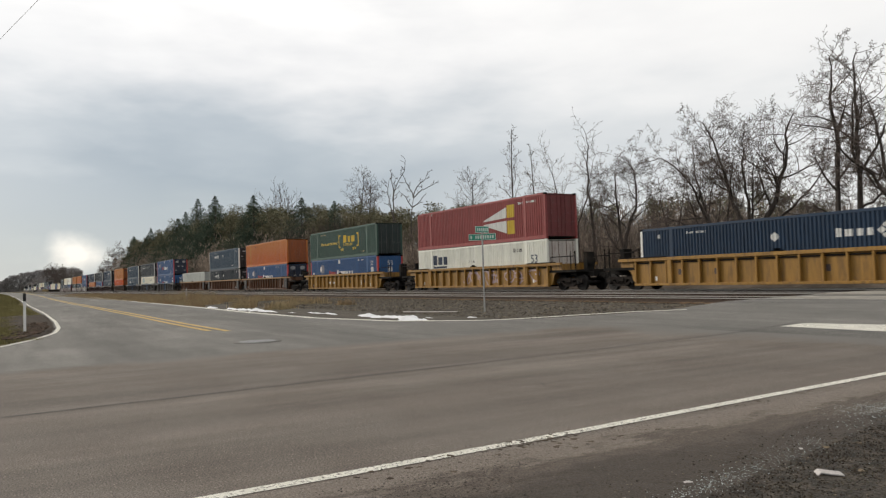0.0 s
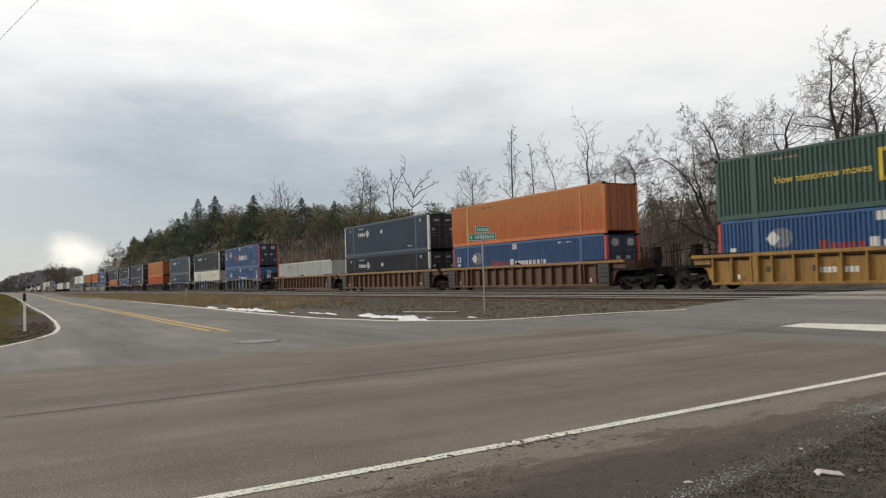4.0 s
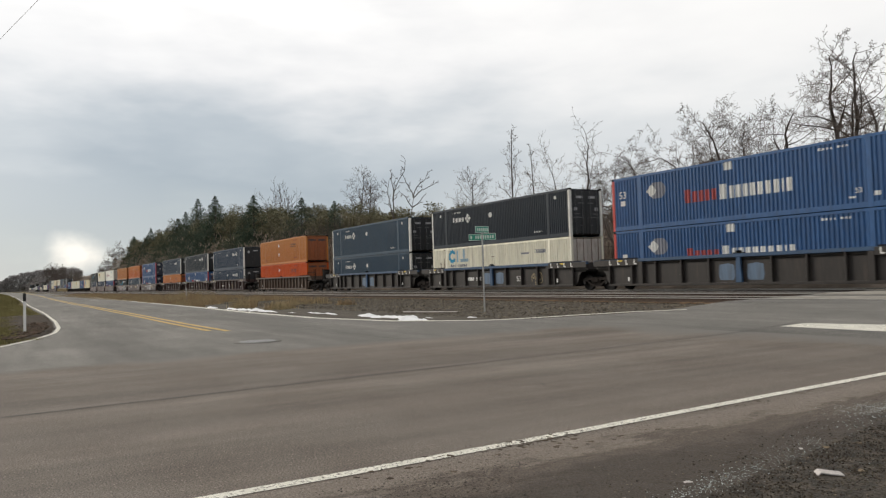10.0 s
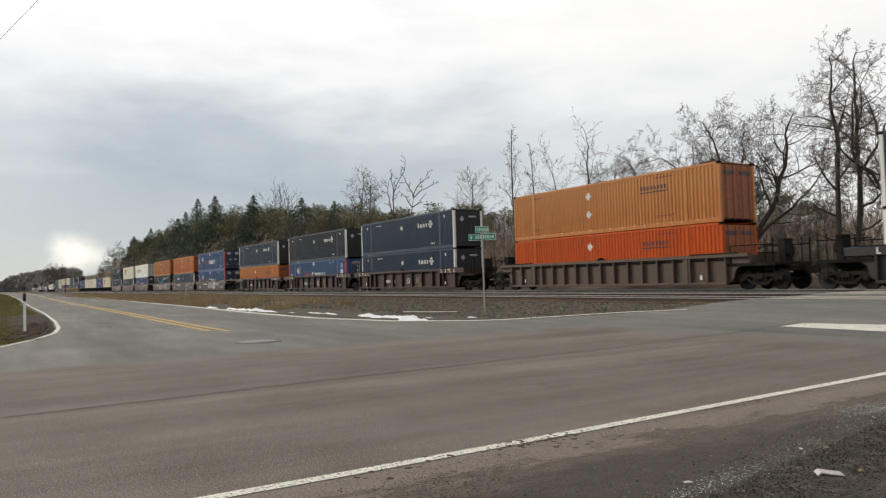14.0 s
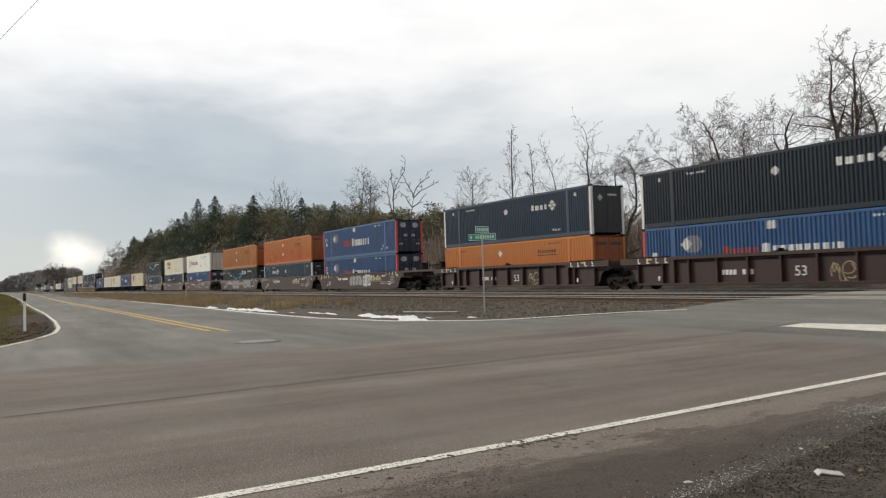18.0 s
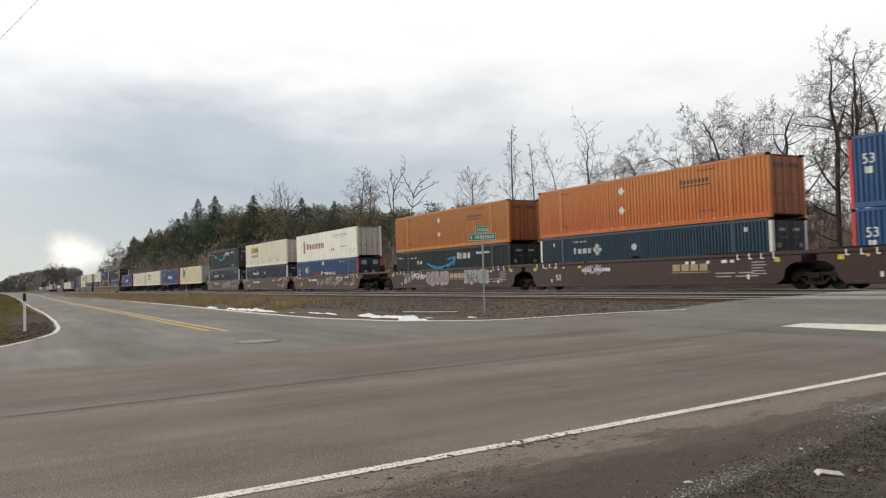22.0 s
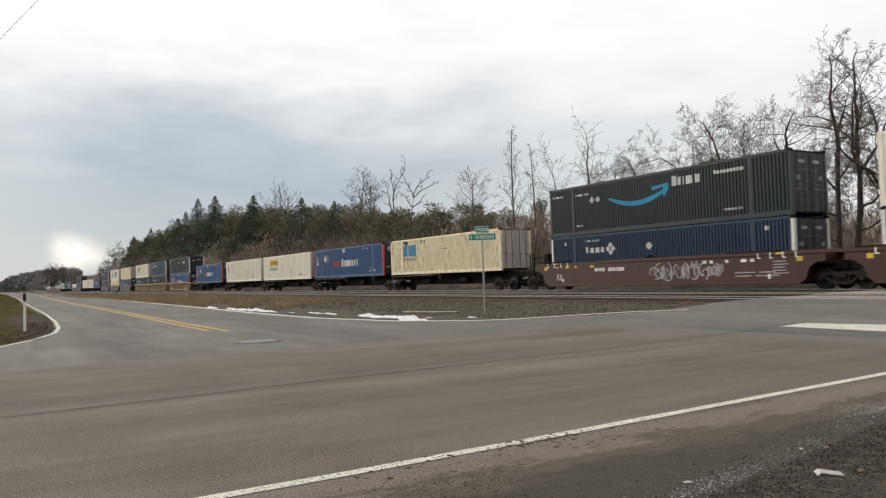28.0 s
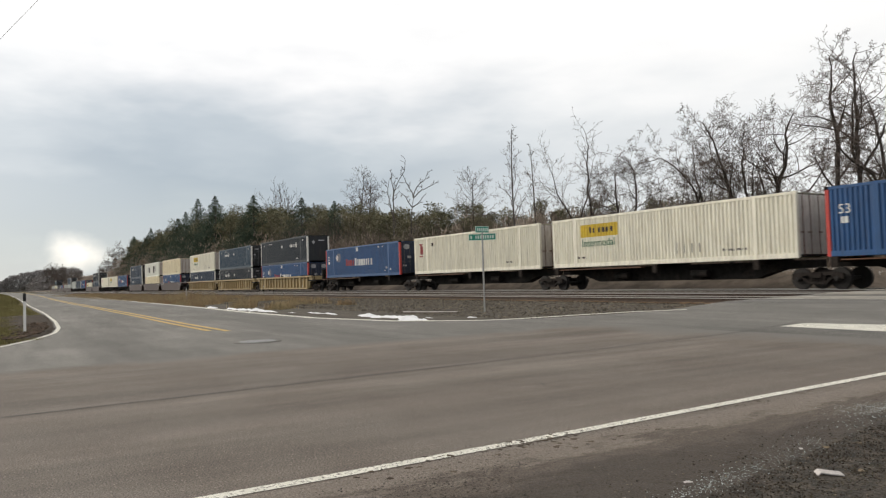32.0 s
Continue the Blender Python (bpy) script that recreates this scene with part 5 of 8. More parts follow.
def wheelset_mesh():
    s = Shape()
    s.tube((0, -1.0, 0), (0, 1.0, 0), 0.09, 0.09, 8)
    for sy in (-1, 1):
        s.tube((0, sy * 0.70, 0), (0, sy * 0.83, 0), WHEEL_R if sy < 0 else WHEEL_R, WHEEL_R, 22)
        s.tube((0, sy * 0.67, 0), (0, sy * 0.70, 0), WHEEL_R + 0.025, WHEEL_R + 0.025, 22)
        s.tube((0, sy * 0.83, 0), (0, sy * 0.86, 0), WHEEL_R * 0.55, 0.18, 16)
        s.tube((0, sy * 1.0, 0), (0, sy * 1.16, 0), 0.12, 0.10, 8)
        for k in range(3):
            a = k * 2.094
            s.box(0.06 * math.cos(a) - 0.015, 0.06 * math.cos(a) + 0.015, min(sy * 1.16, sy * 1.185), max(sy * 1.16, sy * 1.185), 0.06 * math.sin(a) - 0.015, 0.06 * math.sin(a) + 0.015)
    return s.mesh("wheelset", "wheel")


wheelset_me = wheelset_mesh()


def frame_mesh():
    s = Shape()
    s.prism([(-1.15, 0.44), (-1.15, 0.66), (-0.85, 0.74), (0.85, 0.74), (1.15, 0.66), (1.15, 0.44), (0.75, 0.44), (0.62, 0.60), (-0.62, 0.60), (-0.75, 0.44)], -0.07, 0.07)
    s.prism([(-0.72, 0.50), (-0.40, 0.22), (0.40, 0.22), (0.72, 0.50), (0.58, 0.52), (0.33, 0.32), (-0.33, 0.32), (-0.58, 0.52)], -0.065, 0.065)
    for x in (-0.30, 0.30):
        s.box(x - 0.05, x + 0.05, -0.06, 0.06, 0.28, 0.64)
    for x in (-0.15, 0.0, 0.15):
        s.tube((x, 0, 0.32), (x, 0, 0.56), 0.055, 0.055, 8)
    return s.mesh("side_frame", "truck")


frame_me = frame_mesh()
bolster_me = Shape().box(-0.22, 0.22, -1.15, 1.15, 0.50, 0.72, 0.03).box(-0.35, 0.35, -0.35, 0.35, 0.72, 0.82, 0.02).mesh("bogie", "truck")
SPIN = []


def bogie(car, x, spin):
    b = part("bogie", bolster_me, None, car, "cast steel two-axle bogie")
    b.location.x = x
    for sy in (-1, 1):
        part("side_frame", frame_me, None, b).location.y = sy * 1.02
    for dx in (-0.88, 0.88):
        w = part("wheelset", wheelset_me, None, b, "steel wheel pair on an axle")
        w.location = (dx, 0, WHEEL_R)
        if spin:
            SPIN.append((w, dx))
    return b


def side_strip(col, ribbed, x0, x1, y, sgn):
    """Lower side of a well: sheet, bottom chord and swept-up ends."""
    s = Shape()
    t = 0.03
    ya, yb = (y, y + t) if sgn < 0 else (y - t, y)
    s.prism([(x0, 0.30), (x1, 0.30), (x1 + 0.25, 0.50), (x1 + 0.40, 0.95), (x1 + 0.75, 1.18), (x1 + 1.15, 1.22), (x1 + 1.15, SILL - 0.05), (x0 - 1.15, SILL - 0.05), (x0 - 1.15, 1.22), (x0 - 0.75, 1.18), (x0 - 0.40, 0.95), (x0 - 0.25, 0.50)], ya, yb)
    return s


def well_car(x, style, gap_front, gap_back, spin, extra=None):
    """One well unit. gap_front, gap_back: metres beyond the container at +x and -x ends; below 2.6 the end is articulated."""
    body, chord, ribbed, label = WELLS[style]
    car = empty("well_car", x, TRACKS[2], RAIL)
    tagged(car, label, "freight wagon", "wagons of the freight train")
    x0, x1 = -LEN / 2 - 0.3, LEN / 2 + 0.3
    for sgn in (-1, 1):
        y = sgn * (1.34 if ribbed else 1.47)
        part("side_wall", cached(("wall", body, ribbed, sgn), lambda: side_strip(body, ribbed, x0, x1, y, sgn).mesh("side_wall", body)), None, car)
        ya, yb = (-1.52, -1.33) if sgn < 0 else (1.33, 1.52)
        part("top_chord", cached(("chord", chord, sgn), lambda: Shape().box(x0 - 1.2, x1 + 1.2, ya, yb, SILL - 0.17, SILL, 0.015).mesh("top_chord", chord)), None, car)
        part("bottom_chord", cached(("bchord", body, sgn), lambda: Shape().box(x0, x1, ya, yb, 0.24, 0.36, 0.015).mesh("bottom_chord", body)), None, car)
        if ribbed:
            rib = cached(("rib", body, sgn), lambda: Shape().box(-0.045, 0.045, ya + 0.005, yb - 0.005, 0.36, SILL - 0.17, 0.012).mesh("rib", body))
            n = RIBS[style]
            for i in range(n):
                part("rib", rib, None, car).location.x = x0 + 0.06 + i * (x1 - x0 - 0.12) / (n - 1)
            wide = cached(("wide_rib", body, sgn), lambda: Shape().box(-0.14, 0.14, ya + 0.002, yb - 0.002, 0.36, SILL - 0.17, 0.015).mesh("wide_rib", body))
            for px in (-6.1, 6.1):
                part("wide_rib", wide, None, car).location.x = px
            if sgn < 0:
                # pipe coloured black to draw the shadow line below the chord
                part("stiffener", cached(("stiffener", body), lambda: Shape().tube((x0 + 0.1, -1.385, SILL - 0.27), (x1 - 0.1, -1.385, SILL - 0.27), 0.035, 0.035, 6).mesh("stiffener", "dark")), None, car, "pipe under the top chord, blackened as the chord's shadow")
        if style == "rust" and sgn < 0:
            for sx in ((1,) if gap_back > 2.5 else (-1, 1)):
                e = part("ladder_panel", cached("ladpanel", lambda: Shape().box(-0.46, 0.46, -1.53, -1.40, 0.40, SILL - 0.19, 0.015).mesh("ladder_panel", "grime")), None, car, "dark grimy end panel with ladder rungs")
                e.location.x = sx * (LEN / 2 - 0.1)
                for k in range(4):
                    part("rung", cached(("rung", k), lambda: Shape().tube((-0.36, -1.565, 0.55 + 0.26 * k), (0.36, -1.565, 0.55 + 0.26 * k), 0.018, 0.018, 6).tube((-0.36, -1.565, 0.55 + 0.26 * k), (-0.36, -1.52, 0.55 + 0.26 * k), 0.018, 0.018, 6).tube((0.36, -1.565, 0.55 + 0.26 * k), (0.36, -1.52, 0.55 + 0.26 * k), 0.018, 0.018, 6).mesh("rung", "door_steel")), None, e)
        if style in ("blue", "maroon"):
            for sx in (-1, 1):
                a, b = sorted((sx * 6.25, sx * (LEN / 2 + 1.48)))
                part("end_chord", cached(("end_chord", body, sgn, sx), lambda: Shape().box(a, b, ya - 0.004, yb, SILL - 0.36, SILL - 0.012, 0.015).mesh("end_chord", body)), None, car)
        if sgn < 0 and style == "blue":
            part("centre_post", cached("cpost", lambda: Shape().prism([(-0.16, 0.36), (0.16, 0.36), (0.10, SILL - 0.17), (-0.10, SILL - 0.17)], -1.524, -1.40).mesh("centre_post", "chord_blue")), None, car, "blue tapered centre post")
            for px in (-0.78, 0.78):
                part("patch", cached("bpatch", lambda: Shape().prism([(-0.44, 0.62), (-0.36, 0.48), (0.38, 0.46), (0.46, 0.70), (0.42, 1.18), (0.10, 1.26), (-0.40, 1.20)], -1.345, -1.341).mesh("patch", "patch_blue")), None, car, "pale blue repainted patch").location.x = px
        # guide posts and castings on the sill
        for px in (-6.1, 6.1):
            part("guide", cached(("guide", sgn), lambda: Shape().box(-0.28, 0.28, ya, yb, SILL, SILL + 0.05, 0.01).box(-0.1, 0.1, ya + 0.02, yb - 0.02, SILL + 0.05, SILL + 0.14, 0.01).mesh("guide", "dark")), None, car)
            car.children[-1].location.x = px
        for sx in (-1, 1):
            part("walkway", cached(("walk", sgn), lambda: Shape().box(-1.35, 1.35, ya - 0.02, yb - 0.01, SILL + 0.002, SILL + 0.055, 0.01).mesh("walkway", "truck")), None, car, "dark steel walkway").location.x = sx * 7.75
            if sgn < 0 and style in ("blue", "maroon", "smooth", "red"):
                for k in range(4):
                    part("tick_marking", cached("tick", lambda: Shape().box(-0.03, 0.03, -1.5275, -1.5245, SILL - 0.30, SILL - 0.04).box(0.03, 0.15, -1.5275, -1.5245, SILL - 0.30, SILL - 0.25).mesh("tick_marking", "mark_white")), None, car).location.x = sx * (6.5 + 0.62 * k)
        if sgn < 0 and style in ("yellow", "rust", "brown"):
            for px in (-5.5, -3.3, 2.2, 5.5):
                part("side_placard", cached("splac", lambda: Shape().box(-0.16, 0.16, -1.344, -1.341, 0.78, 1.06).mesh("side_placard", "mark_dark")), None, car, "small rust-dark placard").location.x = px
    part("well_floor", cached("wfloor", lambda: Shape().box(-LEN / 2, LEN / 2, -1.38, 1.38, 0.24, 0.325).mesh("well_floor", "dark")), None, car)
    for sx, gap in ((1, gap_front), (-1, gap_back)):
        art = gap < 2.6
        reach = min(gap, 3.3)
        e = part("end_platform", cached(("platform", body, round(reach, 1), sx), lambda: Shape().box(min(sx * (LEN / 2 + 0.2), sx * (LEN / 2 + reach - 0.5)), max(sx * (LEN / 2 + 0.2), sx * (LEN / 2 + reach - 0.5)), -1.38, 1.38, 1.10, 1.24, 0.02).box(min(sx * (LEN / 2 + 0.3), sx * (LEN / 2 + reach)), max(sx * (LEN / 2 + 0.3), sx * (LEN / 2 + reach)), -0.45, 0.45, 0.82, 1.12, 0.03).mesh("end_platform", "dark")), None, car)
        bx = sx * (LEN / 2 + 0.27)
        part("bulkhead", cached(("bulkhead", body), lambda: Shape().box(-0.05, 0.05, -1.36, 1.36, 0.34, SILL - 0.05).mesh("bulkhead", body)), None, car).location.x = bx
        # handrails and ladder at the end corner
        if not art:
            for yy in (-1.36, 1.36):
                rail = Shape()
                xa, xb = sx * (LEN / 2 + 0.45), sx * (LEN / 2 + reach - 0.6)
                rail.tube((xa, yy, 1.24), (xa, yy, 2.05), 0.03, 0.03, 6).tube((xb, yy, 1.24), (xb, yy, 2.35), 0.04, 0.04, 6).tube((xa, yy, 2.05), (xb, yy, 2.05), 0.026, 0.026, 6).tube((xb - sx * 0.4, yy, 1.24), (xb - sx * 0.4, yy, 2.35), 0.03, 0.03, 6)
                for k in range(4):
                    rail.tube((xb, yy, 0.45 + 0.25 * k), (xb - sx * 0.4, yy, 0.45 + 0.25 * k), 0.014, 0.014, 5)
                rail.tube((xb, yy, 0.40), (xb, yy, 1.24), 0.02, 0.02, 5).tube((xb - sx * 0.4, yy, 0.40), (xb - sx * 0.4, yy, 1.24), 0.02, 0.02, 5)
                part("handrail", rail, "dark", car)
            part("brake_gear", Shape().box(sx * (LEN / 2 + reach - 0.9) - 0.18, sx * (LEN / 2 + reach - 0.9) + 0.18, -0.3, 0.3, 1.24, 2.30, 0.03).tube((sx * (LEN / 2 + reach - 0.68), 0.0, 1.75), (sx * (LEN / 2 + reach - 0.62), 0.0, 1.75), 0.28, 0.28, 12), "dark", car, "dark brake wheel and housing")
            part("coupler", Shape().box(min(sx * (LEN / 2 + reach), sx * (LEN / 2 + gap + 0.05)), max(sx * (LEN / 2 + reach), sx * (LEN / 2 + gap + 0.05)), -0.12, 0.12, 0.78, 1.0, 0.03).box(sx * (LEN / 2 + gap - 0.15) - 0.14, sx * (LEN / 2 + gap - 0.15) + 0.14, -0.2, 0.2, 0.70, 1.05, 0.04).tube((sx * (LEN / 2 + reach), 0.3, 0.9), (sx * (LEN / 2 + gap), 0.3, 0.55), 0.03, 0.03, 6), "dark", car)
            bogie(car, sx * (LEN / 2 + 1.75), spin)
        elif sx < 0:
            bogie(car, sx * (LEN / 2 + gap), spin)
        part("sill_plate", cached(("plate", sx), lambda: Shape().box(sx * 7.6 - 0.2, sx * 7.6 + 0.2, -1.525, -1.521, SILL - 0.13, SILL - 0.05).mesh("sill_plate", "mark_yellow")), None, car, "yellow warning plate") if style in ("blue", "maroon", "red") else None
        part("white_placard", cached(("placard", sx), lambda: Shape().box(sx * 7.0 - 0.06, sx * 7.0 + 0.06, -1.475, -1.47, 0.50, 0.72).mesh("white_placard", "mark_white")), None, car)
    if extra:
        extra(car)
    return car


WELLS = dict(
    yellow=("yellow", "yellow", True, "yellow ribbed well wagon with grimy side panels"),
    gold=("gold", "gold", True, "pale yellow ribbed well wagon"),
    rust=("rust", "rust_chord", True, "rust-orange ribbed well wagon"),
    brown=("brown", "brown", True, "brown ribbed well wagon"),
    blue=("grime", "chord_blue", True, "grimy black well wagon with a blue top chord"),
    maroon=("maroon", "maroon", True, "dark maroon ribbed well wagon"),
    smooth=("maroon", "maroon", False, "dark maroon smooth-sided well wagon"),
    red=("redbrown", "redbrown", False, "red-brown smooth-sided well wagon"),
)


RIBS = dict(yellow=17, gold=17, rust=18, brown=17, blue=11, maroon=11)


def on_sill(car, name, shape, mat, label=""):
    ob = part(name, shape, mat, car, label)
    return tagged(ob, kind="stuff") if name in ("code_marking", "small_plate", "data_panel", "sprayed_tag") else ob


def wall_bars(x, z, widths, h, gap=0.05, ribbed=False):
    s = Shape()
    y = -1.345 if ribbed else -1.474
    for w in widths:
        if w > 0:
            s.box(x, x + w, y, y + 0.003, z, z + h)
        x += abs(w) + gap
    return s


def number_53(x, size=0.62, z=0.62):
    def f(car):
        n = part("number_marking", text_mesh("53", size, "mark_white"), None, car, "white painted number")
        n.location = (x, -1.350, z)
        on_sill(car, "code_marking", wall_bars(-3.2, z + 0.1, [0.16, 0.16, 0.16, 0.16, -0.25, 0.16, 0.16, 0.16], 0.24, ribbed=True), "mark_white", "white code bars")
        on_sill(car, "sprayed_tag", scrawl(x + 1.75, x + 2.7, z - 0.2, z + 0.6, 2, 31, -1.346, 0.8), "tarp", "faint yellow sprayed tag, unreadable")
    return f


def with_truss(mark_it):
    """Marks, and an end frame of braced beams beside the joint."""
    def f(car):
        mark_it(car)
        xa, xb = LEN / 2 + 0.75, LEN / 2 + 2.75
        for y in (-1.0, 1.0):
            q = Shape().box(xa, xb, y - 0.05, y + 0.05, 2.62, 2.86, 0.02).box(xa, xb, y - 0.05, y + 0.05, 1.25, 1.33, 0.02)
            for x in (xa + 0.06, (xa + xb) / 2, xb - 0.06):
                q.box(x - 0.05, x + 0.05, y - 0.045, y + 0.045, 1.30, 2.64, 0.015)
            q.tube((xa + 0.1, y, 1.5), ((xa + xb) / 2, y, 2.6), 0.045, 0.045, 6).tube((xb - 0.1, y, 1.5), ((xa + xb) / 2, y, 2.6), 0.045, 0.045, 6)
            part("end_truss", q, "maroon", car, "maroon braced end frame")
    return f


def stroke(s, path, w, y):
    """A sprayed line of even width along a path in x, z."""
    v = []
    for i, (x, z) in enumerate(path):
        (xa, za), (xb, zb) = path[max(0, i - 1)], path[min(len(path) - 1, i + 1)]
        d = math.hypot(xb - xa, zb - za) or 1
        nx, nz = -(zb - za) / d * w / 2, (xb - xa) / d * w / 2
        v += [(x - nx, y, z - nz), (x + nx, y, z + nz)]
    return s.add(v, [(2 * i, 2 * i + 2, 2 * i + 3, 2 * i + 1) for i in range(len(path) - 1)])


def scrawl(x0, x1, z0, z1, n, seed, y0=-1.4745, fat=1.0):
    """Sprayed tag: tangled bent lines, unreadable."""
    rng = random.Random(seed)
    s = Shape()
    w = (x1 - x0) / n
    k = 0
    for i in range(n):
        for _ in range(3):
            cx, cz = x0 + (i + rng.uniform(0.2, 0.8)) * w, (z0 + z1) / 2 + rng.uniform(-0.12, 0.12)
            rx, rz = w * rng.uniform(0.25, 0.62), (z1 - z0) / 2 * rng.uniform(0.45, 1.05)
            a0, span = rng.uniform(0, 6.28), rng.uniform(2.4, 5.6)
            f = rng.choice((1.0, 1.0, 2.0))
            path = [(cx + rx * math.cos(a0 + span * j / 13) * (1 + 0.25 * math.sin(3 * j / 13 + i)), cz + rz * math.sin(f * (a0 + span * j / 13))) for j in range(14)]
            stroke(s, path, rng.uniform(0.035, 0.06) * fat, y0 - 0.0002 * k)
            k += 1
    return s


def bubble(x0, x1, z0, z1, n, seed):
    """Fat sprayed letters, unreadable: swollen overlapping shapes and the dark outlines round them."""
    rng = random.Random(seed)
    fill, line = Shape(), Shape()
    w = (x1 - x0) / n
    y = -1.4735
    for i in range(n):
        for k in range(3):
            cx = x0 + (i + 0.5 + rng.uniform(-0.16, 0.16)) * w
            cz = z0 + (z1 - z0) * (0.25 + 0.25 * k + rng.uniform(-0.05, 0.05))
            rx, rz = w * rng.uniform(0.40, 0.60), (z1 - z0) * rng.uniform(0.20, 0.30)
            tilt = rng.uniform(-0.25, 0.25)
            ring = [(cx + rx * abs(math.cos(a)) ** 0.8 * (1 if math.cos(a) > 0 else -1) + tilt * rz * math.sin(a), cz + rz * abs(math.sin(a)) ** 0.8 * (1 if math.sin(a) > 0 else -1)) for a in [2 * math.pi * m / 16 for m in range(16)]]
            y -= 0.0003
            fill.add([(x, y, z) for x, z in ring], [tuple(range(16))])
            cut = rng.randrange(16)
            stroke(line, [ring[(cut + m) % 16] for m in range(rng.choice((9, 11, 13)))], 0.03, y - 0.00015)
    over = scrawl(x0, x1, z0, z1, n, seed + 5, y - 0.0006, 0.7)
    line.add(over.v, over.f)
    return fill, line


def smooth_marks(graf=(), word=None, fifty=-6.6):
    def f(car):
        if fifty is not None:
            n = part("number_marking", text_mesh("53", 0.50, "mark_white"), None, car, "white painted number")
            n.location = (fifty, -1.478, 0.62)
        if word is not None:
            on_sill(car, "wordmark", wall_bars(word, 0.95, [0.46, 0.46, 0.46, 0.46], 0.34, 0.10), "tarp", "sand-coloured block wordmark")
            on_sill(car, "wordmark_line", wall_bars(word - 0.1, 0.86, [2.4], 0.03), "tarp")
        on_sill(car, "code_marking", wall_bars(-4.2, 1.08, [0.16, 0.16, 0.16, 0.16, -0.2, 0.16, 0.16, 0.16, 0.16, 0.16, 0.16], 0.2, 0.05), "mark_white", "white code bars")
        on_sill(car, "small_plate", wall_bars(-7.6, 1.32, [0.16, -0.3, 0.2, -0.2, 0.16, -0.8, 0.3], 0.12, 0.2), "mark_yellow", "small yellow plates")
        on_sill(car, "small_plate", wall_bars(3.4, 1.28, [0.2, 0.2, -0.3, 0.16, -0.3, 0.3, 0.2], 0.14, 0.2), "mark_white", "small white plates")
        on_sill(car, "data_panel", wall_bars(5.2, 0.62, [0.9, 1.2], 0.05, 0.2).add(*((lambda q: (q.v, q.f))(wall_bars(5.2, 0.78, [1.1, 0.8], 0.05, 0.2)))), "graffiti", "small data bars")
        for (kind, a, b, c, d, n, seed, mat) in graf:
            if kind == "b":
                fill, line = bubble(a, b, c, d, n, seed)
                on_sill(car, "sprayed_tag", fill, mat, "fat sprayed graffiti lettering, unreadable")
                on_sill(car, "sprayed_tag", line, "door_steel", "dark sprayed outlines")
            else:
                on_sill(car, "sprayed_tag", scrawl(a, b, c, d, n, seed), mat, "sprayed graffiti lettering, unreadable")
        for px in (8.35, -8.75):
            on_sill(car, "warning_plate", wall_bars(px, 1.24, [0.28], 0.20), "mark_yellow", "yellow warning plate")
        s = Shape()
        for k in range(5):
            q = wall_bars(7.2, 0.72 + 0.13 * k, [0.75 - 0.08 * (k % 3)], 0.045)
            s.add(q.v, q.f)
        on_sill(car, "data_panel", s, "graffiti", "rows of small data bars")
    return f


def pink_panels(car):
    on_sill(car, "sprayed_tag", scrawl(-1.9, 7.2, 0.45, 1.42, 7, 22, -1.346, 2.0), "graffiti_pink", "faded pink sprayed lettering, unreadable")


def spine_car(x, gap_front, gap_back, spin):
    """Skeleton wagon: one deep centre beam, cross arms and end bogies; the container rides on top."""
    car = empty("spine_car", x, TRACKS[2], RAIL)
    tagged(car, "dark skeleton wagon with one deep centre beam", "freight wagon", "wagons of the freight train")
    a, b = -LEN / 2 - gap_back, LEN / 2 + gap_front
    part("centre_beam", Shape().prism([(a + 0.4, 0.95), (a + 2.2, 0.90), (a + 3.6, 0.48), (b - 3.6, 0.48), (b - 2.2, 0.90), (b - 0.4, 0.95), (b - 0.4, 1.28), (a + 0.4, 1.28)], -0.32, 0.32), "dark", car)
    part("walkway", Shape().box(a + 1.2, -1.0, -1.28, -0.95, 1.20, 1.26, 0.01), "rust", car, "rusty orange walkway strip")
    for px in (-7.9, 0.0, 6.1):
        part("cross_arm", cached("xarm", lambda: Shape().box(-0.14, 0.14, -1.30, 1.30, 1.14, 1.36, 0.03).box(-0.16, 0.16, -1.34, -1.20, 0.92, 1.36, 0.03).box(-0.16, 0.16, 1.20, 1.34, 0.92, 1.36, 0.03).mesh("cross_arm", "truck")), None, car).location.x = px
    for px in (-3.0, 2.4):
        part("brake_tank", cached("tank", lambda: Shape().tube((-0.5, -0.62, 0.80), (0.5, -0.62, 0.80), 0.2, 0.2, 12).mesh("brake_tank", "dark")), None, car).location.x = px
    bogie(car, -LEN / 2 - gap_back if gap_back < 1.4 else -LEN / 2 + 0.6, spin)
    if gap_front >= 1.4:
        bogie(car, LEN / 2 - 0.2, spin)
        part("coupler", Shape().box(b - 0.6, b, -0.15, 0.15, 0.78, 1.02, 0.03), "dark", car)
    return car


# ------------------------------------------------ the freight train: where each unit's middle stands at 16 s
gA = [("b", -1.4, 1.3, 0.52, 1.42, 4, 3, "graffiti"), ("b", 1.55, 3.2, 0.45, 1.52, 3, 4, "graffiti_pale")]
gP = [("o", -6.4, -5.4, 0.75, 1.3, 3, 8, "graffiti"), ("o", -5.3, -3.1, 0.95, 1.5, 5, 5, "graffiti_pale"), ("b", -2.9, 0.6, 0.45, 1.55, 5, 6, "graffiti_pink"), ("b", 2.7, 5.8, 0.5, 1.6, 5, 7, "graffiti")]
gQ = [("o", -1.8, 0.0, 0.55, 1.3, 3, 9, "graffiti"), ("o", 0.6, 4.0, 0.6, 1.45, 6, 10, "graffiti"), ("o", 4.1, 5.0, 0.9, 1.5, 3, 11, "graffiti")]
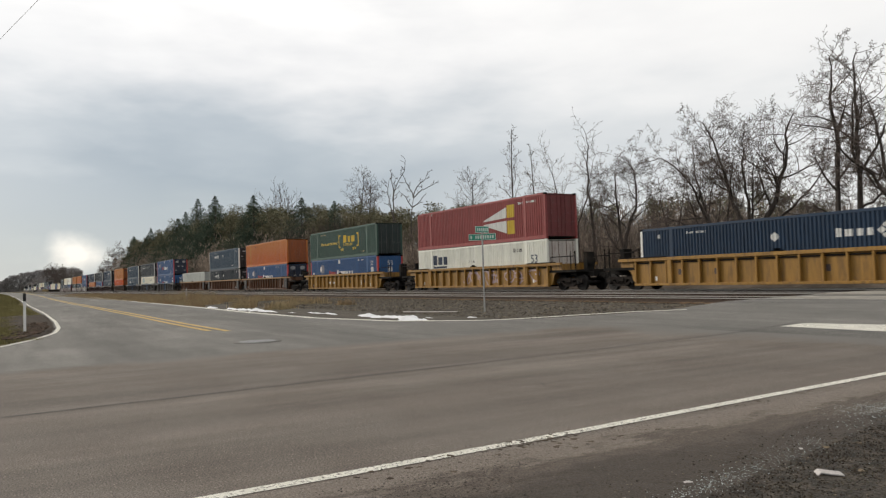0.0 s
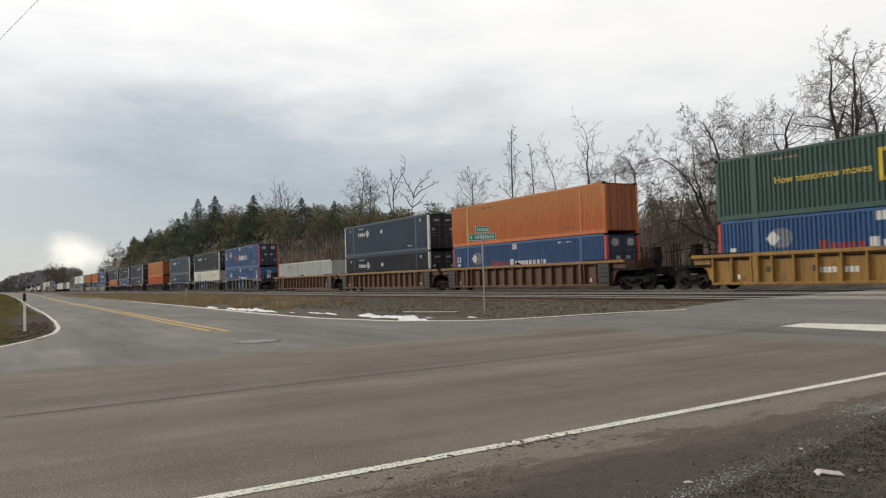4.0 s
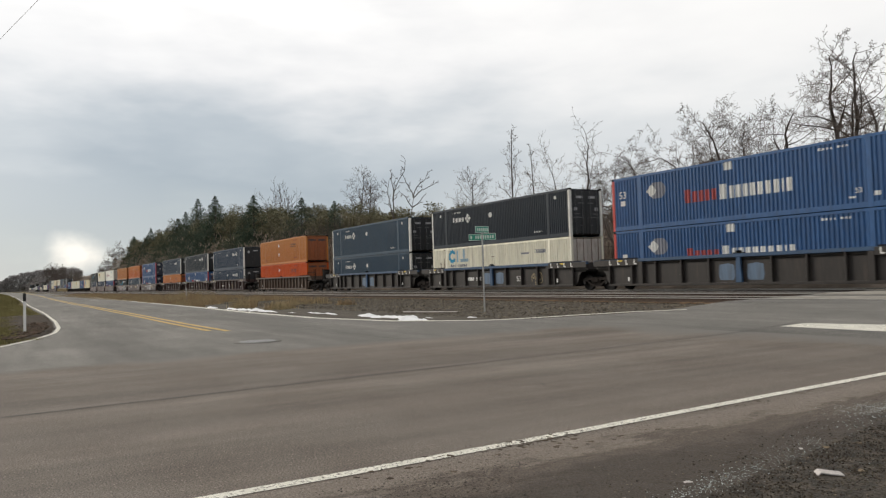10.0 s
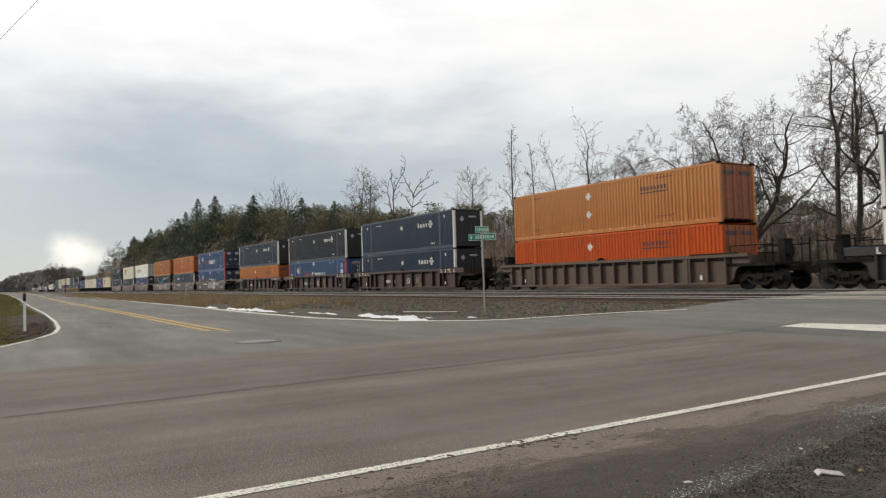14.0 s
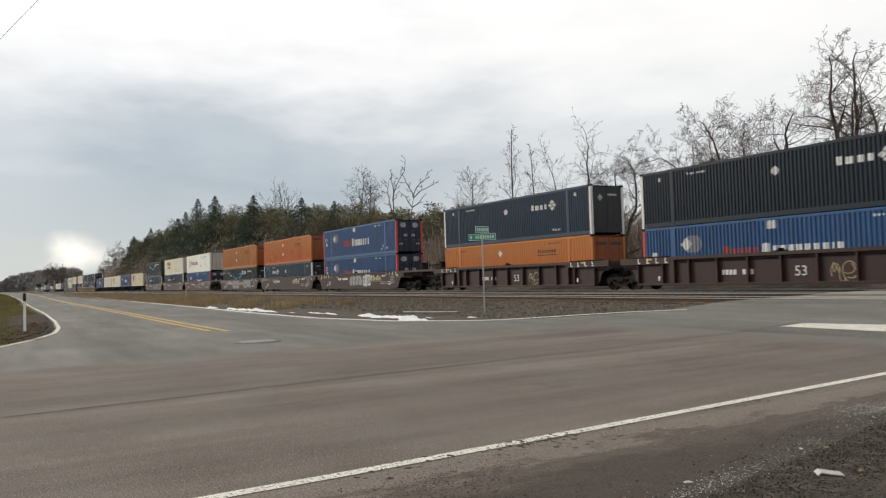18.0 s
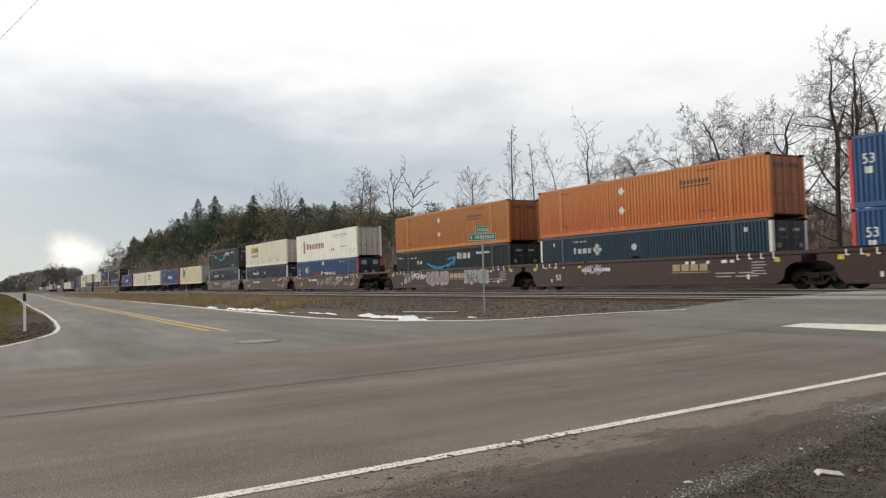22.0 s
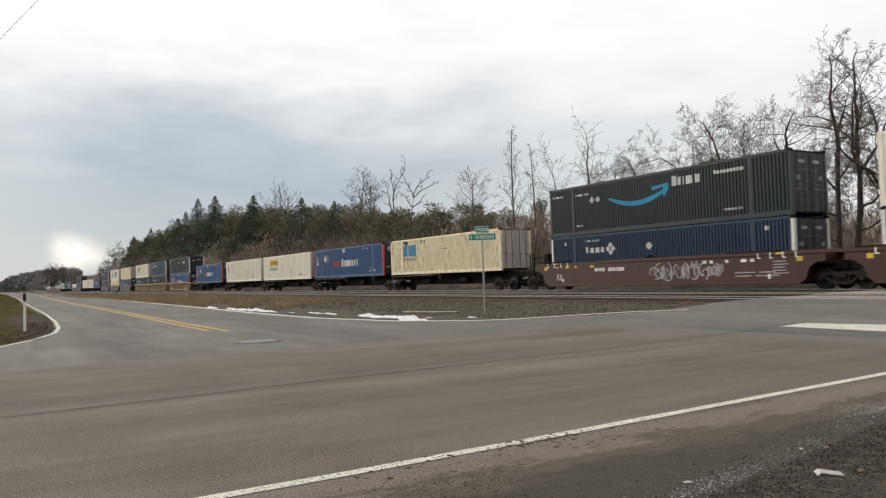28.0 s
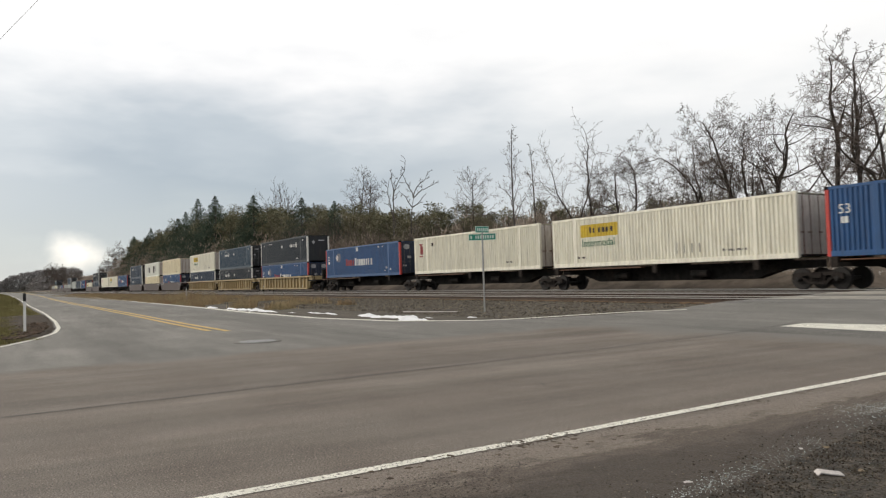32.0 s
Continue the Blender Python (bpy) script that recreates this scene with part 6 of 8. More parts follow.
gS = [("o", 0.0, 3.2, 0.45, 1.35, 6, 12, "graffiti"), ("o", 3.3, 4.6, 0.6, 1.3, 3, 13, "graffiti")]
TRAIN = [
    # middle, upper, lower, wagon, extra marks
    (196.3, None, "diamond_box_navy_mirror", "yellow", None),
    (172.0, "red", "boxed_logo_white", "yellow", pink_panels),
    (148.0, "boxed_logo_green", "stack_plain_end", "yellow", number_53(4.6, 0.55)),
    (124.0, "plain_orange", "stack", "rust", None),
    (104.0, "diamond_box_teal", "diamond_box_dark", "rust", None),
    (84.1, None, "pale", "rust", None),
    (59.9, "stack", "stack_plain_end", "blue", None),
    (39.9, "diamond_box_dark", "white_blue", "blue", number_53(2.7, 0.5)),
    (19.8, "diamond_box_teal", "diamond_box_teal", "blue", None),
    (-4.1, "tan", "vivid", "brown", None),
    (-28.1, "diamond_box_navy_mirror", "diamond_box_navy_mirror", "maroon", number_53(0.55)),
    (-48.2, "diamond_box_mirror", "stack_plain_end", "maroon", with_truss(number_53(0.55))),
    (-68.5, "diamond_box_navy_mirror", "orange", "maroon", number_53(0.55)),
    (-92.9, "stack", "stack", "smooth", smooth_marks(gA, 3.2)),
    (-112.9, "orange", "diamond_box_teal", "smooth", smooth_marks([("o", -4.0, -2.6, 0.95, 1.45, 3, 2, "graffiti")], 2.6)),
    (-132.6, "tan", "smile", "smooth", smooth_marks(gP, 0.75)),
    (-157.0, "reefer", "stack", "red", smooth_marks(gQ)),
    (-176.9, "yellow_tag", "diamond_box_navy", "red", smooth_marks()),
    (-197.0, "smile", "diamond_box_navy", "red", smooth_marks(gS, fifty=-7.6)),
    (-218.8, None, "boxed_logo_beige", "spine", None),
    (-236.7, None, "stack", "spine", None),
    (-254.4, None, "yellow_tag", "spine", None),
    (-272.1, None, "white_red", "spine", None),
    (-291.1, None, "stack", "spine", None),
    (-312.8, "diamond_box_mirror", "stack", "gold", None),
    (-333.5, "diamond_box_teal", "diamond_box_dark", "gold", None),
    (-353.0, "yellow_tag", "diamond_box_navy", "gold", None),
    (-377.8, "beige_plain", "stack", "smooth", None),
    (-398.2, "white_dark", "beige_plain", "smooth", None),
    (-419.0, "diamond_box_navy", "diamond_box_navy", "smooth", None),
    (-441.0, None, "stack", "spine", None),
    (-459.0, None, "yellow_tag", "spine", None),
    (-477.0, None, "white_red", "spine", None),
    (-500.0, "diamond_box_dark", "diamond_box_navy", "smooth", None),
    (-520.0, None, "yellow_tag", "smooth", None),
    (-541.0, None, "stack", "spine", None),
    (-560.0, None, "diamond_box_navy", "spine", None),
    (-579.0, None, "pale", "spine", None),
    (-600.0, "diamond_box_navy", "pale", "smooth", None),
    (-620.0, None, "pale", "smooth", None),
    (-641.0, None, "stack", "smooth", None),
    (-661.0, None, "diamond_box_dark", "smooth", None),
    (-682.0, "smile", "yellow_tag", "smooth", None),
    (-702.0, None, "pale", "smooth", None),
]
MOVING = []
for i, (mid, upper, lower, style, extra) in enumerate(TRAIN):
    front = (TRAIN[i - 1][0] - mid - LEN) / 2 if i else 3.4
    back = (mid - TRAIN[i + 1][0] - LEN) / 2 if i < len(TRAIN) - 1 else 3.4
    near = -300 < mid
    if style == "spine":
        car = spine_car(mid, front, back, mid > -300)
        floor_z = RAIL + 1.365
    else:
        car = well_car(mid, style, front, back, mid > -220, extra)
        floor_z = RAIL + 0.33
    MOVING.append(car)
    MOVING.append(container(lower, mid, floor_z))
    if upper:
        MOVING.append(container(upper, mid, floor_z + HIGH + 0.03))

# ------------------------------------------------ trees
def branch_mesh(name, segs, mat):
    """Tapered branch pieces (p, q, r0, r1) into one mesh; thin ones have three sides."""
    v, f = [], []
    for p, q, r0, r1 in segs:
        n = 7 if r0 > 0.10 else 5 if r0 > 0.04 else 3
        d = (q - p).normalized()
        a = d.orthogonal().normalized()
        b = d.cross(a)
        k = len(v)
        for c, r in ((p, r0), (q, r1)):
            for i in range(n):
                w = 2 * math.pi * i / n
                v.append(c + a * (r * math.cos(w)) + b * (r * math.sin(w)))
        f += [(k + i, k + (i + 1) % n, k + n + (i + 1) % n, k + n + i) for i in range(n)]
    return mesh_of(name, v, f, mat, True)


IMAGE = Vector((0.517, 0.856, 0))
AWAY = Vector((-0.856, 0.517, 0))


def limb(rng, p, d, length, r, level, top, segs, wander, ratio, spread, lift_up, dense, fork=0.4):
    """One crooked tapering limb with side limbs that fork again."""
    n = max(3, 8 - 2 * level)
    for i in range(n):
        d = (d + Vector((rng.gauss(0, 1), rng.gauss(0, 1), rng.gauss(0, 0.8))) * wander + Vector((0, 0, lift_up))).normalized()
        q = p + d * (length / n)
        ra, rb = r * (1 - 0.65 * i / n), r * (1 - 0.65 * (i + 1) / n)
        segs.append((p, q, ra, rb))
        if level < top and (i > 0 or level > 1) and rng.random() < dense:
            for _ in range(2 if level >= 1 and rng.random() < fork else 1):
                side = d.cross(Vector((rng.gauss(0, 1), rng.gauss(0, 1), rng.gauss(0, 1)))).normalized()
                sd = (d * rng.uniform(0.5, 0.9) + side * spread * rng.uniform(0.7, 1.2)).normalized()
                limb(rng, q, sd, length * ratio * rng.uniform(0.55, 1.15) * (1 - 0.4 * i / n), rb * 0.68, level + 1, top, segs, wander * 1.1, ratio, spread, lift_up, dense, fork)
        p = q


def trunk_line(rng, height, girth, lean, wander, n=10, taper=0.80):
    """Points of a slightly crooked trunk with its radius."""
    p, d = Vector((0, 0, -0.3)), Vector((0, 0, 1))
    out = []
    for i in range(n + 1):
        out.append((p.copy(), height * girth * (1 - taper * i / n)))
        d = (d + IMAGE * (lean / n) + Vector((rng.gauss(0, 1), rng.gauss(0, 1), 0)) * wander).normalized()
        p = p + d * (height / n)
    return out


def make_tree(trunk, segs, height, pale, thin=0.009):
    low = [(a[0], b[0], a[1], b[1]) for a, b in zip(trunk, trunk[1:])]
    hi = max(q.z for _, q, _, _ in low + segs)
    k = height / hi
    low += [s for s in segs if s[2] > 0.035]
    fine = [s for s in segs if s[2] <= 0.035]
    low = [(p * k, q * k, a, b) for p, q, a, b in low]
    fine = [(p * k, q * k, max(a, thin), max(b, thin * 0.7)) for p, q, a, b in fine]
    tree = empty("bare_tree")
    part("trunk", branch_mesh("trunk", low, "bark_pale" if pale else "bark"), None, tree)
    part("crown", branch_mesh("crown", fine, "twig"), None, tree, "fine leafless twigs")
    return tree


def dead_tree(seed, height, limbs, lean=0.0, girth=0.013, until=0.75):
    """A dead tree with few heavy broken limbs: (height share, lean to one side in degrees, length)."""
    rng = random.Random(seed)
    trunk = trunk_line(rng, height * until, girth, lean, 0.03)
    segs = []
    for share, angle, length in limbs:
        p, r = trunk[min(len(trunk) - 1, int(share * 10))]
        a = radians(angle)
        d = IMAGE * math.sin(a) + Vector((0, 0, math.cos(a))) + AWAY * rng.uniform(-0.2, 0.2)
        limb(rng, p, d.normalized(), length, max(0.08, r * 0.85), 0, 2, segs, 0.20, 0.26, 0.9, 0.05, 0.85)
    return make_tree(trunk, segs, height, True, 0.03)


def crowned_tree(seed, height, wide, first=0.42, rise=0.45, lean=0.0, girth=0.012, wander=0.15, pale=False, round_top=True, count=34, ratio=0.48, until=1.0, thin=0.009):
    """One leading trunk with side limbs; wide is the crown's half width."""
    rng = random.Random(seed)
    trunk = trunk_line(rng, height * until, girth, lean, 0.035)
    segs = []
    for k in range(count):
        u = first + (0.99 - first) * (k + rng.random()) / count
        i = min(9, int(u * 10))
        (p, r), (q, r2) = trunk[i], trunk[i + 1]
        w = u * 10 - i
        c = (u - first) / (1 - first)
        reach = wide * (math.sqrt(max(0.05, 1 - (2 * c - 0.75) ** 2 / 1.6)) if round_top else 1.0 - 0.75 * c) * rng.uniform(0.7, 1.1)
        a = k * 2.4 + rng.uniform(-0.5, 0.5)
        d = Vector((math.cos(a), math.sin(a), rise * rng.uniform(0.6, 1.4) + 0.8 * c)).normalized()
        limb(rng, p.lerp(q, w), d, reach * 1.15, max(0.02, (r + (r2 - r) * w) * 0.5), 1, 4, segs, wander, ratio, 0.85, 0.05, 0.9, 0.2)
    return make_tree(trunk, segs, height, pale, thin)


def spreading_tree(seed, height, angles, low=0.3, girth=0.02, wander=0.2, lift_up=0.03, lean=0.0, thin=0.0115):
    """A short trunk that divides into heavy crooked limbs with curly twigs."""
    rng = random.Random(seed)
    trunk = trunk_line(rng, height * low, girth / low * 0.55, lean, 0.04, taper=0.40)
    segs = []
    for k, angle in enumerate(angles):
        a = radians(angle)
        p, r = trunk[10 - 2 * (k % 3)]
        d = IMAGE * math.sin(a) + Vector((0, 0, math.cos(a))) + AWAY * rng.uniform(-0.45, 0.45)
        limb(rng, p, d.normalized(), height * rng.uniform(0.62, 0.80), r * 0.78, 0, 4, segs, wander * 0.5, 0.56, 0.85, lift_up, 0.90, 0.34)
    return make_tree(trunk, segs, height, False, thin)


def stand(tree, x, y, label, rz=0.0, group="leafless trees behind the railway"):
    tree.matrix_basis = pose(x, y, ground_height(x, y), 0, 0, rz)
    return tagged(tree, label, "tree", group)


stand(dead_tree(11, 18.3, [(0.8, -12, 5.6), (0.9, 2, 5.2), (1.0, -13, 6.2), (0.7, 18, 2.4)], -0.03, until=0.62), -90.2, 47, "tall dead forked tree with broken bare limbs")
stand(dead_tree(12, 16.8, [(1.0, 8, 5.0), (1.0, 30, 4.6), (0.9, -38, 3.4), (0.9, 66, 2.8), (1.0, 16, 4.4)], 0.02, until=0.78), -91.0, 50, "dead tree with a wide open fork")
stand(crowned_tree(13, 15.4, 3.5, 0.45, 0.25, wander=0.10, ratio=0.5), -78.6, 52, "leafless tree with a rounded fine crown")
stand(crowned_tree(14, 17.6, 3.0, 0.40, 1.1, pale=True, round_top=False, count=17, girth=0.009), -64.4, 48, "slender leafless tree with upright twigs")
stand(crowned_tree(15, 15.0, 2.4, 0.40, 1.4, pale=True, round_top=False, count=13, girth=0.009), -63.2, 50, "thin leafless tree among the scrub")
def curled(rng, p, d, length, r, level, top, segs, curl, shrink, lift_up):
    """A limb that bends steadily to one side, with side limbs that bend again."""
    n = (7, 6, 5, 4, 2)[level]
    axis = Vector((rng.gauss(0, 1), rng.gauss(0, 1), rng.gauss(0, 0.5))).normalized()
    bend = Matrix.Rotation(curl * rng.gauss(0, 1) / n, 3, axis)
    for i in range(n):
        d = (bend @ d + Vector((rng.gauss(0, 1), rng.gauss(0, 1), rng.gauss(0, 1))) * 0.11 + Vector((0, 0, lift_up))).normalized()
        q = p + d * (length / n)
        ra, rb = r * (1 - 0.62 * i / n), r * (1 - 0.62 * (i + 1) / n)
        segs.append((p, q, ra, rb))
        if level < top and (i > 0 or level > 1):
            for _ in range(1 if rng.random() < 0.96 else 0):
                side = d.cross(Vector((rng.gauss(0, 1), rng.gauss(0, 1), rng.gauss(0, 1)))).normalized()
                sd = (d * rng.uniform(0.35, 0.9) + side * rng.uniform(0.6, 1.0)).normalized()
                curled(rng, q, sd, length * (shrink + 0.10) * rng.uniform(0.6, 1.25) * (1 - 0.3 * i / n), rb * 0.62, level + 1, top, segs, curl, shrink, lift_up)
        p = q


def guided_tree(seed, trunk_height, girth, lean, limbs, height, curl=1.3, shrink=0.46, thin=0.011, top=4, lift_up=0.045, pale=False):
    """A heavy trunk and main limbs that sway through given leans. limbs: (share of the trunk, leans in degrees, length, radius)."""
    rng = random.Random(seed)
    trunk = trunk_line(rng, trunk_height, girth / trunk_height, lean, 0.025, taper=0.35)
    segs = []
    for share, leans, length, r in limbs:
        p = trunk[min(10, int(share * 10))][0]
        depth = rng.uniform(-0.3, 0.3)
        n = 12
        for i in range(n):
            u = i / (n - 1) * (len(leans) - 1)
            k = min(len(leans) - 2, int(u))
            a = radians(leans[k] + (leans[k + 1] - leans[k]) * (u - k) + rng.gauss(0, 7))
            d = (IMAGE * math.sin(a) + Vector((0, 0, math.cos(a))) + AWAY * (depth + rng.gauss(0, 0.10))).normalized()
            q = p + d * (length / n)
            ra, rb = r * (1 - 0.80 * i / n), r * (1 - 0.80 * (i + 1) / n)
            segs.append((p, q, ra, rb))
            if i > 1:
                for _ in range(1 if rng.random() < 0.75 else 2):
                    side = d.cross(Vector((rng.gauss(0, 1), rng.gauss(0, 1), rng.gauss(0, 1)))).normalized()
                    sd = (d * rng.uniform(0.3, 0.9) + side * rng.uniform(0.7, 1.0)).normalized()
                    curled(rng, q, sd, length * 0.44 * rng.uniform(0.55, 1.15) * (1.05 - 0.40 * i / n), max(0.02, rb * 0.50), 1, top, segs, curl, shrink, lift_up)
            p = q
    return make_tree(trunk, segs, height, pale, thin)


stand(guided_tree(16, 6.5, 0.13, 0.0, [(1.0, (-30, -22, -14, -20), 8.6, 0.09), (1.0, (12, 16, 8, 14), 8.0, 0.085), (0.7, (-55, -45, -30), 4.2, 0.05)], 15.2, 0.9, 0.42, top=3), -54.5, 48, "forked leafless tree with thin straight limbs")
stand(guided_tree(17, 9.0, 0.17, 0.02, [(1.0, (-2, 4, -5, 3, -10), 7.6, 0.11), (0.8, (24, 12, 8), 3.6, 0.05), (0.7, (-34, -18, -8), 3.0, 0.05)], 16.4, 0.8, 0.22, top=3), -50.9, 47, "tall leafless tree with a crooked broken top")
stand(guided_tree(18, 3.6, 0.22, -0.03, [(1.0, (-16, 4, -6, 10), 9.0, 0.15), (1.0, (10, 24, 8, -24), 9.4, 0.17), (0.9, (52, 74, 52, 40), 6.2, 0.11), (0.8, (-34, -18, -8), 6.2, 0.10)], 14.2, 0.95, 0.48), -46.2, 46, "dark leafless tree with hooked curly limbs")
stand(guided_tree(34, 4.2, 0.13, 0.0, [(1.0, (-18, -6, 4), 7.0, 0.08), (1.0, (14, 20, 6), 7.0, 0.08), (0.8, (40, 24, 12), 5.0, 0.06)], 11.4, 1.1, 0.46, top=3), -45.2, 51, "slim leafless tree behind the curly one")
stand(guided_tree(19, 4.0, 0.12, 0.0, [(1.0, (-20, -8, -4), 7.4, 0.08), (1.0, (4, 8, 0), 7.8, 0.08), (1.0, (26, 18, 10), 6.4, 0.07)], 11.8, 1.1, 0.46, top=3), -41.6, 51, "slim leafless tree in the thicket")
stand(guided_tree(20, 4.6, 0.27, -0.55, [(1.0, (-30, -22, -34, -58), 9.4, 0.15), (1.0, (-20, -6, -12, 6), 9.2, 0.12), (0.9, (-62, -52, -70), 6.4, 0.11), (0.8, (4, 10, -10), 6.6, 0.10)], 12.6, 0.95, 0.48), -35.6, 46.4, "leaning leafless tree with a wide curly crown")
stand(guided_tree(26, 4.4, 0.40, 0.0, [(1.0, (-30, -14, -4, -22), 11.6, 0.19), (1.0, (-6, -10, -4, 4), 10.6, 0.13), (1.0, (34, 30, 8, 24), 12.4, 0.22), (0.9, (42, 54, 46, 24), 9.6, 0.13), (0.8, (70, 82, 58), 4.6, 0.10), (0.7, (-58, -44, -30), 5.8, 0.12), (1.0, (14, 10, 18), 8.6, 0.11)], 15.0, 0.95, 0.50), -33.2, 45, "great spreading leafless tree with heavy crooked limbs")
stand(guided_tree(21, 8.6, 0.20, 0.0, [(1.0, (-3, -10, -4, -14), 7.6, 0.16), (0.8, (-48, -30, -16), 4.4, 0.08), (0.6, (-72, -60, -84), 4.0, 0.07), (0.9, (34, 18, 6), 4.6, 0.08), (0.45, (-80, -64, -88), 3.4, 0.06)], 15.4, 0.95, 0.35), -26.5, 44, "tall dark leafless tree with a straight stem")
stand(guided_tree(22, 7.8, 0.21, 0.05, [(1.0, (2, 14, 6, 20), 9.0, 0.16), (0.9, (-10, -4, 8), 7.0, 0.12), (0.7, (54, 44, 60), 5.6, 0.09), (0.5, (70, 58, 40), 4.6, 0.07), (1.0, (30, 24, 40), 6.0, 0.10)], 16.0, 0.95, 0.35), -26.0, 44.8, "tall dark leafless tree with a forked top")
stand(guided_tree(35, 4.6, 0.24, 0.0, [(1.0, (-52, -40, -64, -40), 7.6, 0.15), (1.0, (-14, -4, -16), 9.0, 0.15), (1.0, (20, 30, 12), 9.0, 0.15)], 14.0, 0.95, 0.47), -23.0, 46, "spreading leafless tree beside the crossing")
stand(spreading_tree(23, 10.5, (-40, 0, 40), 0.35, 0.016), -27.6, 55, "small leafless tree behind the others")
stand(spreading_tree(27, 9.5, (-40, 0, 40), 0.35, 0.014), -58.0, 54, "low leafless tree over the scrub")
stand(spreading_tree(28, 9.5, (-45, -10, 35), 0.30, 0.016), -30.2, 53, "bushy leafless tree behind the tall stems")
stand(spreading_tree(33, 9.0, (-45, 0, 45), 0.30, 0.016), -34.5, 55, "low bushy leafless tree")
stand(crowned_tree(24, 25.0, 5.0, 0.45, 0.6, girth=0.009, thin=0.016), -141.8, 64, "high leafless tree above the pines")
stand(crowned_tree(25, 21.0, 3.6, 0.45, 0.6, girth=0.009, thin=0.016), -135.5, 64, "tall leafless tree above the woods")
stand(guided_tree(36, 13.0, 0.34, 0.0, [(1.0, (-24, -18, -8), 13.5, 0.16), (1.0, (-10, -6, -2), 15.0, 0.17), (1.0, (6, 8, 0), 14.5, 0.16), (1.0, (20, 18, 8), 14.0, 0.15), (0.9, (32, 26, 16), 11.5, 0.13)], 28.0, 0.35, 0.34, thin=0.030, top=2, lift_up=0.16, pale=True), -183.0, 62, "high leafless tree with upright limbs above the pines")
stand(guided_tree(38, 12.0, 0.26, 0.0, [(1.0, (-16, -12, -4), 10.5, 0.12), (1.0, (4, 6, 0), 11.5, 0.12), (1.0, (22, 18, 8), 9.5, 0.11)], 23.5, 0.35, 0.34, thin=0.028, top=2, lift_up=0.16, pale=True), -174.0, 62, "leafless tree with upright limbs above the pines")
proto = guided_tree(37, 7.0, 0.30, 0.0, [(1.0, (-50, -36, -20), 13, 0.2), (1.0, (-24, -14, -6), 17, 0.2), (1.0, (2, -4, 4), 18, 0.2), (1.0, (24, 16, 4), 17, 0.2), (1.0, (52, 36, 20), 13, 0.2)], 25.0, 0.7, 0.46, thin=0.034)
far_spots = [(-433, 60, 1.08, 10), (-425, 56, 0.80, 190), (-404, 48, 0.58, 80), (-508, 46, 0.58, 140), (-565, 46, 0.68, 200), (-600, 45, 0.66, 20), (-635, 44, 0.84, 250), (-676, 44, 0.92, 310), (-712, 44, 1.0, 120), (-745, 45, 0.98, 60), (-540, 47, 0.52, 33)]
for i, (x, y, s, rz) in enumerate(far_spots):
    t = copy_thing(proto, pose(x, y, 0, 0, 0, rz)) if i else proto
    t.matrix_basis = pose(x, y, 0, 0, 0, rz)
    t.scale = (s, s, s)
    tagged(t, "distant leafless tree beside the line", "tree", "distant trees")


# ------------------------------------------------ woods
def blades(name, clumps, mat, rng, size):
    """Many small pointed leaf sprays. clumps: (x, y, z, rx, rz, count)."""
    v, f = [], []
    for cx, cy, cz, rx, rz, count in clumps:
        grow_far = 0.75 + min(330, abs(cx)) / 300
        for _ in range(count):
            u = rng.uniform(-1, 1)
            w = rng.uniform(0, 6.283)
            r = rng.random() ** 0.4
            s = math.sqrt(1 - u * u)
            px, py, pz = cx + rx * r * s * math.cos(w), cy + rx * r * s * math.sin(w), cz + rz * r * u
            k = len(v)
            z = size * rng.uniform(0.6, 1.3) * grow_far
            ax, ay, az = rng.uniform(-z, z), rng.uniform(-z, z), rng.uniform(-0.6, 0.8) * z
            bx, by, bz = rng.uniform(-z, z), rng.uniform(-z, z), rng.uniform(-0.7, 0.7) * z
            v += [(px, py, pz), (px + ax, py + ay, pz + az), (px + 0.6 * bx, py + 0.6 * by, pz + 0.6 * bz)]
            f.append((k, k + 1, k + 2))
    return mesh_of(name, v, f, mat)


def sprays(name, clumps, mat, rng, length, width):
    """Fine bare twigs: thin slivers fanning up and outwards. clumps: (x, y, z, rx, rz, count)."""
    v, f = [], []
    for cx, cy, cz, rx, rz, count in clumps:
        for _ in range(count):
            ox, oy, oz = rng.gauss(0, 0.45), rng.gauss(0, 0.45), rng.uniform(-1, 1)
            px, py, pz = cx + rx * ox, cy + rx * oy, cz + rz * oz
            h = length * rng.uniform(0.5, 1.4)
            tx, ty, tz = px + h * (ox * 0.7 + rng.gauss(0, 0.3)), py + h * rng.gauss(0, 0.3), pz + h * rng.uniform(0.3, 1.0)
            w = width * rng.uniform(0.6, 1.5) * (0.6 + min(230, abs(cx)) / 160)
            a = rng.uniform(0, 3.14)
            dx, dy = w * math.cos(a), w * math.sin(a)
            k = len(v)
            v += [(px - dx, py - dy, pz), (px + dx, py + dy, pz), (tx, ty, tz)]
            f.append((k, k + 1, k + 2))
    return mesh_of(name, v, f, mat)


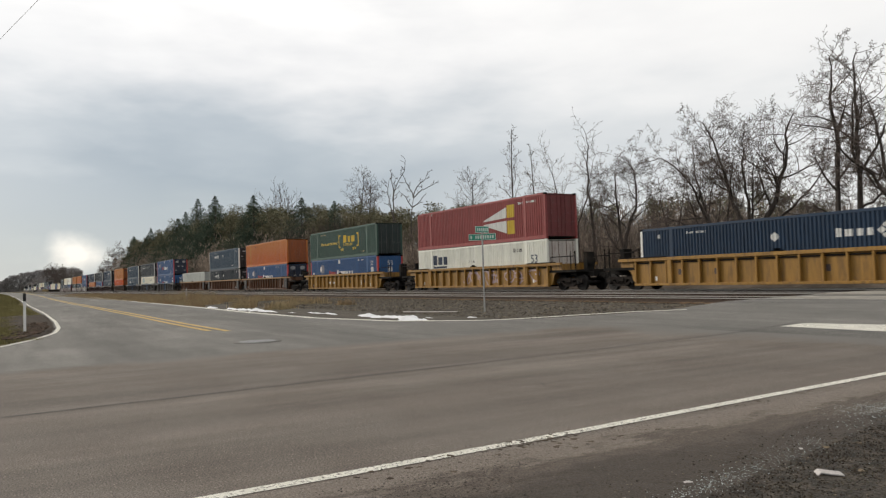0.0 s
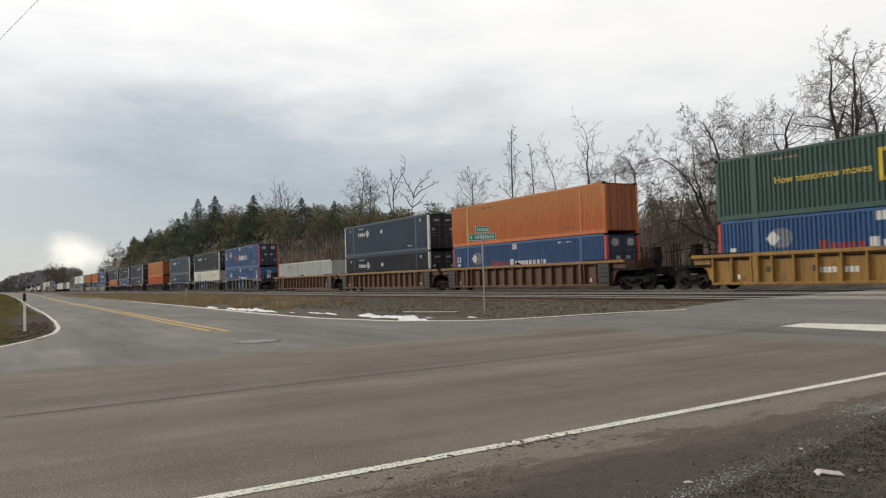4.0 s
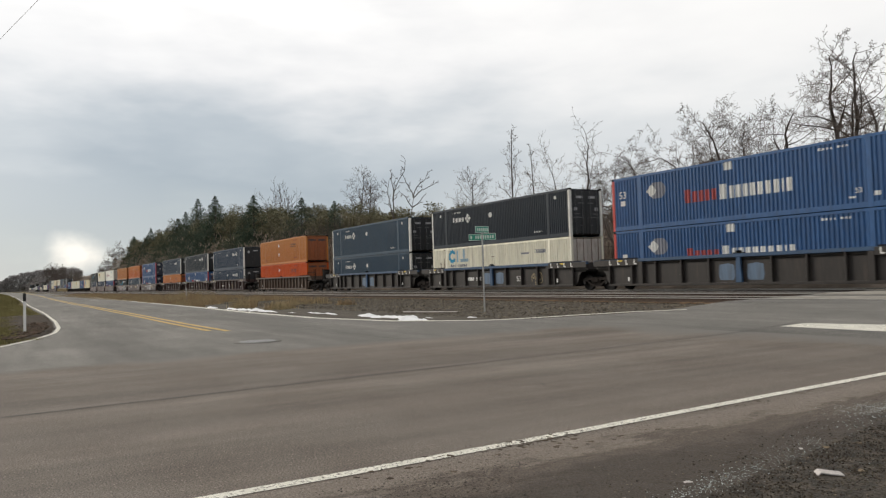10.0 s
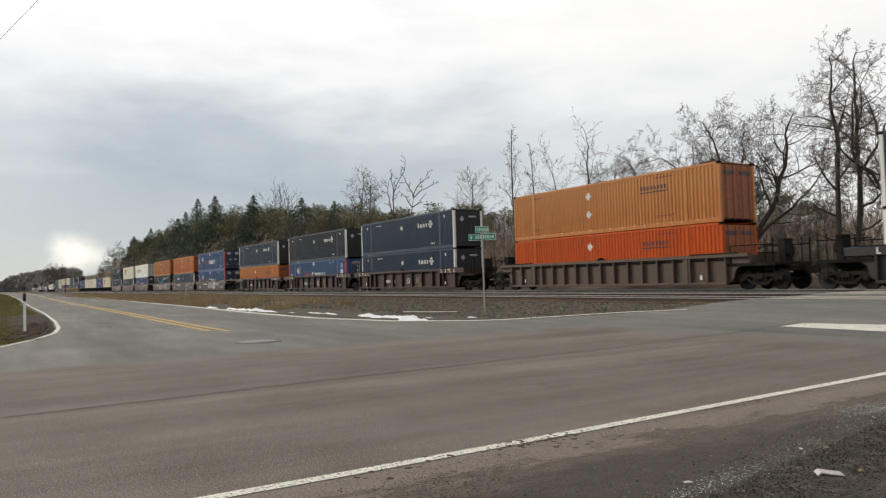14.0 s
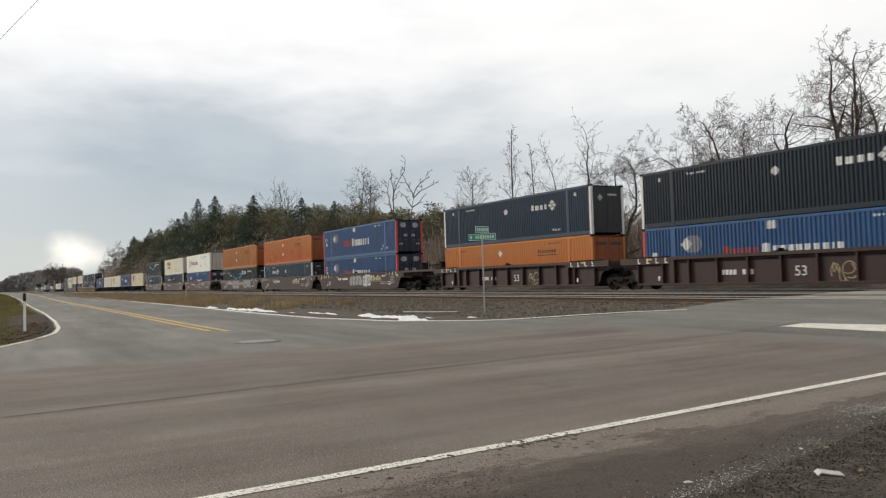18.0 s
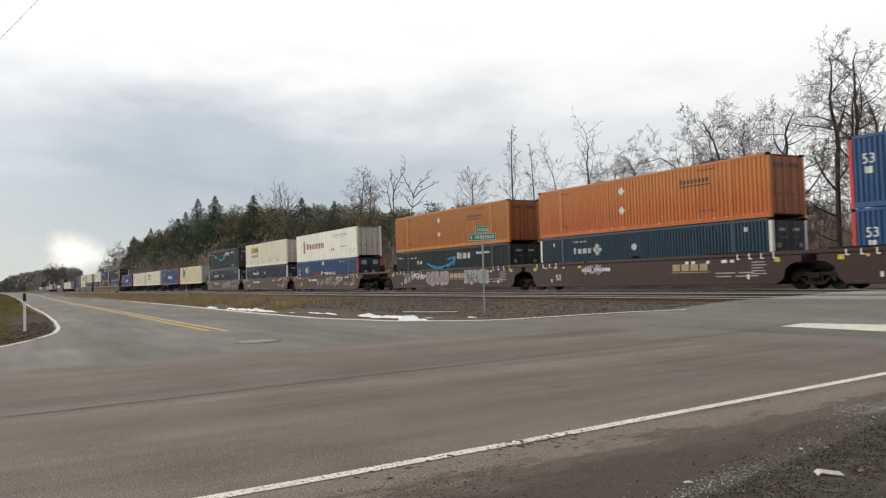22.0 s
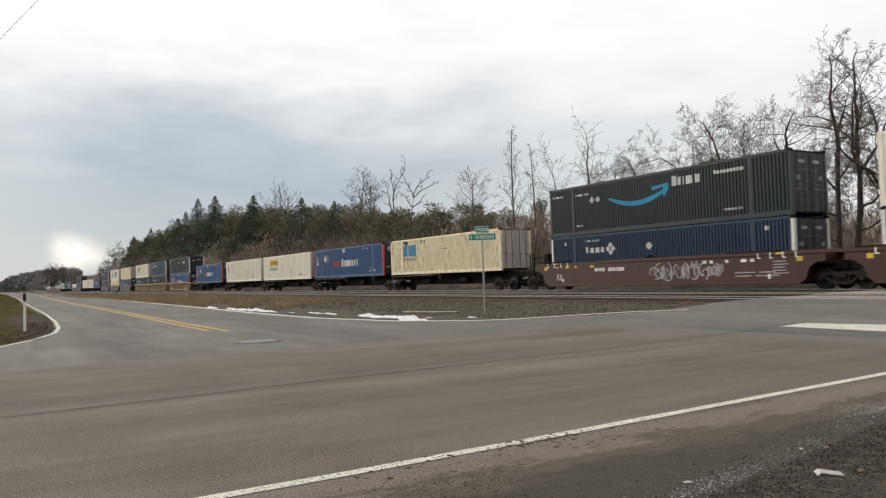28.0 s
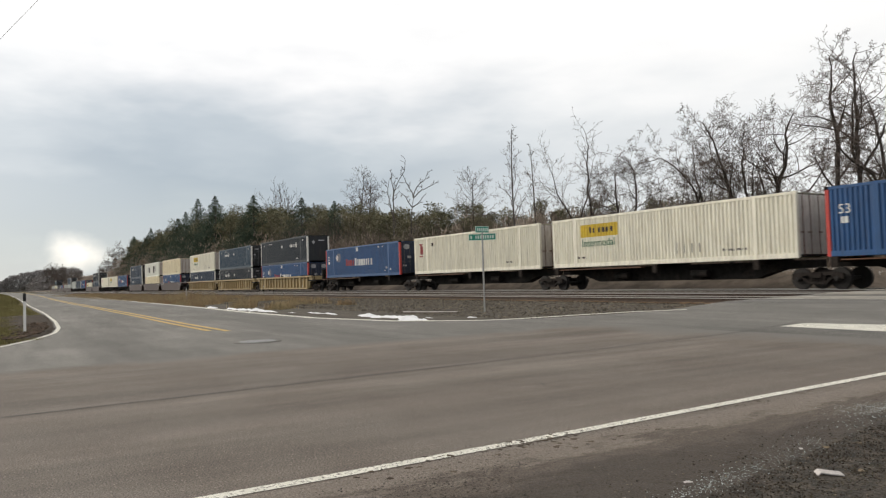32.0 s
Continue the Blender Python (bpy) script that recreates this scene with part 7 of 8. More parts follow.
def conifer(seed, height, width):
    """Spruce: trunk, then whorls of drooping boughs that shorten to a narrow tip."""
    rng = random.Random(seed)
    tree = empty("spruce")
    part("trunk", branch_mesh("trunk", [(Vector((0, 0, -0.3)), Vector((0, 0, height * 0.5)), height * 0.014, height * 0.009), (Vector((0, 0, height * 0.5)), Vector((0, 0, height)), height * 0.009, 0.02)], "bark"), None, tree)
    clumps = []
    z = height * 0.06
    while z < height:
        k = 1 - z / height
        reach = width * (min(1, 1.7 * k) ** 0.95) * rng.uniform(0.78, 1.15) + 0.10
        for i in range(9):
            if rng.random() < 0.10:
                continue
            a = i * 0.7 + z * 2 + rng.uniform(-0.3, 0.3)
            rr = reach * rng.uniform(0.55, 1.2)
            for m in ((0.3, 0.55, 0.78, 1.0) if k > 0.35 else (0.5, 1.0)):
                clumps.append((math.cos(a) * rr * m, math.sin(a) * rr * m, z - 0.22 * rr * m + rng.uniform(-0.35, 0.3) * (0.2 + k), 0.05 + 0.24 * rr, 0.10 + 0.10 * rr, int(10 + 34 * rr * m)))
        z += height * 0.013 + 0.08
    part("crown", blades("crown", clumps, "spruce", rng, 0.21), None, tree, "dark green needle boughs")
    return tree


spruce_a, spruce_b = conifer(31, 21.0, 5.4), conifer(32, 18.0, 5.0)
SPRUCES = [(-207, 48, 24.8), (-189, 48, 23.6), (-197, 50, 22.0), (-222, 48, 22.7), (-237, 49, 22.0), (-254, 49, 20.2), (-283, 49, 22.4), (-314, 48, 21.5), (-300, 50, 19.4), (-166, 50, 19.0), (-157, 48, 20.2), (-131, 49, 16.9), (-118, 50, 14.9)]
for i, (x, y, high) in enumerate(SPRUCES):
    src, own = (spruce_a, 21.0) if i % 2 else (spruce_b, 18.0)
    t = src if i < 2 else copy_thing(src, pose(x, y, 0))
    k, w = high / own, high / own * (1.0, 1.16, 1.30)[i % 3]
    t.matrix_basis = pose(x, y, ground_height(x, y), 0, 0, i * 47) @ Matrix.Diagonal((w, w, k, 1))
    tagged(t, "dark green spruce at the wood's edge", "tree", "spruces behind the railway")

# low spoil bank beyond the far track
def bank_height(x, y):
    u = (y - 34.2) / 7.0
    k = max(0, math.sin(math.pi * min(1, max(0, u)))) ** 0.8 * min(1, max(0, (-17.0 - x) / 4))
    return -0.2 + (1.32 + 0.16 * noise.noise((x * 0.25, 1, 5)) + 0.10 * noise.noise((x * 1.3, y, 5))) * k + 0.04 * noise.noise((x * 3, y * 3, 2))


bank = sheet("spoil_bank", [-900, -500, -300, -200, -150] + [-120 + 0.6 * i for i in range(175)], [34.0 + 0.3 * i for i in range(26)], bank_height, "bank")
tagged(bank, "low brown spoil bank beyond the tracks", "bank", kind="structure")
pebbles_on_bank = [(rng0.uniform(-110, -20), 37.2 + rng0.gauss(0, 0.35)) for rng0 in [random.Random(77)] for _ in range(2600)]

# height of the wood's edge along the line
EDGE = [(-700, 12), (-480, 11), (-400, 11), (-375, 11.5), (-348, 17.5), (-335, 20.5), (-306, 21.6), (-266, 20.2), (-248, 21.2), (-225, 22.4), (-194, 20.0), (-170, 18.8), (-150, 16.0), (-131, 15.0), (-116, 13.4), (-101, 11.8), (-89, 10.4), (-81, 9.7), (-74, 9.3), (-68, 9.0), (-61, 8.8), (-52, 8.8), (-46, 8.0), (-42, 6.8), (-36, 6.0), (-30, 5.2), (-15, 5.0), (60, 6)]


def edge_height(x):
    for (a, h), (b, k) in zip(EDGE, EDGE[1:]):
        if a <= x <= b:
            return h + (k - h) * (x - a) / (b - a)
    return 9


rng = random.Random(5)
green, brown, olive, stems = [], [], [], []
x = -700.0
while x < 40:
    h = edge_height(x)
    far = x < -330
    # pines and evergreen scrub behind
    for row in range(5):
        y = 49 + row * 3.6 + rng.uniform(-1.5, 1.5) + (6 if x > -60 else 0)
        hh = h * rng.uniform(0.80, 1.06) * (1 + 0.02 * row)
        px = x + rng.uniform(-1.2, 1.2)
        g = ground_height(px, y)
        w = 0.15 * hh + 0.7
        stems.append((Vector((px, y, g - 0.2)), Vector((px + rng.uniform(-0.4, 0.4), y, g + hh * 0.85)), 0.005 * hh + 0.03, 0.02))
        kind = rng.random()
        if -345 < x < -41 and kind < (0.80 if x < -80 else 0.5 if x < -70 or row > 1 else 0.0):
            pick = green if kind < 0.4 else olive
            for k in range(11):
                u = rng.random()
                a = rng.uniform(0, 6.283)
                off = w * (1.05 - 0.75 * u) * rng.uniform(0.2, 0.9)
                pick.append((px + off * math.cos(a), y + off * math.sin(a), g + hh * (0.34 + 0.62 * u), w * 0.42, hh * 0.045 + 0.25, 110))
        elif not far:
            for k in range(5):
                brown.append((px + rng.uniform(-0.8, 0.8), y, g + hh * (0.15 + 0.70 * k / 5), w * 0.9, hh * 0.12 + 0.4, 46 if x < -70 else 90 if x < -46 else 50))
        else:
            for k in range(4):
                brown.append((px, y, g + hh * (0.15 + 0.70 * k / 4), w * 1.2, hh * 0.14, 70))
    # bare undergrowth and small leafless trees in front
    for row in range(3):
        y = 42.5 + row * 2.2 + rng.uniform(-0.8, 0.8) + (5 if x > -60 else 0)
        px = x + rng.uniform(-1, 1)
        hh = h * (0.46 + 0.12 * row) * rng.uniform(0.7, 1.25)
        g = ground_height(px, y)
        stems.append((Vector((px, y, g - 0.2)), Vector((px + rng.uniform(-0.4, 0.4), y, g + hh * 0.8)), 0.06, 0.015))
        for k in range(5):
            brown.append((px + rng.uniform(-0.6, 0.6), y, g + hh * (0.12 + 0.70 * k / 5), 0.14 * hh + 0.7, hh * 0.12 + 0.3, 70))
    x += 1.5 + 0.009 * max(0, -x - 40)
wood = new("woodland", blades("woodland", green, "needles", rng, 0.34))
tagged(wood, "dense dark green pine woodland behind the railway", "woodland", kind="stuff")
scrub = new("winter_scrub", sprays("winter_scrub", brown, "twig_brown", rng, 1.0, 0.045))
tagged(scrub, "brown leafless scrub and undergrowth behind the railway", "scrub", kind="stuff")
scrub2 = new("olive_pines", blades("olive_pines", olive, "leaf_olive", rng, 0.34))
tagged(scrub2, "olive green pines and evergreen scrub behind the railway", "woodland", kind="stuff")
poles = new("woodland_stems", branch_mesh("woodland_stems", stems, "bark"))
tagged(poles, "thin trunks of the woodland", "woodland", kind="stuff")
# far woods and a low ridge where the line vanishes
distant = []
x = -2600.0
while x < -690:
    for row in range(2):
        y = 42 + 0.02 * (-x - 690) + row * 14 + rng.uniform(-6, 6)
        h = rng.uniform(11, 17) * (1 - 0.00026 * (-x - 690))
        for k in range(3):
            distant.append((x + rng.uniform(-4, 4), y, h * (0.2 + 0.3 * k), 0.22 * h + 2.5, 0.2 * h, 24))
    x += 7
for i in range(170):
    y = -330 + i * 3.0
    h = rng.uniform(8, 11) + 4 * noise.noise((y * 0.02, 3, 1)) + 0.02 * max(0, y)
    for k in range(4):
        distant.append((-2450 + rng.uniform(-30, 30), y, h * (0.08 + 0.26 * k), 0.4 * h, 0.2 * h, 60))
ridge = []
RISE = [(6, 13), (12.4, 16.5), (16.6, 18.3), (27.7, 25.5), (40, 30), (53, 32.5), (64, 34), (77, 36.5), (110, 40), (140, 38)]
y = 6.0
while y < 138:
    for (a, h), (b, k) in zip(RISE, RISE[1:]):
        if a <= y <= b:
            high = h + (k - h) * (y - a) / (b - a)
    high *= rng.uniform(0.90, 1.06)
    for k in range(16):
        ridge.append((-1500 + rng.uniform(-25, 25), y + rng.uniform(-2, 2), high * (rng.random() ** 0.8 if k else 0.94), 2.6, 2.0, 40))
    y += 1.6
tagged(new("wooded_ridge", blades("wooded_ridge", ridge, "ridge_haze_wood", rng, 1.1)), "wooded rise at the end of the road, haze painted into its grey", "woodland", kind="stuff")
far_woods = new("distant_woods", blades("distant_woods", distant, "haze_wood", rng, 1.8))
tagged(far_woods, "distant woods along the horizon, their grey lifted to paint haze", "woodland", kind="stuff")
# upright thin shoots of the thicket nearest the line
shoots = []
for i in range(2600):
    px = -130 + 125 * rng.random()
    y = 42 + rng.random() * 9
    h = edge_height(px) * rng.uniform(0.4, 1.0)
    g = ground_height(px, y)
    p = Vector((px, y, g - 0.1))
    d = Vector((rng.gauss(0, 0.16), rng.gauss(0, 0.1), 1))
    q = p + d * h * 0.55
    e = q + (d + Vector((rng.gauss(0, 0.2), rng.gauss(0, 0.2), 0))) * h * 0.45
    shoots += [(p, q, 0.022, 0.014), (q, e, 0.014, 0.006)]
    for k in range(3):
        s = p.lerp(e, rng.uniform(0.35, 0.9))
        shoots.append((s, s + Vector((rng.gauss(0, 0.5), rng.gauss(0, 0.5), rng.uniform(0.3, 1.0))), 0.009, 0.005))
thicket = new("thicket_shoots", branch_mesh("thicket_shoots", shoots, "twig"))
tagged(thicket, "grey-brown upright shoots of the bare thicket", "scrub", kind="stuff")


# ------------------------------------------------ grass, stones, snow
def tufts(name, spots, mat, low, high, label, lean=0.35, wide=0.012):
    v, f = [], []
    for x, y in spots:
        z = max(ground_height(x, y), ballast_height(x, y) if 10.3 < y < 30 else -9)
        for _ in range(5):
            a = rng.uniform(0, 6.283)
            h = rng.uniform(low, high)
            px, py = x + rng.gauss(0, 0.10), y + rng.gauss(0, 0.10)
            w = wide * rng.uniform(0.7, 1.5)
            dx, dy = math.cos(a), math.sin(a)
            l = rng.uniform(0.1, lean) * h
            k = len(v)
            v += [(px - dy * w, py + dx * w, z - 0.02), (px + dy * w, py - dx * w, z - 0.02), (px + dx * l, py + dy * l, z + h)]
            f.append((k, k + 1, k + 2))
    ob = new(name, mesh_of(name, v, f, mat))
    return tagged(ob, label, "grass", kind="stuff")


tufts("verge_grass", [(-22.5 - rng.random() ** 1.5 * 75, -rng.random() ** 1.5 * 13 + 1.0) for _ in range(16000)] + [(rng.uniform(-110, -40), rng.uniform(0.8, 2.2)) for _ in range(2500)], "grass", 0.04, 0.13, "dull green and straw grass of the verge")
tufts("field_grass", [(-95 - 500 * u * u, south_edge(-95 - 500 * u * u) - 0.4 - rng.random() * (6 + 60 * u)) for u in (rng.random() for _ in range(9000))], "grass", 0.15, 0.4, "dull green rough grass of the field", 0.4, 0.06)
tufts("dry_grass", [(x, y) for x, y in ((-36 - rng.random() ** 1.5 * 150, rng.uniform(11.0, 19.0)) for _ in range(15000)) if noise.noise((x * 0.25, y * 0.6, 2)) > (-0.15 if x < -50 else 0.22)], "dry_grass", 0.12, 0.42, "tall straw-coloured dry grass beside the railway", 0.5)
tufts("weeds", [(-66 + rng.gauss(0, 3.5), 14.3 + rng.gauss(0, 0.9)) for _ in range(260)], "dry_grass", 0.5, 1.1, "tall dry weed stalks beside the railway", 0.3, 0.008)


def pebbles(name, spots, mat, lo, hi, label, height, flat=0.7):
    v, f = [], []
    for x, y in spots:
        r = rng.uniform(lo, hi)
        z = height(x, y)
        k = len(v)
        for dx, dy, dz in ((1, 0, 0), (-1, 0, 0), (0, 1, 0), (0, -1, 0), (0, 0, 1), (0, 0, -1)):
            j = rng.uniform(0.6, 1.25) * r
            v.append((x + dx * j + rng.gauss(0, 0.15) * r, y + dy * j + rng.gauss(0, 0.15) * r, z + (dz * j + rng.gauss(0, 0.1) * r) * flat))
        f += [tuple(k + i for i in q) for q in ((0, 2, 4), (2, 1, 4), (1, 3, 4), (3, 0, 4), (2, 0, 5), (1, 2, 5), (3, 1, 5), (0, 3, 5))]
    return tagged(new(name, mesh_of(name, v, f, mat)), label, "stones", kind="stuff")


pebbles("ballast_stones", [(rng.uniform(-75, -16.4), rng.uniform(13.2, 21.6)) for _ in range(26000)], "stone", 0.022, 0.055, "loose crushed ballast stones", ballast_height)
pebbles("bank_gravel", pebbles_on_bank, "stone_pale", 0.03, 0.09, "pale gravel along the crest of the spoil bank", bank_height)
shoulder_z = lambda x, y: max(shoulder_height(x, y), lift(x, y))
pebbles("shoulder_gravel", [(-4.0 + rng.random() ** 0.7 * 5.5, rng.uniform(0.3, 9)) for _ in range(9000)], "stone", 0.002, 0.010, "small gravel scattered on the shoulder", shoulder_z)
pebbles("dirt_crumbs", [(-4.62 + abs(rng.gauss(0, 0.35)) - 0.12, 1.5 + rng.random() * 6 + rng.gauss(0, 0.3)) for _ in range(420)] + [(-4.74 + rng.gauss(0, 0.07), 3.45 + rng.gauss(0, 0.22)) for _ in range(170)] + [(rng.uniform(-9, -5), rng.uniform(1, 9)) for _ in range(30)] + [(-4.05 + rng.gauss(0, 0.22), 2.55 + rng.gauss(0, 0.35)) for _ in range(900)], "dirt", 0.002, 0.011, "dark crumbs of mud beside the edge line", shoulder_z, 0.45)


leaf_z = lambda x, y: 0.055 + 0.03 * noise.noise((x * 0.8, y * 1.5, 6)) + 0.02 * noise.noise((x * 4, y * 4, 6))
litter_spots = []
for _ in range(700):
    x = rng.uniform(-33, -22.6)
    litter_spots.append((x, south_edge(x) - 0.18 - abs(rng.gauss(0, 0.35))))
for _ in range(160):
    litter_spots.append((-27.6 + rng.gauss(0, 0.9), 1.15 + rng.gauss(0, 0.12)))
pebbles("leaf_litter", litter_spots, "litter_brown", 0.02, 0.075, "dark wet leaf litter inside the road corner", leaf_z, 0.4)


def soil_border(y):
    """Where the dark soil begins, east of the stained asphalt."""
    return -3.1 - 0.19 * (y - 3.6)


spots = []
for _ in range(11000):
    y = rng.uniform(2.4, 8.5)
    spots.append((soil_border(y) + 0.12 + abs(rng.gauss(0, 0.75)), y))
for _ in range(500):
    y = rng.uniform(2.0, 8.0)
    spots.append((soil_border(y) - 0.15 + rng.gauss(0, 0.2), y))
pebbles("soil_clods", spots, "clod", 0.002, 0.010, "dark soil clods on the shoulder", shoulder_z, 0.6)
smears = [(-4.74 + rng.gauss(0, 0.06), 3.55 + rng.gauss(0, 0.30)) for _ in range(60)] + [(-4.5 + rng.gauss(0, 0.12), 3.2 + rng.gauss(0, 0.8)) for _ in range(40)] + [(-4.72 + rng.gauss(0, 0.05), rng.uniform(2, 9)) for _ in range(30)]
pebbles("mud_smears", smears, "mud", 0.008, 0.038, "flat smears of dried mud on the edge line", shoulder_z, 0.10)
# short moss and dead stalks in the dark soil
v, f = [], []
for _ in range(2600):
    y = rng.uniform(3.4, 8.5)
    x = soil_border(y) + 0.55 + abs(rng.gauss(0, 0.5))
    z = shoulder_z(x, y)
    a = rng.uniform(0, 6.283)
    h = rng.uniform(0.004, 0.018)
    w = rng.uniform(0.001, 0.0025)
    k = len(v)
    v += [(x - w * math.sin(a), y + w * math.cos(a), z - 0.003), (x + w * math.sin(a), y - w * math.cos(a), z - 0.003), (x + h * 1.2 * math.cos(a), y + h * 1.2 * math.sin(a), z + h)]
    f.append((k, k + 1, k + 2))
tagged(new("shoulder_moss", mesh_of("shoulder_moss", v, f, "moss")), "short dull moss and dead stalks on the shoulder", "moss", kind="stuff")


def snow_patch(x0, x1, y, wide, high, seed):
    """A ragged strip of melting snow."""
    r = random.Random(seed)
    n, m = max(8, int((x1 - x0) / 0.10)), 7
    v, f = [], []
    for i in range(n + 1):
        u = i / n
        x = x0 + (x1 - x0) * u
        env = min(1, 6 * u, 6 * (1 - u)) * (0.40 + abs(noise.noise((x * 0.9, seed, 0))) + 0.30 * noise.noise((x * 4, seed, 3)) + 0.2 * noise.noise((x * 11, seed, 5)))
        env = max(0.02, env)
        cy = y + 0.25 * noise.noise((x * 0.5, seed, 8))
        for j in range(m):
            w = j / (m - 1) * 2 - 1
            yy = cy + w * wide * env * (1 + 0.35 * noise.noise((x * 6, w * 2, seed)))
            z = ground_height(x, yy)
            z = max(z, ballast_height(x, yy))
            v.append((x, yy, z - 0.015 + (1 - w * w) * high * env * (0.8 + 0.5 * noise.noise((x * 3, yy * 6, seed)))))
    for i in range(n):
        for j in range(m - 1):
            a = i * m + j
            f.append((a, a + m, a + m + 1, a + 1))
    ob = new("snow_patch", mesh_of("snow_patch", v, f, "snow", True))
    return tagged(ob, "ragged strip of melting old snow on the verge", "snow", "snow patches")


snow_patch(-26.1, -20.2, 11.75, 0.42, 0.20, 1)
snow_patch(-20.35, -19.75, 13.1, 0.20, 0.10, 2)
snow_patch(-41.6, -32.8, 11.05, 0.34, 0.15, 3)
snow_patch(-32.3, -31.2, 11.3, 0.20, 0.09, 4)
snow_patch(-30.6, -27.1, 11.65, 0.24, 0.11, 5)
snow_patch(-45.5, -43.3, 10.95, 0.25, 0.10, 6)
snow_patch(-22.0, -21.3, 12.5, 0.10, 0.05, 7)

# ------------------------------------------------ street sign, posts, cable, small things
SX, SY = -22.4, 15.2
sign = empty("street_sign", SX, SY, 0.0)
tagged(sign, "green street name sign on a thin galvanised pole", "street sign")
part("pole", Shape().tube((0, 0, -0.1), (0, 0, 2.86), 0.032, 0.032, 8), "galv", sign)


def blade(z, w, h, rz, label):
    b = part("sign_blade", Shape().box(-w / 2, w / 2, -0.006, 0.006, 0, h, 0.0), "sign_green", sign, label)
    b.matrix_basis = pose(0, 0, z, 0, 0, rz)
    rim = Shape()
    for y0, y1 in ((-0.0085, -0.006), (0.006, 0.0085)):
        rim.box(-w / 2, w / 2, y0, y1, 0, 0.016).box(-w / 2, w / 2, y0, y1, h - 0.016, h).box(-w / 2, -w / 2 + 0.016, y0, y1, 0.016, h - 0.016).box(w / 2 - 0.016, w / 2, y0, y1, 0.016, h - 0.016)
    part("rim", rim, "sign_white", b, "pale rim")
    s = Shape()
    x = -w / 2 + 0.07
    k = 0
    while x < w / 2 - 0.10:
        ww = (0.055, 0.07, 0.05, 0.065)[k % 4]
        if k not in (1, ) or w < 0.7:
            s.box(x, x + ww, -0.0085, -0.006, h * 0.24, h * 0.76)
        x += ww + 0.03
        k += 1
    part("lettering_bars", s, "sign_white", b, "pale letter-sized bars")


blade(2.60, 1.02, 0.235, 40, "long green name blade")
blade(2.87, 0.62, 0.235, 95, "short green name blade")
part("bracket", Shape().box(-0.03, 0.03, -0.03, 0.03, 2.835, 2.88, 0.005), "galv", sign)

post = empty("delineator_post", -26.35, 0.86, 0.0)
tagged(post, "white plastic roadside marker post with a black top", "marker post")
part("shaft", Shape().box(-0.038, 0.038, -0.038, 0.038, -0.1, 0.98, 0.01), "plastic_white", post)
part("cap", Shape().box(-0.043, 0.043, -0.043, 0.043, 0.98, 1.22, 0.012), "black", post, "black top section")

mark_post = empty("marker_post", -63.6, 13.7, ballast_height(-63.6, 13.7))
tagged(mark_post, "thin leaning pale marker post beside the railway", "marker post")
part("shaft", Shape().box(-0.05, 0.05, -0.03, 0.03, -0.1, 1.12, 0.01), "galv", mark_post)
mark_post.rotation_euler.y = radians(-5)

manhole = empty("manhole_cover", -16.6, 5.1, 0.002)
tagged(manhole, "round iron manhole cover set in the asphalt", "manhole cover")
part("ring", Shape().tube((0, 0, -0.05), (0, 0, 0.004), 0.52, 0.52, 28), "asphalt", manhole)
lid = Shape().tube((0, 0, -0.04), (0, 0, 0.008), 0.40, 0.40, 28)
for i in range(-3, 4):
    lid.box(-0.3, 0.3, i * 0.1 - 0.02, i * 0.1 + 0.02, 0.008, 0.013)
part("lid", lid, "iron", manhole)

# overhead cable: slack span that passes over the side road
a, b = Vector((-60, -9.1, 6.3)), Vector((14, 8.1, 8.35))
cable = Shape()
pts = [a.lerp(b, i / 24) - Vector((0, 0, 0.25 * 4 * (i / 24) * (1 - i / 24))) for i in range(25)]
for p, q in zip(pts, pts[1:]):
    cable.tube(p, q, 0.005, 0.005, 6, False)
tagged(new("overhead_cable", cable.mesh("overhead_cable", "cable")), "thin grey overhead cable", "cable")

bar = new("timber_plank", Shape().box(-1.3, 1.3, -0.04, 0.04, 0, 0.035, 0.008).mesh("timber_plank", "litter"))
bar.matrix_basis = pose(-24.4, 14.1, ballast_height(-24.4, 14.1) + 0.02, 0, 0, 23)
tagged(bar, "pale weathered plank lying on the verge", "plank")

s = Shape().prism([(-0.17, 0.0), (-0.12, 0.02), (0.02, 0.012), (0.19, 0.004), (0.19, -0.004), (0.02, 0.004), (-0.12, 0.012), (-0.17, -0.006)], -0.07, 0.06)
ob = new("crushed_carton", s.mesh("crushed_carton", "litter"))
ob.matrix_basis = pose(-2.82, 4.45, shoulder_z(-2.82, 4.45) + 0.004, 0, 0, 48) @ Matrix.Diagonal((0.42, 0.72, 0.9, 1))
tagged(ob, "flattened pale carton lying on the dirt", "litter")
for i, (x, y, r) in enumerate([(-3.16, 3.05, 0.045), (-3.20, 3.62, 0.028), (-3.3, 4.9, 0.022)]):
    s = Shape().prism([(-r, 0), (-0.2 * r, 0.25 * r), (r, 0.1 * r), (0.7 * r, -0.05 * r)], -r * 0.5, r * 0.4)
    ob = new("paper_scrap", s.mesh("paper_scrap", "litter"))
    ob.matrix_basis = pose(x, y, shoulder_z(x, y) + 0.008, 0, 0, 70 * i)
    tagged(ob, "small pale paper scrap on the dirt", "litter", "scraps on the shoulder")
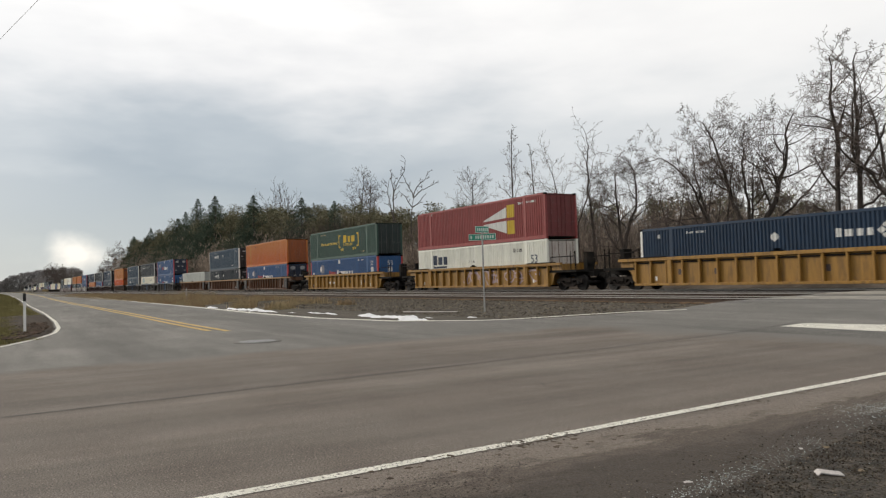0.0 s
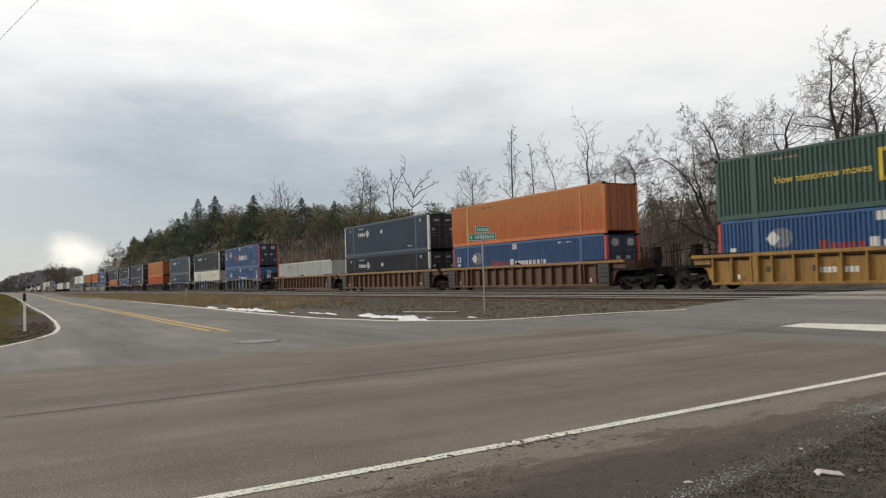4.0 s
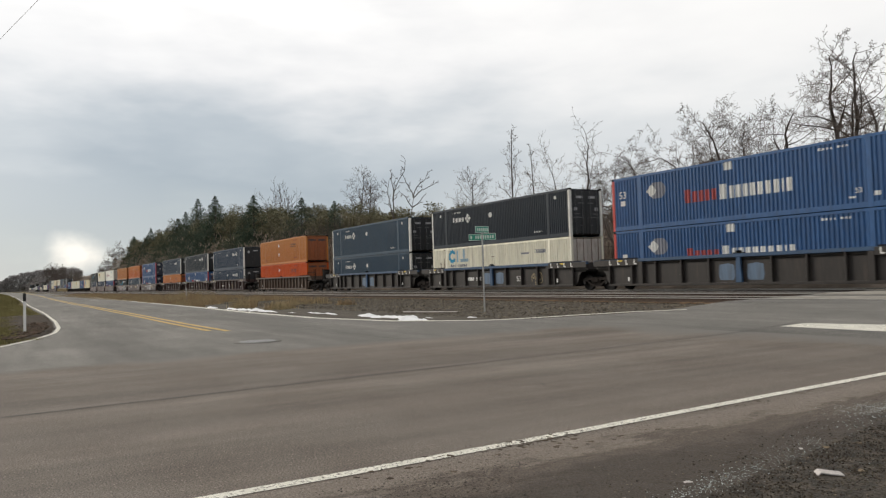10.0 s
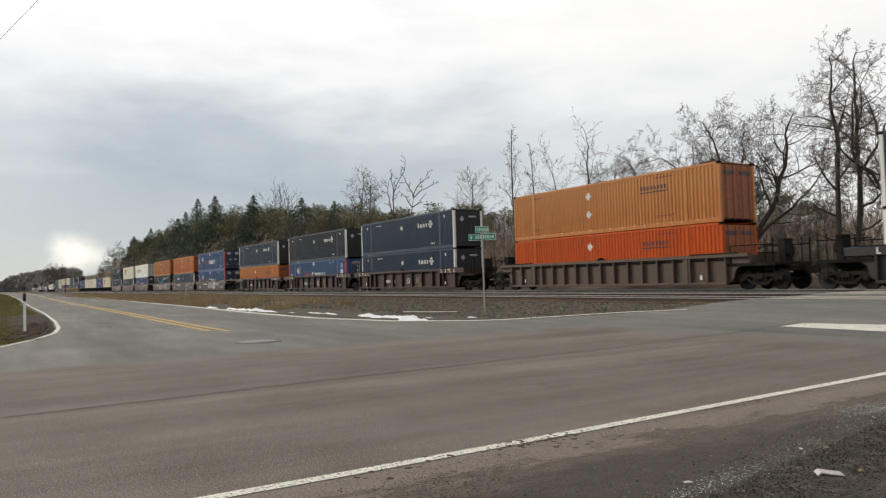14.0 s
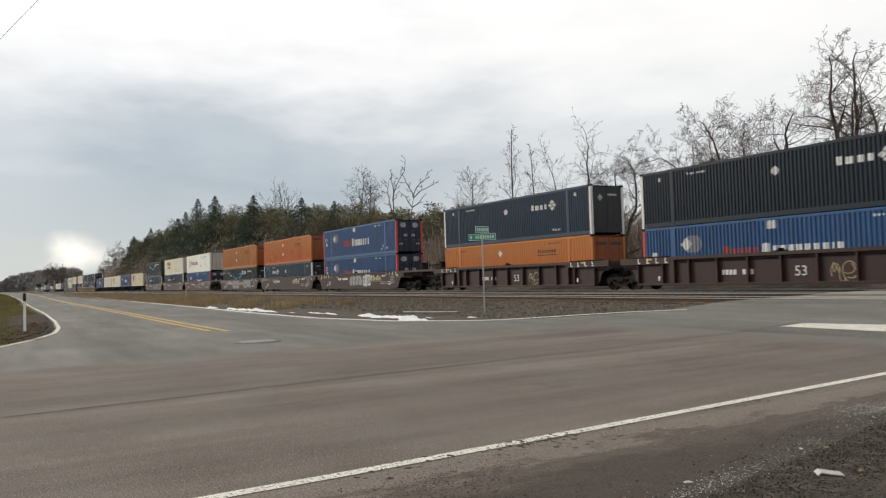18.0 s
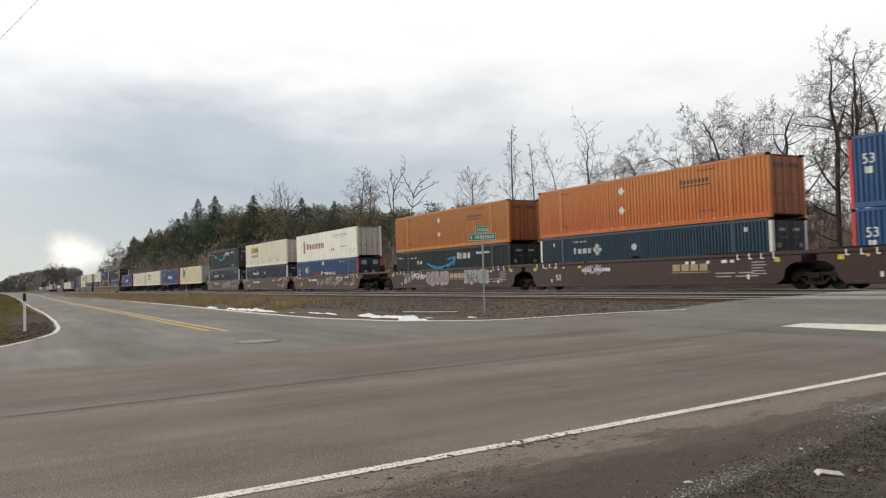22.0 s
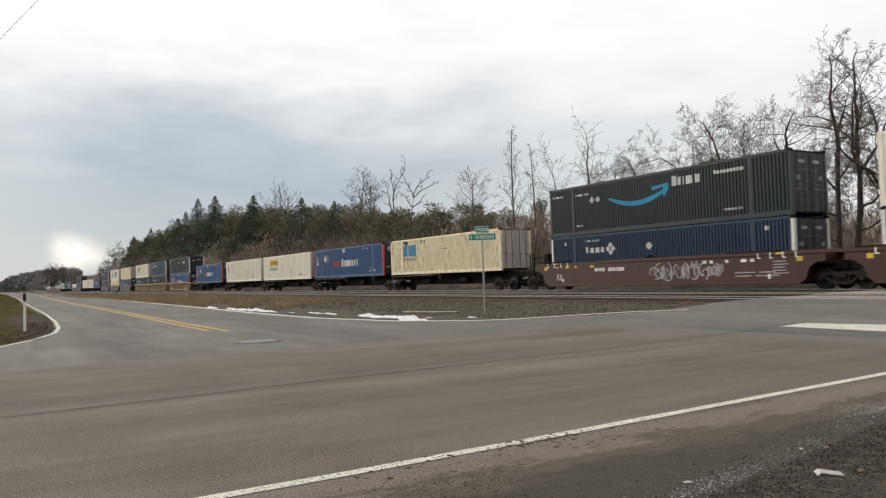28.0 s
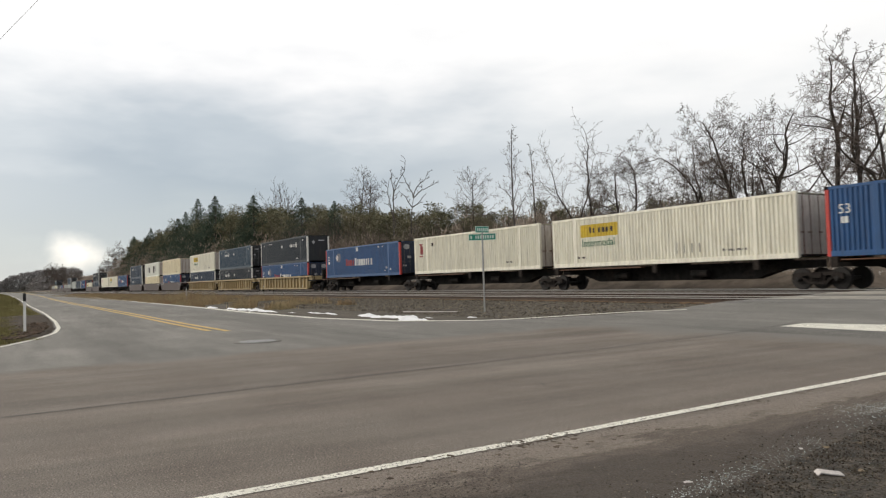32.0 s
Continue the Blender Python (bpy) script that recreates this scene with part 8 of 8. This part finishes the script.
for i, (x, y, r) in enumerate([(-3.22, 5.08, 0.032), (-3.16, 5.38, 0.028), (-2.73, 4.66, 0.034)]):
    q = Shape().add([(r * math.cos(a) * (1.0 if k % 2 else 0.72), 0.55 * r * math.sin(a), 0.16 * r * math.cos(2 * a) + dz) for dz in (0.0, 0.003) for k, a in enumerate([0.7854 * n for n in range(8)])], [tuple(range(8)), tuple(range(15, 7, -1))] + [(k, (k + 1) % 8, 8 + (k + 1) % 8, 8 + k) for k in range(8)])
    ob = new("dead_leaf", q.mesh("dead_leaf", "dead_leaf"))
    ob.matrix_basis = pose(x, y, shoulder_z(x, y) + 0.2 * r, 0, 0, 67 * i)
    tagged(ob, "curled tan dead leaf on the wet dirt", "leaf", "leaves on the shoulder")
glass, splinters = [], []
for _ in range(950):
    y = 2.75 + 2.6 * rng.random() ** 0.8
    glass.append((soil_border(y) + 0.02 + rng.gauss(0, 0.075), y))
for _ in range(260):
    y = 3.7 + rng.gauss(0, 0.35)
    splinters.append((soil_border(y) + 0.02 + rng.gauss(0, 0.07), y))
for _ in range(750):
    splinters.append((-3.82 + rng.gauss(0, 0.13), 6.75 + rng.gauss(0, 0.28)))
for _ in range(70):
    splinters.append((-3.55 + rng.gauss(0, 0.10), 6.1 + rng.gauss(0, 0.35)))
for _ in range(250):
    glass.append((-2.95 + rng.gauss(0, 0.2), 4.5 + rng.gauss(0, 0.5)))
pebbles("broken_glass", glass, "glassbit", 0.0008, 0.0038, "glittering scatter of broken glass on the shoulder", shoulder_z, 0.5)
pebbles("glass_splinters", splinters, "glassbit", 0.002, 0.008, "larger pale splinters of broken glass on the dirt", shoulder_z, 0.35)


# ------------------------------------------------ what moves
def travel(t):
    """Metres that the train has gone since 16 s."""
    u = t - 16
    return 13.857 * u + 0.01884 * u * u


def motions():
    for ob in MOVING:
        base = ob.matrix_basis.copy()
        walk(ob, [(t, Matrix.Translation((travel(t), 0, 0)) @ base) for t in range(0, 33, 2)])
    for w, dx in SPIN:
        walk(w, [(k / 30, pose(dx, 0, WHEEL_R) @ Matrix.Rotation(travel(k / 30) / WHEEL_R, 4, "Y")) for k in range(961)])


motions()
